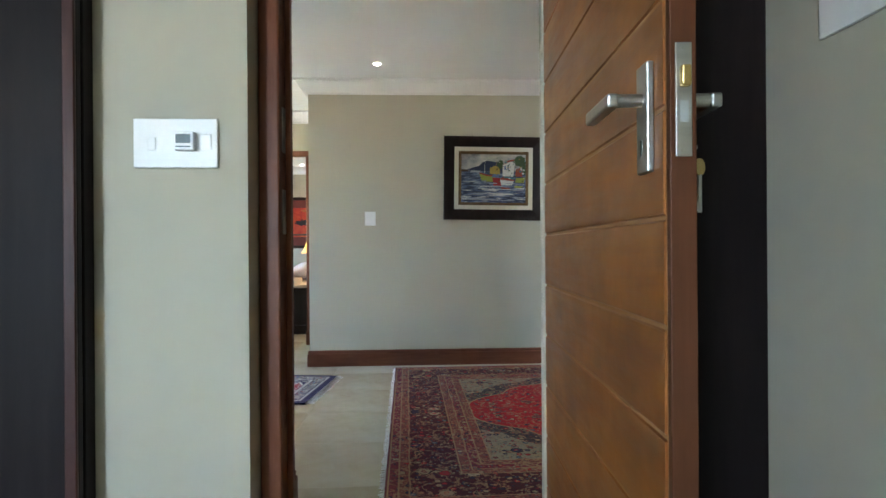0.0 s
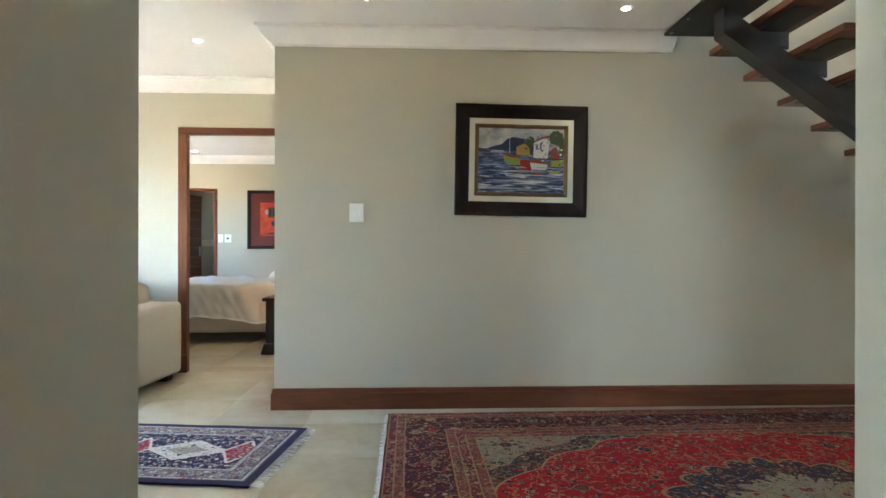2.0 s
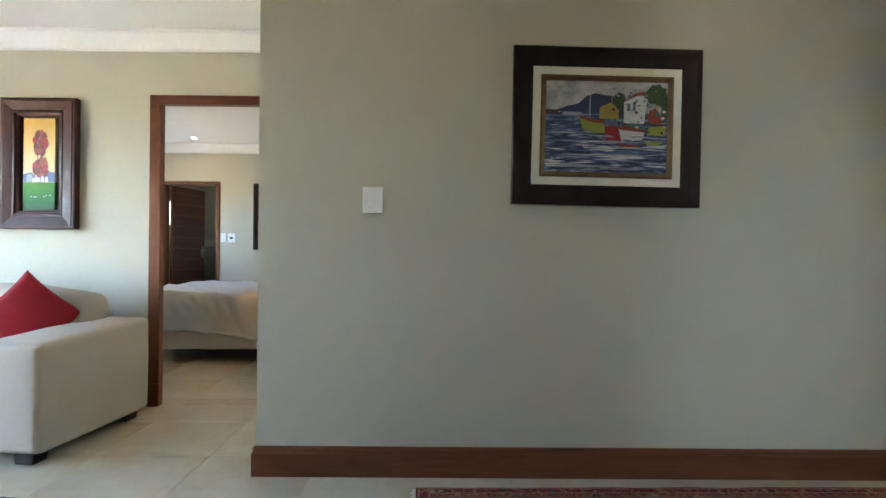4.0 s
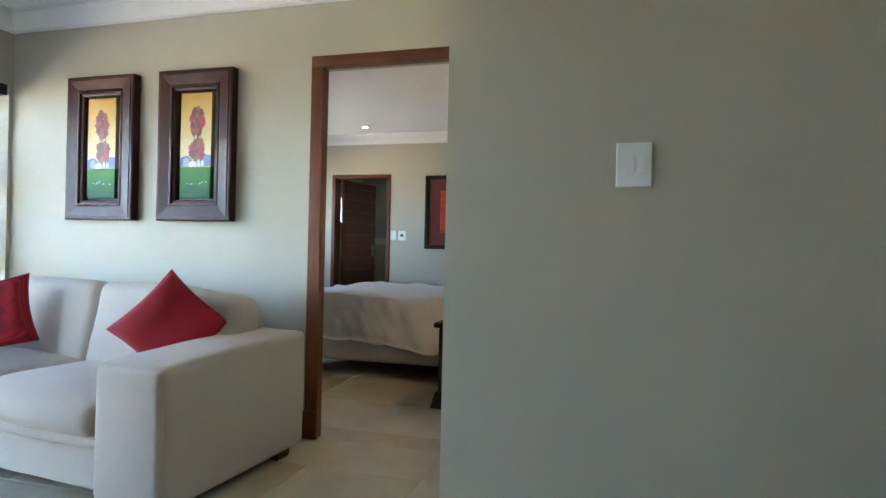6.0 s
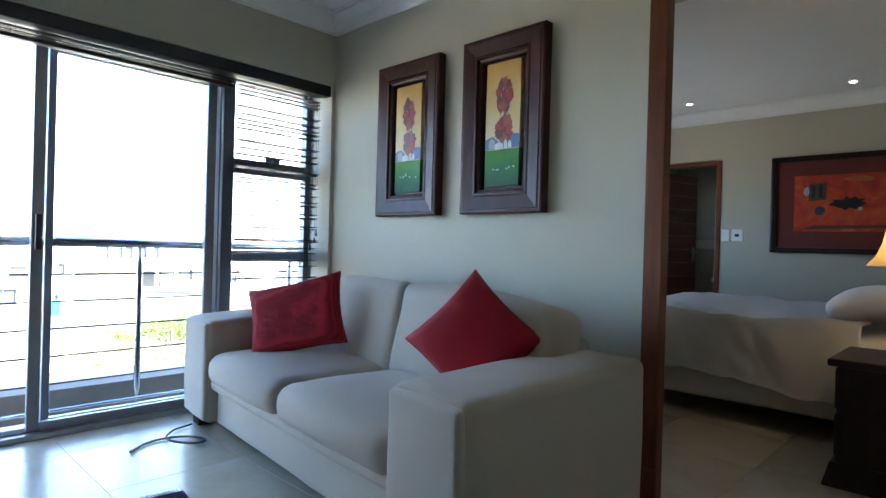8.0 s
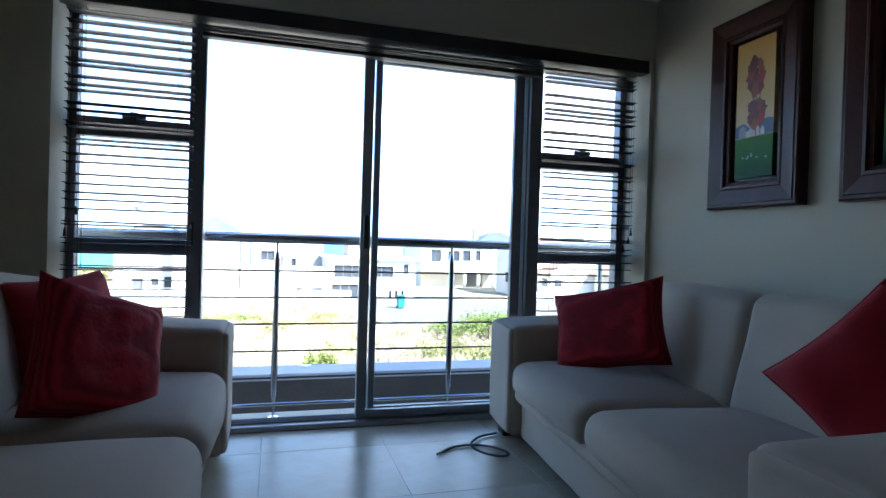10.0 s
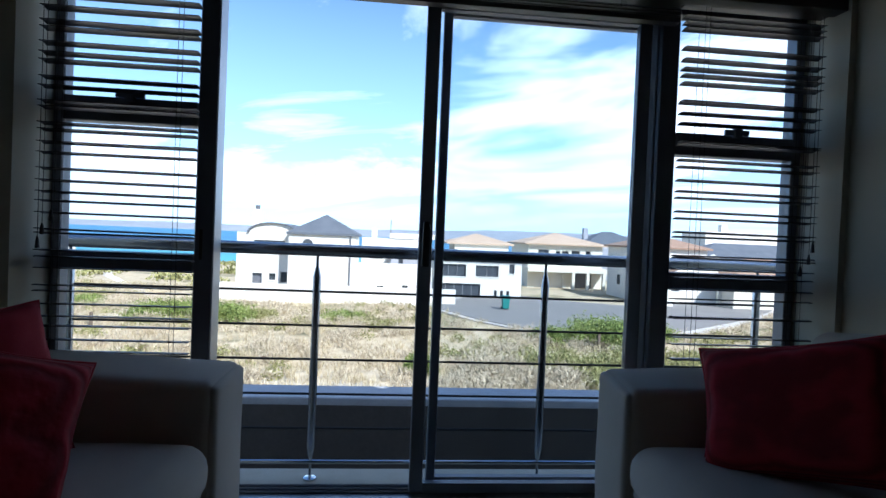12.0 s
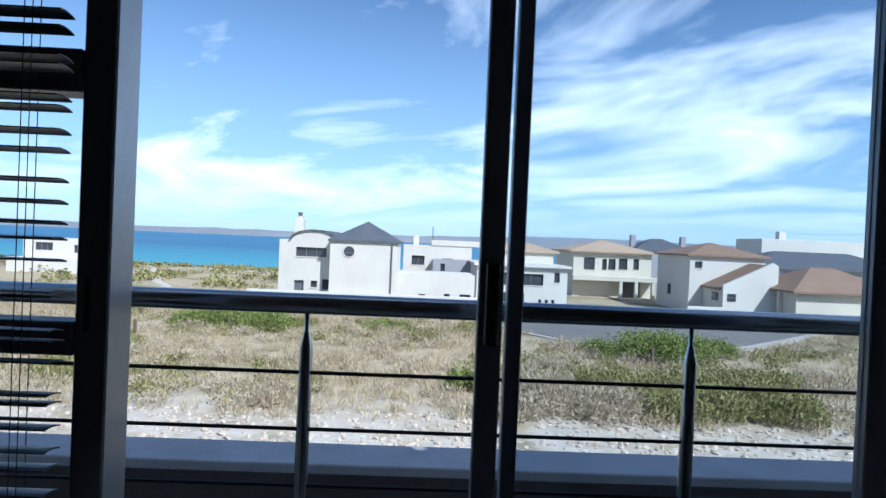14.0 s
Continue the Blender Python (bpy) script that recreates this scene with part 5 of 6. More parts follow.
# ---- venetian blinds: two lowered, one drawn up ----
def blind(y0, y1, z_top, z_bot, label, up=False):
    b = thing("venetian_blind", pose(-4.575, 0, 0), label, "blind", "dark venetian blinds")
    part("headrail", boxed(-0.03, 0.03, y0, y1, z_top - 0.05, z_top, 0.003), M["blind"], b, "dark head rail")
    z = z_top - 0.075
    step = 0.0075 if up else 0.0418
    r = random.Random(int(y0 * 100))
    sb = bmesh.new()
    arc = [(-0.025, -0.0035), (-0.0125, -0.0008), (0, 0.0), (0.0125, -0.0008), (0.025, -0.0035)]
    for a, c in zip(arc, arc[1:]):
        vs = [sb.verts.new(p) for p in ((a[0], y0 + 0.012, a[1]), (c[0], y0 + 0.012, c[1]), (c[0], y1 - 0.012, c[1]), (a[0], y1 - 0.012, a[1]))]
        sb.faces.new(vs)
    bmesh.ops.remove_doubles(sb, verts=sb.verts, dist=1e-5)
    bmesh.ops.solidify(sb, geom=sb.faces[:], thickness=0.0028)
    first = None
    while z > z_bot + 0.02:
        if first is None:
            first = part("slat", sb, M["blind"], b)
            sl_ = first
        else:
            sl_ = new("slat", first.data)
            sl_.parent = b
        tilt = -5 if not up else 0
        sl_.matrix_basis = pose(r.uniform(-0.001, 0.001), 0, z, r.uniform(-0.25, 0.25), tilt + r.uniform(-0.8, 0.8), 0)
        z -= step * r.uniform(0.97, 1.03)
    part("bottom_rail", boxed(-0.026, 0.026, y0 + 0.01, y1 - 0.01, z - 0.012, z + 0.008, 0.004), M["blind"], b, "dark bottom rail")
    n = 2 if y1 - y0 < 1 else 4
    for q in range(n):
        yy = y0 + (y1 - y0) * ((0.14 + 0.72 * q / (n - 1)))
        for dx in (-0.024, 0.024):
            part("ladder_cord", rodded((dx, yy, z), (dx, yy, z_top - 0.05), 0.0011, None, 5), M["cord"], b)
        part("lift_cord", rodded((0.027, yy + 0.018, z), (0.027, yy + 0.018, z_top - 0.05), 0.001, None, 5), M["cord"], b)
    return b


B1 = blind(3.352, 3.93, 2.135, 0.12, "dark lowered venetian blind with open slats")
blind(3.94, 5.79, 2.135, 2.005, "dark venetian blind drawn up over the sliding door", True)
B2 = blind(5.80, 6.425, 2.135, 0.12, "dark lowered venetian blind with open slats")
for b, ys in ((B1, (3.385, 3.40, 3.43)), (B2, (6.34, 6.375, 6.39))):
    for i, y in enumerate(ys):
        zb = 1.02 + 0.05 * i
        c = part("pull_cord", rodded((0.036, y, zb + 0.03), (0.034, y, 2.09), 0.0012, None, 5), M["cord"], b)
        part("tassel", lathe([(0.001, zb - 0.012), (0.008, zb - 0.01), (0.006, zb + 0.015), (0.003, zb + 0.03), (0.001, zb + 0.031)], 10), M["blind"], c).location = (0.036, y, 0)
structure("trim_pelmet", boxed(-4.54, -4.462, 3.347, 6.43, 2.075, 2.149, 0.004), M["blind"], "dark wooden pelmet above the window")

# ---- balcony ----
structure("balcony_floor", boxed(-5.1, -4.812, -3.0, 13.0, -1.3, -0.02), M["grout"], "cement balcony floor")
structure("lower_roof", boxed(-7.1, -5.1, -6.0, 16.0, -1.3, -0.85), M["shaded_render"], "flat roof of the storey below")
structure("balcony_parapet", boxed(-7.49, -7.10, -6.0, 16.0, -3.6, -0.24, 0.012), M["parapet"], "broad painted upstand along the lower roof")
# thin sheet over the upstand's inner face, shade put into its colour
structure("trim_parapet_face", boxed(-7.098, -7.085, -6.0, 16.0, -0.845, -0.30, 0.003), M["shaded_render"], "inner face of the upstand with its shade painted in")
rl = thing("balcony_railing", pose(-4.98, 0, 0), "stainless steel balcony railing with thin bars", "railing")
part("handrail", rodded((0, 0.6, 1.028), (0, 8.9, 1.028), 0.028, None, 20), M["rail"], rl, "polished tubular handrail", True)
for i in range(-3, 5):
    y = 4.335 + 1.06 * i
    p = lathe([(0.006, 0.0), (0.006, 0.07), (0.010, 0.085), (0.0185, 0.13), (0.0185, 0.905), (0.010, 0.945), (0.0065, 0.955), (0.0065, 1.005)], 16)
    q = part("post", p, M["rail"], rl, "tapered steel post", True)
    q.location = (0, y, 0)
    part("foot_plate", lathe([(0.03, -0.02), (0.03, -0.012), (0.008, -0.008), (0.006, 0.0)], 16), M["chrome"], q)
for z in (0.84, 0.685, 0.53, 0.372, 0.215, 0.06):
    part("bar", rodded((0.0, 0.6, z), (0.0, 8.9, z), 0.0055 if z > 0.1 else 0.010, None, 8), M["chrome"] if z < 0.1 else M["black_metal"], rl, "thin horizontal bar")

# cable lying by the sofa
cu = bpy.data.curves.new("cable", "CURVE")
cu.dimensions, cu.bevel_depth, cu.bevel_resolution = "3D", 0.006, 3
sp = cu.splines.new("BEZIER")
pts = [(-4.16, 5.10, 0.008), (-4.25, 5.24, 0.008), (-4.20, 5.40, 0.009), (-4.06, 5.42, 0.014), (-4.14, 5.30, 0.02), (-4.33, 5.36, 0.012), (-4.40, 5.50, 0.01)]
sp.bezier_points.add(len(pts) - 1)
for b, p in zip(sp.bezier_points, pts):
    b.co, b.handle_left_type, b.handle_right_type = p, "AUTO", "AUTO"
cu.materials.append(M["cord"])
tagged(new("cable", cu), "dark cord lying in loops on the tiles", "cable")
# ---- outside ----
def tone(name, a, b, scale, rough=0.9, fine=30, strength=0.4, distance=0.02):
    return mottled(name, a, b, scale, rough, 0, fine, strength, distance)


M["render_white"] = tone("white_house_render", (0.57, 0.54, 0.475), (0.67, 0.64, 0.57), 0.4, 0.9, 8, 0.15)
M["render_cream"] = tone("cream_house_render", (0.56, 0.52, 0.42), (0.66, 0.62, 0.52), 0.4, 0.9, 8, 0.15)
M["render_grey"] = tone("grey_house_render", (0.30, 0.30, 0.32), (0.38, 0.38, 0.40), 0.4, 0.9, 8, 0.15)
M["roof_grey"] = tone("slate_roof", (0.075, 0.085, 0.10), (0.115, 0.125, 0.14), 0.8, 0.7, 12, 0.3)
M["roof_tan"] = tone("tan_roof_tiles", (0.40, 0.285, 0.19), (0.50, 0.37, 0.26), 0.7, 0.85, 9, 0.4)
M["roof_brown"] = tone("brown_roof_tiles", (0.21, 0.135, 0.09), (0.30, 0.20, 0.14), 0.7, 0.85, 9, 0.4)
M["dark_glass"] = tone("dark_house_glass", (0.035, 0.04, 0.05), (0.07, 0.08, 0.09), 1.5, 0.12, 20, 0.0)
M["house_frame"] = tone("house_window_frame", (0.10, 0.10, 0.11), (0.16, 0.16, 0.17), 3, 0.5)
M["asphalt"] = tone("asphalt", (0.15, 0.143, 0.13), (0.20, 0.19, 0.175), 0.35, 0.9, 20, 0.3)
M["kerb"] = tone("concrete_kerb", (0.34, 0.32, 0.29), (0.46, 0.44, 0.4), 1.2, 0.9)
k = Nodes("sea_water")
w1 = k.noise(0.012, 5, 0.6, k.vec((1, 0.25, 1)))
x, y, z = k.xyz()
shore = k.math("MULTIPLY", k.math("ADD", x, 380), 1 / 230)
M["sea"] = k.done(k.mix(k.ramp(shore, [(0.0, 0.0), (1.0, 1.0)]), k.ramp(w1, [(0.35, (0.045, 0.15, 0.26)), (0.65, (0.065, 0.205, 0.34))]), (0.085, 0.33, 0.40)), 0.5, 0, k.noise(0.6, 5, 0.6), 0.3, 0.3, Specular_IOR_Level=0.25)
k = Nodes("dry_scrub_ground")
x, y, z = k.xyz()
n1, n2, n3 = k.noise(0.16, 6, 0.62), k.noise(1.1, 6, 0.65), k.noise(9, 4, 0.6)
dry = k.ramp(k.math("ADD", k.math("MULTIPLY", n2, 0.6), k.math("MULTIPLY", n3, 0.4)), [(0.3, (0.30, 0.235, 0.14)), (0.5, (0.44, 0.36, 0.23)), (0.7, (0.55, 0.47, 0.33))])
olive = k.ramp(n3, [(0.3, (0.07, 0.075, 0.025)), (0.7, (0.17, 0.16, 0.07))])
sand = k.ramp(n2, [(0.3, (0.46, 0.40, 0.32)), (0.7, (0.66, 0.61, 0.53))])
base = k.mix(k.ramp(n1, [(0.52, 0.0), (0.66, 0.8)]), dry, olive)
near = k.math("MULTIPLY", k.ramp(k.math("MULTIPLY", k.math("ADD", x, 27), 0.1), [(0.0, 0.0), (0.8, 1.0)]), k.ramp(k.noise(0.5, 5, 0.65), [(0.40, 0.15), (0.52, 1.0)]))
far = k.ramp(k.math("MULTIPLY", k.math("SUBTRACT", -139, x), 0.2), [(0.0, 0.0), (1.0, 1.0)])
M["ground"] = k.done(k.mix(k.math("MAXIMUM", near, far), base, sand), 0.95, 0, k.math("ADD", n3, k.math("MULTIPLY", n2, 2)), 0.6, 0.06)
# distance haze is mixed straight into the hills' grey-blue
M["far_land"] = tone("far_hills_haze_tinted", (0.20, 0.22, 0.25), (0.27, 0.29, 0.31), 0.003, 0.95, 0.02, 0.0)
M["stone"] = tone("white_field_stone", (0.44, 0.37, 0.29), (0.62, 0.55, 0.46), 3, 0.9, 20)


def leafy(name, a, b, c):
    k = Nodes(name)
    g = k.n.new("ShaderNodeNewGeometry").outputs["Random Per Island"]
    big = k.noise(0.8, 3)
    return k.done(k.ramp(k.math("ADD", k.math("MULTIPLY", g, 0.6), k.math("MULTIPLY", big, 0.4)), [(0.25, a), (0.5, b), (0.8, c)]), 0.75, 0, None)


M["leaf_green"] = leafy("green_shrub_leaves", (0.08, 0.115, 0.018), (0.16, 0.205, 0.04), (0.28, 0.31, 0.085))
M["leaf_olive"] = leafy("olive_shrub_leaves", (0.13, 0.13, 0.038), (0.23, 0.22, 0.075), (0.35, 0.32, 0.13))
M["dry_twig"] = leafy("dry_scrub_twigs", (0.27, 0.215, 0.135), (0.43, 0.355, 0.24), (0.58, 0.50, 0.36))
M["straw"] = leafy("straw_grass", (0.27, 0.21, 0.11), (0.42, 0.345, 0.20), (0.56, 0.48, 0.32))
M["bark"] = tone("shrub_bark", (0.10, 0.075, 0.05), (0.16, 0.12, 0.085), 6, 0.9)


def ground_z(x, y):
    """Height of the land: a gentle fall from the house to the shore."""
    d = -x
    z = -3.5 - 1.0 * min(1, max(0, (d - 6) / 22)) - 0.35 * min(1, max(0, (d - 45) / 60)) - 3.3 * max(0, min(1.4, (d - 100) / 50)) ** 1.3
    if 8 < d < 140:
        z += 0.16 * noise.noise(Vector((x * 0.12, y * 0.12, 0))) + 0.05 * noise.noise(Vector((x * 0.5, y * 0.5, 3)))
    return z


xs = [600, 200, 60, 20, 7, 3, -1, -4.5, -5.5, -8] + [-9 - 1.2 * i for i in range(42)] + [-62, -68, -75, -84, -95, -104, -112, -120, -128, -134, -140, -146, -152, -158, -166, -180]
ys = [-700, -300, -150, -100, -75] + [-60 + 2 * i for i in range(62)] + [68, 80, 100, 140, 200, 400, 700]
bm = bmesh.new()
gv = [[bm.verts.new((x, y, ground_z(x, y))) for y in ys] for x in xs]
for a, b in zip(gv, gv[1:]):
    for j in range(len(ys) - 1):
        bm.faces.new((a[j], b[j], b[j + 1], a[j + 1]))
structure("ground", bm, M["ground"], "dry sandy scrubland falling to the sea", True)
bm = bmesh.new()
bm.faces.new([bm.verts.new(p) for p in ((-140, -4500, -7.9), (-140, 4500, -7.9), (-4600, 4500, -7.9), (-4600, -4500, -7.9))])
structure("water", bm, M["sea"], "calm turquoise sea in the bay")
bm = bmesh.new()
prev = None
for i in range(121):
    y = -4300 + i * 72
    h = 22 + 26 * (0.5 + 0.5 * noise.noise(Vector((y * 0.0011, 2.2, 0)))) + 7 * noise.noise(Vector((y * 0.006, 5, 0)))
    if y > -400:
        h += min(40, (y + 400) * 0.03)
    row = [bm.verts.new((-3700, y, -9)), bm.verts.new((-3900, y, h * 0.75)), bm.verts.new((-4300, y, h))]
    if prev:
        for q in range(2):
            bm.faces.new((prev[q], row[q], row[q + 1], prev[q + 1]))
    prev = row
structure("backdrop_hills", bm, M["far_land"], "low hills across the bay, haze in their colour", True)

# road with a kerb
ROAD = [(-47.5, 8.6), (-41, 11.2), (-36.5, 14.5), (-35.8, 19), (-38.5, 24.5), (-44, 31.5), (-51, 39), (-60, 47), (-64, 43), (-56, 33), (-52.6, 26.5), (-55, 22), (-59.5, 18), (-57, 12.5)]


def ring_mesh(pts, z0, z1, grow=0.0):
    bm = bmesh.new()
    c = Vector((sum(p[0] for p in pts) / len(pts), sum(p[1] for p in pts) / len(pts)))
    pp = [Vector(p) + (Vector(p) - c).normalized() * grow for p in pts]
    a = [bm.verts.new((p.x, p.y, z0)) for p in pp]
    b = [bm.verts.new((p.x, p.y, z1)) for p in pp]
    bm.faces.new(b)
    for i in range(len(pp)):
        bm.faces.new((a[i], a[(i + 1) % len(pp)], b[(i + 1) % len(pp)], b[i]))
    return bm


structure("pavement", ring_mesh(ROAD, -5.4, -4.34, 0.55), M["kerb"], "pale concrete kerb round the road")
structure("road", ring_mesh(ROAD, -5.4, -4.30), M["asphalt"], "grey asphalt turning circle")


# houses
def front_wall(t, mat, x, y0, y1, z0, z1, wins, depth=9.0):
    """A house block whose front faces +x at x: a front wall with recessed windows (y0, y1, z0, z1) and the body behind."""
    w = part("wall", wall_mesh("x", x - 0.4, x, y0, y1, z0, z1, [v[:4] for v in wins]), M[mat], t)
    part("body", boxed(x - depth, x - 0.4, y0, y1, z0, z1 - 0.01), M[mat], t)
    for v in wins:
        a, b, c, d = v[:4]
        kind = v[4] if len(v) > 4 else "window"
        mat2 = {"garage_door": "render_white", "window": "dark_glass", "door": "house_frame"}[kind]
        wp = part(kind, boxed(x - 0.3, x - 0.22, a, b, c, d), M[mat2], t)
        if kind == "window":
            n = max(1, round((b - a) / 0.9))
            for i in range(n + 1):
                yy = a + (b - a) * i / n
                part("window_frame", boxed(x - 0.22, x - 0.16, max(a, yy - 0.035), min(b, yy + 0.035), c, d), M["house_frame"], wp)
            part("sill", boxed(x - 0.2, x + 0.06, a - 0.06, b + 0.06, c - 0.07, c - 0.002), M[mat], wp)
    return w


def hip_roof(t, mat, x0, x1, y0, y1, z0, z1, over=0.4, ridge=None):
    """A hipped roof; the ridge runs along the longer side."""
    x0, x1, y0, y1 = x0 - over, x1 + over, y0 - over, y1 + over
    bm = bmesh.new()
    base = [bm.verts.new((x, y, z0)) for x, y in ((x0, y0), (x1, y0), (x1, y1), (x0, y1))]
    low = [bm.verts.new((v.co.x, v.co.y, z0 - 0.18)) for v in base]
    xm, ym = (x0 + x1) / 2, (y0 + y1) / 2
    if (x1 - x0) > (y1 - y0):
        h = (y1 - y0) / 2
        r = [bm.verts.new((x0 + h, ym, z1)), bm.verts.new((x1 - h, ym, z1))]
        fs = [(base[0], base[1], r[1], r[0]), (base[2], base[3], r[0], r[1]), (base[1], base[2], r[1]), (base[3], base[0], r[0])]
    else:
        h = (x1 - x0) / 2
        r = [bm.verts.new((xm, y0 + h, z1)), bm.verts.new((xm, max(y0 + h + 0.01, y1 - h), z1))]
        fs = [(base[1], base[2], r[1], r[0]), (base[3], base[0], r[0], r[1]), (base[0], base[1], r[0]), (base[2], base[3], r[1])]
    for f in fs:
        bm.faces.new(f)
    for i in range(4):
        bm.faces.new((low[i], low[(i + 1) % 4], base[(i + 1) % 4], base[i]))
    bm.faces.new(low[::-1])
    return part("roof", bm, M[mat], t)


GZ = -5.0
h1 = thing("house", pose(0, 0, 0), "white rendered seaside house with a grey pyramid roof", "house")
front_wall(h1, "render_white", -51.4, -7.6, -3.2, GZ, 0.95, [(-6.25, -3.72, -0.42, 0.34), (-6.3, -5.5, -3.5, -2.4, "door"), (-4.95, -4.4, -2.95, -2.4), (-4.0, -3.45, -3.1, -2.25)], 8)
bm = bmesh.new()
n = 18
arc = [(-4.75 + 1.85 * math.cos(math.pi * i / n), 0.95 + 0.80 * math.sin(math.pi * i / n)) for i in range(n + 1)]
a = [bm.verts.new((-51.4, y, z)) for y, z in arc]
b = [bm.verts.new((-59, y, z)) for y, z in arc]
bm.faces.new(a), bm.faces.new(b[::-1])
for i in range(n):
    bm.faces.new((a[i], a[i + 1], b[i + 1], b[i]))
part("vault", bm, M["render_white"], h1, "arched white gable")
bm = bmesh.new()
for i in range(n):
    (y0, z0), (y1, z1) = arc[i], arc[i + 1]
    c0, c1 = (4.75 + y0, z0 - 0.95), (4.75 + y1, z1 - 0.95)
    o = [(y + 0.0, z) for y, z in ((y0, z0), (y1, z1))]
    vs = [bm.verts.new((x, -4.75 + (y + 4.75) * s, 0.95 + (z - 0.95) * s)) for x in (-59.1, -51.2) for s in (1.005, 1.10) for y, z in o]
    for f in ((0, 1, 3, 2), (4, 6, 7, 5), (0, 4, 5, 1), (2, 3, 7, 6), (0, 2, 6, 4), (1, 5, 7, 3)):
        bm.faces.new([vs[q] for q in f])
part("vault_roof", bm, M["roof_grey"], h1, "curved dark roof edge")
front_wall(h1, "render_white", -50.0, -3.2, 2.2, GZ, 1.0, [], 5.4)
bm = lathe([(0.001, -0.03), (0.44, -0.03), (0.44, 0.03), (0.001, 0.03)], 28)
bmesh.ops.transform(bm, matrix=pose(-49.985, -1.68, 0.17, 0, 90, 0), verts=bm.verts)
rw_ = part("window", bm, M["dark_glass"], h1, "round window")
bm = bmesh.new()
for i in range(28):
    p0, p1 = [Vector((-49.97, -1.68 + 0.46 * math.cos(q), 0.17 + 0.46 * math.sin(q))) for q in (2 * math.pi * i / 28, 2 * math.pi * (i + 1) / 28)]
    rod(bm, p0, p1, 0.05, None, 6)
part("window_frame", bm, M["render_white"], rw_)
part("window_bar", boxed(-49.955, -49.93, -2.1, -1.26, 0.05, 0.11), M["house_frame"], rw_)
hip_roof(h1, "roof_grey", -55.4, -50.0, -3.2, 2.2, 1.12, 2.72, 0.18)
part("downpipe", rodded((-49.93, 1.75, GZ), (-49.93, 1.75, 0.95), 0.06), M["house_frame"], h1, "dark rainwater pipe")
front_wall(h1, "render_white", -51.0, 2.2, 8.6, GZ, -1.45, [(4.0, 4.55, -3.9, -3.1), (6.1, 6.6, -3.9, -3.0), (7.4, 8.3, GZ + 0.1, -3.0, "door")], 6)
part("chimney", box(boxed(-55.5, -54.7, -7.2, -6.4, 0.9, 2.7, 0.02), -55.35, -54.85, -7.05, -6.55, 2.7, 3.0), M["render_white"], h1, "white chimney stack")
part("chimney_cowl", rodded((-55.1, -6.8, 3.0), (-55.1, -6.8, 3.35), 0.16, 0.22), M["house_frame"], h1)
part("garden_wall", boxed(-49.9, -49.6, -9.6, 10.5, GZ, -3.1, 0.02), M["render_white"], h1, "low white garden wall")

h2 = thing("house", pose(0, 0, 0), "stepped white flat-roofed house behind the garden", "house")
front_wall(h2, "render_white", -66, 2.0, 9.4, GZ, 0.85, [(2.9, 4.3, -1.3, -0.3), (6.2, 7.4, -1.4, -0.5)], 8)
front_wall(h2, "render_grey", -64.2, 5.2, 10.6, GZ, -0.55, [(6.0, 6.5, -1.8, -1.0)], 1.7)
part("parapet", boxed(-72, -65.9, 5.0, 10.5, 0.85, 1.45, 0.02), M["render_white"], h2, "raised white parapet")
part("chimney", boxed(-68, -67.3, 3.0, 3.6, 0.8, 1.9, 0.02), M["render_white"], h2)
part("mast", rodded((-67, 5.1, 0.8), (-67, 5.1, 2.9), 0.05), M["house_frame"], h2)

h3 = thing("house", pose(0, 0, 0), "white two-storey house with a wide garage", "house")
front_wall(h3, "render_white", -56, 9.2, 17.5, GZ, -0.70, [(9.7, 12.2, -2.4, -1.25), (13.1, 15.3, -2.35, -1.3), (16.3, 16.8, -2.0, -1.1), (9.5, 13.6, GZ + 0.05, -3.05), (14.9, 15.2, -4.6, -3.6), (15.5, 15.8, -4.6, -3.6), (16.1, 16.4, -4.6, -3.6)], 9)
part("roof_slab", boxed(-65.2, -55.6, 8.9, 17.8, -0.70, -0.48, 0.02), M["render_white"], h3, "flat overhanging roof slab")
part("upper_storey", boxed(-65, -60, 11.5, 17.0, -0.48, 0.75, 0.02), M["render_cream"], h3)
hip_roof(h3, "roof_tan", -66, -60, 11.0, 17.2, 0.78, 1.75, 0.3)

h4 = thing("house", pose(0, 0, 0), "cream two-storey house with a tan hipped roof", "house")
front_wall(h4, "render_cream", -75, 22.8, 32.6, GZ - 0.3, 0.85, [(24.1, 25.5, -1.36, 0.18), (26.4, 27.0, -1.3, 0.07), (27.2, 28.1, -1.25, 0.1), (28.5, 29.6, -1.2, 0.16), (30.35, 31.05, -1.13, 0.17), (23.7, 27.5, GZ - 0.2, -2.84, "garage_door"), (29.0, 31.3, GZ - 0.2, -2.5, "door")], 10)
part("balcony", boxed(-75, -73.2, 22.4, 32.8, -2.6, -2.05, 0.03), M["render_cream"], h4, "cream balcony front")
for y in (28.1, 30.0, 32.1):
    part("porch_column", boxed(-73.6, -73.2, y, y + 0.4, GZ - 0.3, -2.61, 0.02), M["render_cream"], h4)
hip_roof(h4, "roof_tan", -85, -75, 22.8, 32.6, 1.0, 2.5, 0.6)

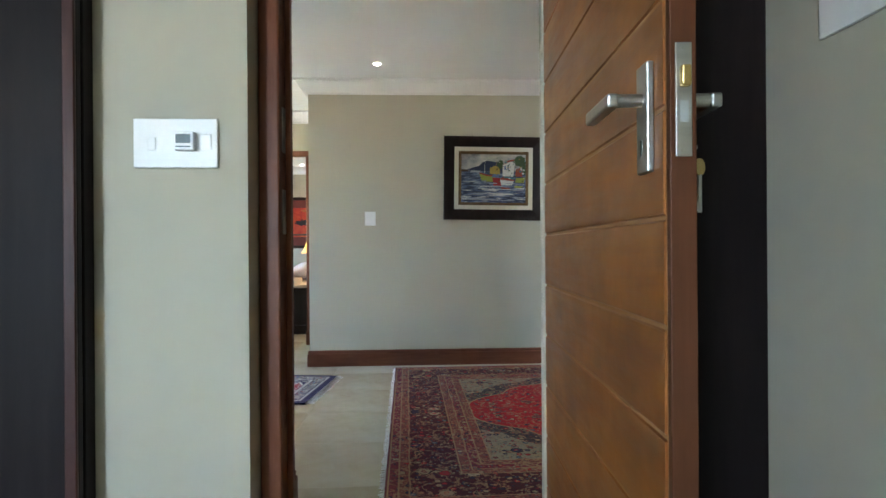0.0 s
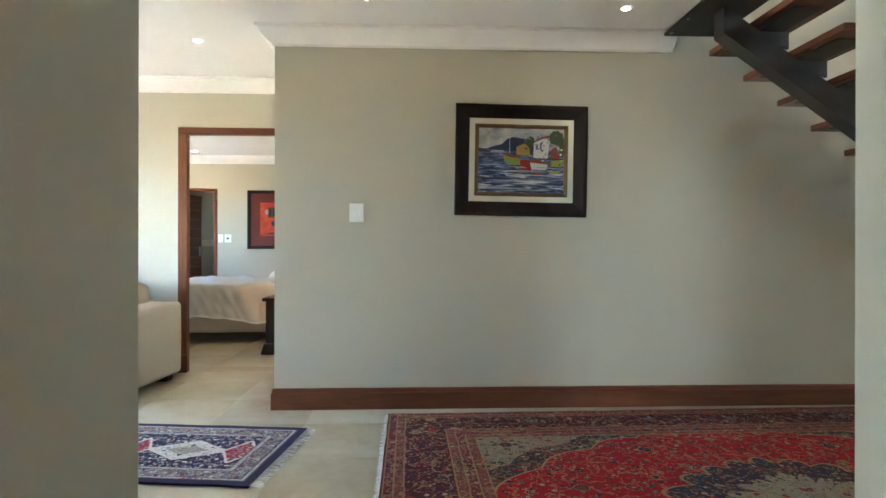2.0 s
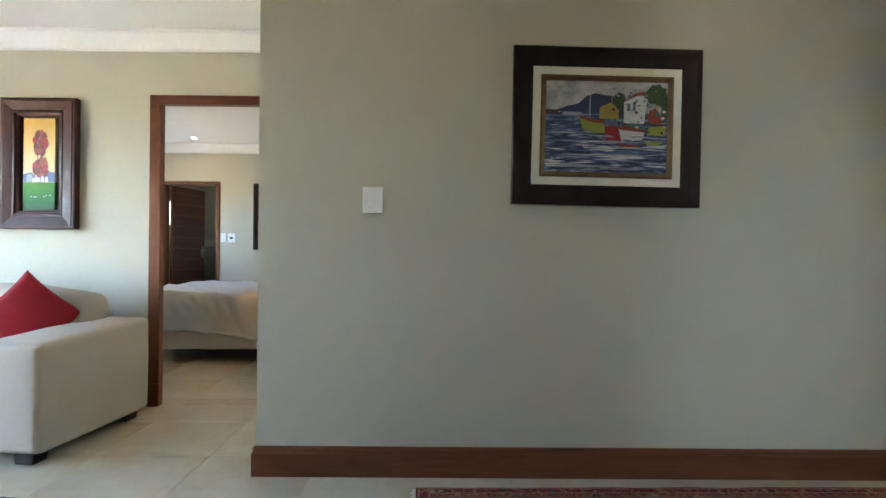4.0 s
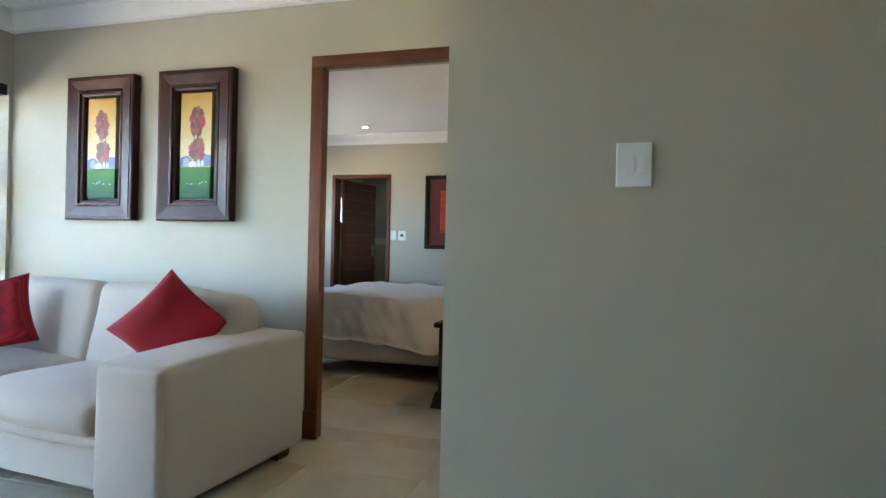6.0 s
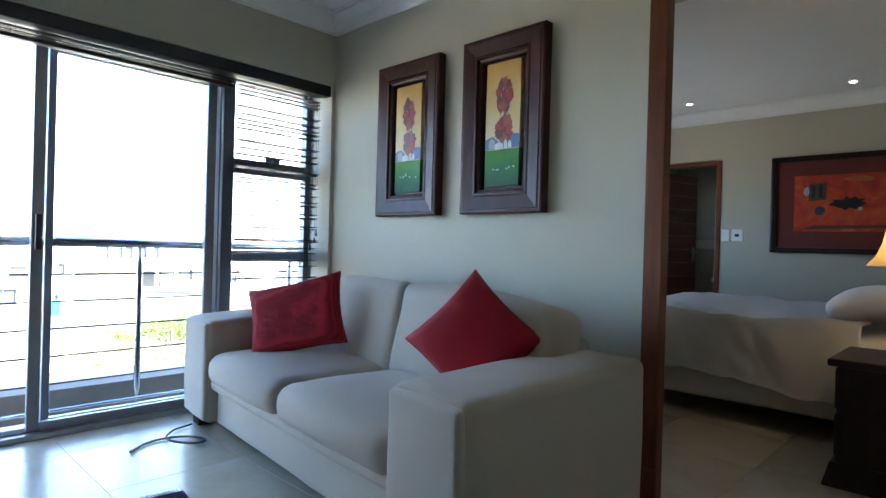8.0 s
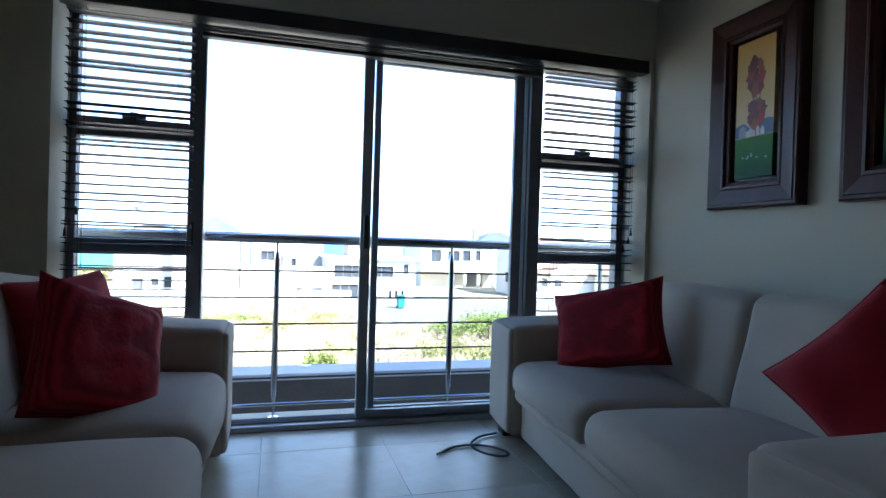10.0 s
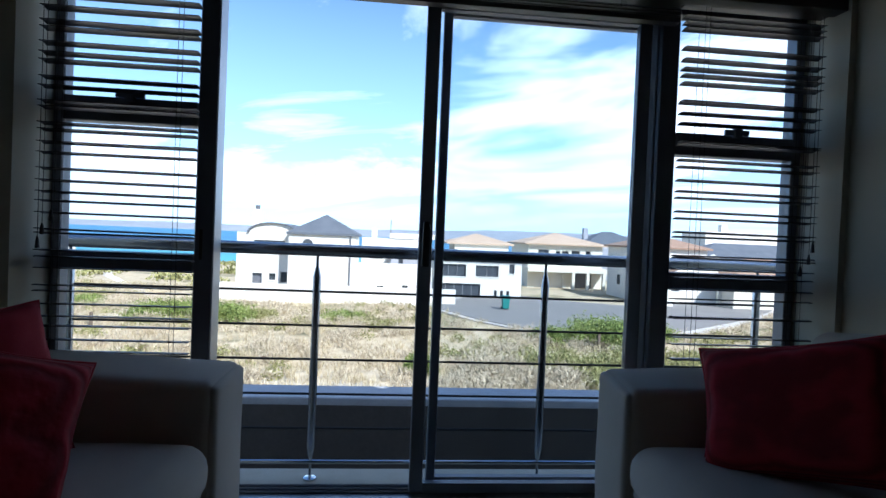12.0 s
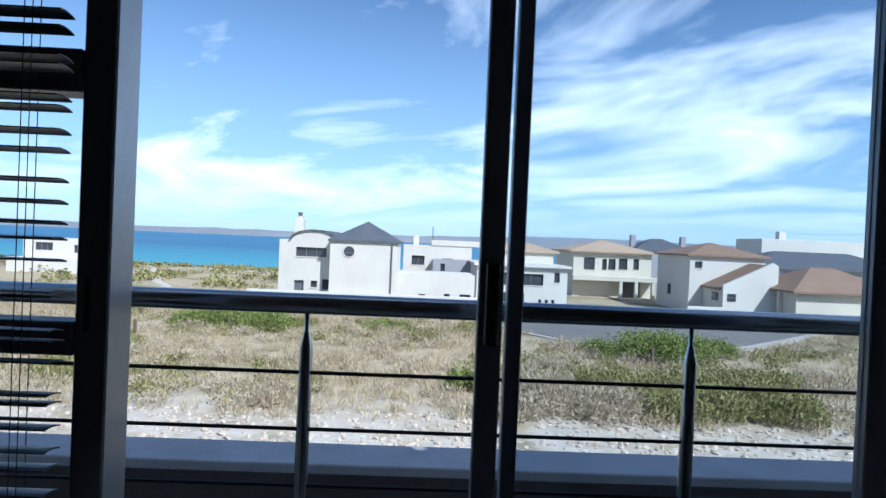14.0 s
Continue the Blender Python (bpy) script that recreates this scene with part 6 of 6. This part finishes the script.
h5 = thing("house", pose(0, 0, 0), "white house with brown tiled hipped roofs", "house")
front_wall(h5, "render_white", -60, 30.6, 38.2, GZ, 1.05, [(31.1, 31.85, -0.22, 0.46)], 8)
hip_roof(h5, "roof_brown", -68, -60, 30.6, 38.2, 1.15, 2.45, 0.4)
part("window", boxed(-65.0, -64.2, 30.56, 30.62, -3.2, -2.1), M["dark_glass"], h5)
part("wing", boxed(-61.6, -56.2, 32.0, 36.8, GZ, -1.95), M["render_white"], h5, "low white wing")
part("window", boxed(-58.1, -56.9, 31.96, 32.01, -3.1, -2.35), M["dark_glass"], h5)
bm = bmesh.new()
pr = [(31.75, -1.86), (36.5, 0.46), (36.5, 0.26), (31.75, -2.06)]
a = [bm.verts.new((-56.2, y, z)) for y, z in pr]
b = [bm.verts.new((-62.2, y, z)) for y, z in pr]
bm.faces.new(a), bm.faces.new(b[::-1])
for i in range(4):
    bm.faces.new((a[i], a[(i + 1) % 4], b[(i + 1) % 4], b[i]))
part("roof", bm, M["roof_brown"], h5, "brown tiled lean-to roof")
bm = bmesh.new()
pr = [(31.9, GZ), (37.0, GZ), (37.0, 0.35), (36.5, 0.64), (31.9, -1.6)]
a = [bm.verts.new((-55.85, y, z)) for y, z in pr]
b = [bm.verts.new((-56.19, y, z)) for y, z in pr]
bm.faces.new(a), bm.faces.new(b[::-1])
for i in range(len(pr)):
    bm.faces.new((a[i], a[(i + 1) % len(pr)], b[(i + 1) % len(pr)], b[i]))
part("gable_wall", bm, M["render_white"], h5, "white raking gable wall")
part("window", boxed(-55.86, -55.82, 32.3, 33.1, -3.07, -2.35), M["dark_glass"], h5)
part("window_bar", boxed(-55.83, -55.79, 32.3, 33.1, -2.74, -2.68), M["house_frame"], h5)
part("garden_wall", boxed(-53.6, -53.3, 27.5, 31.2, GZ, -3.4, 0.02), M["render_white"], h5, "low white garden wall")

h6 = thing("house", pose(0, 0, 0), "low cream house with a broad brown roof", "house")
front_wall(h6, "render_cream", -53, 36.9, 46, GZ, -1.8, [(44.0, 45.0, -3.6, -2.5)], 7)
for x in (-58.6, -57.0, -55.2):
    part("pier", boxed(x, x + 0.3, 36.55, 36.85, GZ, -1.85, 0.02), M["render_cream"], h6)
hip_roof(h6, "roof_brown", -60, -53, 36.9, 46, -1.65, 0.4, 0.7)
h7 = thing("house", pose(0, 0, 0), "long dark-roofed house with a white gable", "house")
part("wall", boxed(-82, -72, 44, 64, GZ, -0.1), M["render_grey"], h7)
hip_roof(h7, "roof_grey", -82, -72, 44, 64, -0.05, 2.0, 0.5)
part("upper_block", boxed(-92, -85, 52.3, 69, GZ, 3.8, 0.03), M["render_white"], h7, "tall white rear block")
part("chimney", boxed(-88, -87, 56.0, 57.0, 3.8, 5.0, 0.03), M["render_white"], h7)
h8 = thing("house", pose(0, 0, 0), "distant grey gabled house with chimneys", "house")
front_wall(h8, "render_grey", -95, 37.6, 47.5, GZ, 1.3, [(38.6, 39.4, -0.9, 0.2), (41.5, 42.3, -0.5, 0.6)], 8)
hip_roof(h8, "roof_grey", -103, -95, 37.6, 47.5, 1.3, 3.4, 0.3)
for y in (38.6, 47.0):
    part("chimney", boxed(-99.4, -98.6, y - 0.4, y + 0.4, 1.3, 3.9, 0.03), M["render_grey"], h8)
h9 = thing("house", pose(0, 0, 0), "white flat-roofed house near the beach", "house")
front_wall(h9, "render_white", -80, -48, -38.6, GZ - 0.4, -0.45, [(-46.5, -44.2, -2.0, -1.0), (-41.5, -40.2, -2.2, -1.2), (-47.2, -46, -4.2, -3.2), (-44, -43, -4.3, -3.3)], 8)
part("terrace", boxed(-80, -77, -48, -38.6, GZ - 0.4, -2.9, 0.03), M["render_white"], h9, "white lower terrace")

bn = thing("refuse_bin", pose(-47.2, 14.2, -4.30), "teal wheeled refuse bin at the roadside", "bin")
bm = boxed(-0.3, 0.3, -0.3, 0.3, 0.08, 1.0, 0.03)
for v in bm.verts:
    if v.co.z < 0.3:
        v.co.x *= 0.8
        v.co.y *= 0.8
part("body", bm, flat("teal_plastic", (0.02, 0.16, 0.14)), bn)
part("lid", boxed(-0.34, 0.34, -0.33, 0.33, 1.0, 1.09, 0.03), flat("teal_lid", (0.02, 0.13, 0.12)), bn)
for y in (-0.26, 0.26):
    part("wheel", rodded((-0.3, y - 0.05, 0.1), (-0.3, y + 0.05, 0.1), 0.1), M["black_metal"], bn)

# ---- scrub ----
rng = np.random.default_rng(12)


def cards(name, mat, label, clumps, leaf, upright, category="", kind="stuff", parent=None):
    """Many small two-triangle leaves round clump centres (x, y, z, radius, height, count)."""
    V, Fc = [], []
    for cx, cy, cz, rad, hgt, cnt in clumps:
        cnt = int(cnt)
        u = rng.normal(size=(cnt, 3))
        u /= np.linalg.norm(u, axis=1)[:, None]
        rr = rng.uniform(0.35, 1.0, cnt) ** 0.6
        lump = 1 + 0.35 * np.sin(3 * np.arctan2(u[:, 1], u[:, 0]) + cx * 3) * np.cos(2.3 * u[:, 2] + cy)
        p = np.stack([cx + u[:, 0] * rad * rr * lump, cy + u[:, 1] * rad * rr * lump, cz + np.abs(u[:, 2]) * hgt * rr * lump], 1)
        d = rng.normal(size=(cnt, 3)) * (1 - upright) + np.stack([u[:, 0] * 0.5, u[:, 1] * 0.5, np.full(cnt, 1.0)], 1) * upright
        d /= np.linalg.norm(d, axis=1)[:, None]
        s = np.cross(d, rng.normal(size=(cnt, 3)))
        s /= np.linalg.norm(s, axis=1)[:, None]
        L = (leaf[1] * rng.uniform(0.6, 1.4, cnt))[:, None]
        w = (leaf[0] * rng.uniform(0.6, 1.3, cnt))[:, None]
        b0 = len(V) * 0 + sum(len(q) for q in V)
        quad = np.stack([p, p + d * L * 0.5 + s * w, p + d * L, p + d * L * 0.5 - s * w], 1).reshape(-1, 3)
        V.append(quad)
        Fc.append(np.arange(cnt * 4).reshape(cnt, 4) + b0)
    me = bpy.data.meshes.new(name)
    me.from_pydata(np.concatenate(V).tolist(), [], np.concatenate(Fc).tolist())
    me.materials.append(M[mat])
    ob = new(name, me)
    if parent:
        ob.parent = parent
        return ob
    return tagged(ob, label, category, kind=kind)


def on_road(x, y):
    inside, j = False, len(ROAD) - 1
    for i in range(len(ROAD)):
        (xi, yi), (xj, yj) = ROAD[i], ROAD[j]
        if (yi > y) != (yj > y) and x < (xj - xi) * (y - yi) / (yj - yi) + xi:
            inside = not inside
        j = i
    return inside


def scatter(n, x0, x1, y0, y1, f, keep=lambda x, y: True):
    out = []
    while len(out) < n:
        x, y = rng.uniform(x0, x1), rng.uniform(y0, y1)
        if abs(y - 4.7) > 0.9 * (abs(x) + 6) or on_road(x, y) or on_road(x - 1, y) or on_road(x + 1, y) or (x < -48.5 and y > -13) or not keep(x, y):
            n -= 0.15
            continue
        out.append((x, y, ground_z(x, y) - 0.03, *f()))
    return out


def patchy(s, lo):
    return lambda x, y: noise.noise(Vector((x * 0.14, y * 0.14, s))) > lo


cards("dry_grass", "straw", "tufts of straw-coloured dry grass", scatter(3000, -62, -20.5, -45, 55, lambda: (rng.uniform(0.15, 0.4), rng.uniform(0.12, 0.3), 26), patchy(1, -0.35)), (0.012, 0.3), 0.85)
cards("dry_scrub", "dry_twig", "grey-brown twiggy dry scrub", scatter(1100, -48, -21, -34, 44, lambda: (rng.uniform(0.3, 0.75), rng.uniform(0.3, 0.65), 150), patchy(4, -0.25)), (0.014, 0.24), 0.55)
cards("olive_scrub", "leaf_olive", "low olive-green coastal scrub", scatter(430, -60, -22, -45, 50, lambda: (rng.uniform(0.3, 0.9), rng.uniform(0.25, 0.6), 190), patchy(8, -0.08)), (0.035, 0.12), 0.3)
cards("shore_scrub", "leaf_olive", "olive scrub behind the beach", [(x, y, ground_z(x, y), rng.uniform(0.8, 2.2), rng.uniform(0.4, 0.9), 60) for x, y in zip(rng.uniform(-138, -62, 260), rng.uniform(-100, -14, 260))], (0.16, 0.4), 0.3)


def shrub(x, y, r, h, mat, label):
    n = max(2500, min(12000, 2100 * r * h))
    leaf = {"leaf_green": (0.035, 0.12), "leaf_olive": (0.022, 0.19), "dry_twig": (0.013, 0.26)}[mat]
    t = thing("shrub", pose(x, y, ground_z(x, y)), label, "shrub", "green coastal shrubs")
    bm = bmesh.new()
    clumps = []
    for i in range(11):
        a, q = rng.uniform(0, 6.28), rng.uniform(0.2, 0.85)
        px, py, pz = math.cos(a) * r * q, math.sin(a) * r * q, h * rng.uniform(0.25, 0.75) * (1.1 - q * 0.5)
        rod(bm, (rng.uniform(-0.1, 0.1), rng.uniform(-0.1, 0.1), -0.1), (px * 0.9, py * 0.9, pz), 0.045, 0.012, 6)
        clumps.append((px, py, pz * 0.35, r * rng.uniform(0.28, 0.5), h * rng.uniform(0.35, 0.62), n / 11))
    part("trunk", bm, M["bark"], t)
    cards("crown", mat, "", clumps, leaf, 0.2 if mat == "leaf_green" else 0.5, parent=t)
    return t


for x, y, r, h, mat, lb in ((-33.8, 17.2, 2.7, 2.3, "leaf_green", "dense bright green shrub by the road"), (-35.6, 20.2, 1.8, 1.3, "leaf_green", "green shrub beside the asphalt"), (-34.4, 14.6, 1.7, 1.3, "leaf_green", "rounded green shrub by the road"),
                            (-24.0, 15.6, 2.7, 1.7, "leaf_olive", "broad olive shrub on sandy ground"), (-25.0, 12.4, 2.3, 1.5, "leaf_olive", "loose olive shrub on sandy ground"), (-22.8, 9.0, 2.2, 1.45, "dry_twig", "bare grey twiggy shrub"),
                            (-27.5, 9.0, 1.5, 0.8, "leaf_olive", "low olive shrub among grass"), (-25.2, 6.1, 0.8, 1.25, "leaf_green", "small yellow-green upright shrub"), (-40.0, -8.4, 2.6, 1.7, "leaf_green", "spreading bright green shrub"),
                            (-38.8, -4.9, 2.3, 1.6, "leaf_green", "low bright green shrub"), (-40.5, -3.5, 1.3, 0.8, "leaf_olive", "olive shrub near the white house"), (-22.8, -0.3, 1.2, 0.75, "dry_twig", "bare grey twiggy shrub on sand"),
                            (-39.0, 4.6, 1.8, 0.6, "leaf_olive", "flat olive shrub near the garden wall"), (-41.8, 7.6, 1.4, 0.55, "leaf_olive", "flat olive shrub near the road"), (-26.0, -9.0, 1.7, 0.8, "leaf_olive", "olive shrub on sandy ground"),
                            (-28.0, 19.5, 1.8, 0.9, "leaf_olive", "olive shrub among dry grass"), (-22.6, 13.4, 1.9, 1.5, "leaf_olive", "dense olive shrub at the edge of the stones"), (-22.2, 16.9, 1.5, 1.2, "leaf_olive", "rounded olive shrub at the edge of the stones"), (-21.8, 10.9, 1.5, 1.2, "dry_twig", "bare branching grey shrub"), (-21.2, 7.4, 1.1, 0.8, "dry_twig", "small bare grey shrub"), (-41.0, 1.8, 1.7, 0.75, "leaf_green", "low green shrub by the garden wall"), (-44.5, -16, 2.0, 0.9, "leaf_green", "green shrub far along the dune")):
    shrub(x, y, r, h, mat, lb)

# sandy footpath to the shore
line = [(-30, -19), (-34, -15.8), (-37.8, -13.4), (-40.2, -12.0), (-45.1, -11.7), (-48.5, -12.6), (-56, -17), (-70, -26), (-95, -38)]
bm = bmesh.new()
prev = None
for i in range(len(line) * 6 - 5):
    q, f = divmod(i, 6)
    p0, p1 = line[q], line[min(q + 1, len(line) - 1)]
    x, y = p0[0] + (p1[0] - p0[0]) * f / 6, p0[1] + (p1[1] - p0[1]) * f / 6
    hw = 0.75 + 0.4 * noise.noise(Vector((x * 0.4, y * 0.4, 6)))
    row = [bm.verts.new((x + a * hw * 0.4, y + a * hw, ground_z(x, y) + 0.13 - 0.1 * abs(a))) for a in (-1, -0.5, 0, 0.5, 1)]
    if prev:
        for j in range(4):
            bm.faces.new((prev[j], row[j], row[j + 1], prev[j + 1]))
    prev = row
structure("footpath", bm, tone("pale_sand", (0.50, 0.44, 0.35), (0.64, 0.58, 0.49), 1.5, 0.95, 20), "pale sandy footpath through the scrub", True)

# pale stones on the bare ground by the house
V, Fc = [], []
ico = bmesh.new()
bmesh.ops.create_icosphere(ico, subdivisions=1, radius=1.0)
iv = np.array([v.co[:] for v in ico.verts])
ifc = np.array([[v.index for v in f.verts] for f in ico.faces])
ico.free()
for q in range(5200):
    x = -8 - 13.5 * rng.uniform(0, 1) ** 0.8
    y = rng.uniform(-14, 24)
    s = rng.uniform(0.025, 0.10) * (1.4 if rng.uniform() > 0.93 else 1.0)
    pts = iv * (1 + 0.28 * rng.normal(size=(len(iv), 1))) * np.array([1, rng.uniform(0.7, 1.3), rng.uniform(0.45, 0.8)]) * s + np.array([x, y, ground_z(x, y) + s * 0.2])
    Fc.append(ifc + len(V) * len(iv))
    V.append(pts)
me = bpy.data.meshes.new("stones")
me.from_pydata(np.concatenate(V).tolist(), [], np.concatenate(Fc).tolist())
me.materials.append(M["stone"])
tagged(new("stones", me), "pale scattered stones on bare sand", kind="stuff")
for x, y in ((-34.0, -10.5), (-31.5, 15.9)):
    p_ = tagged(obj("marker_post", boxed(-0.07, 0.07, -0.07, 0.07, -0.2, 1.0, 0.02), M["bark"]), "short weathered wooden marker post in scrub", "post")
    p_.location = (x, y, ground_z(x, y))
# ---- floor tiles ----
fl = bpy.data.objects["floor"]
TILE = 0.60
tile_mesh = {}


def tile_at(x0, x1, y0, y1):
    key = (round(x1 - x0, 3), round(y1 - y0, 3))
    if key not in tile_mesh:
        bm = boxed(-key[0] / 2, key[0] / 2, -key[1] / 2, key[1] / 2, -0.008, 0.0, 0.0012, 1)
        me = bpy.data.meshes.new("tile")
        bm.to_mesh(me)
        bm.free()
        me.materials.append(M["tile"])
        tile_mesh[key] = me
    t = new("tile", tile_mesh[key])
    t.parent = fl
    t.location = ((x0 + x1) / 2, (y0 + y1) / 2, 0)


G = 0.001
for xa, xb, ya, yb in ((-4.81, 6.0, 1.70, 6.46), (-3.45, 0.87, -5.0, 1.70), (-4.66, -1.12, 6.46, 12.9)):
    i0, i1 = math.floor((xa + 4.36) / TILE), math.ceil((xb + 4.36) / TILE)
    j0, j1 = math.floor((ya - 0.08) / TILE), math.ceil((yb - 0.08) / TILE)
    for i in range(i0, i1):
        for j in range(j0, j1):
            x0, x1 = max(xa, -4.36 + i * TILE), min(xb, -4.36 + (i + 1) * TILE)
            y0, y1 = max(ya, 0.08 + j * TILE), min(yb, 0.08 + (j + 1) * TILE)
            if x1 - x0 > 0.02 and y1 - y0 > 0.02:
                tile_at(x0 + G, x1 - G, y0 + G, y1 - G)
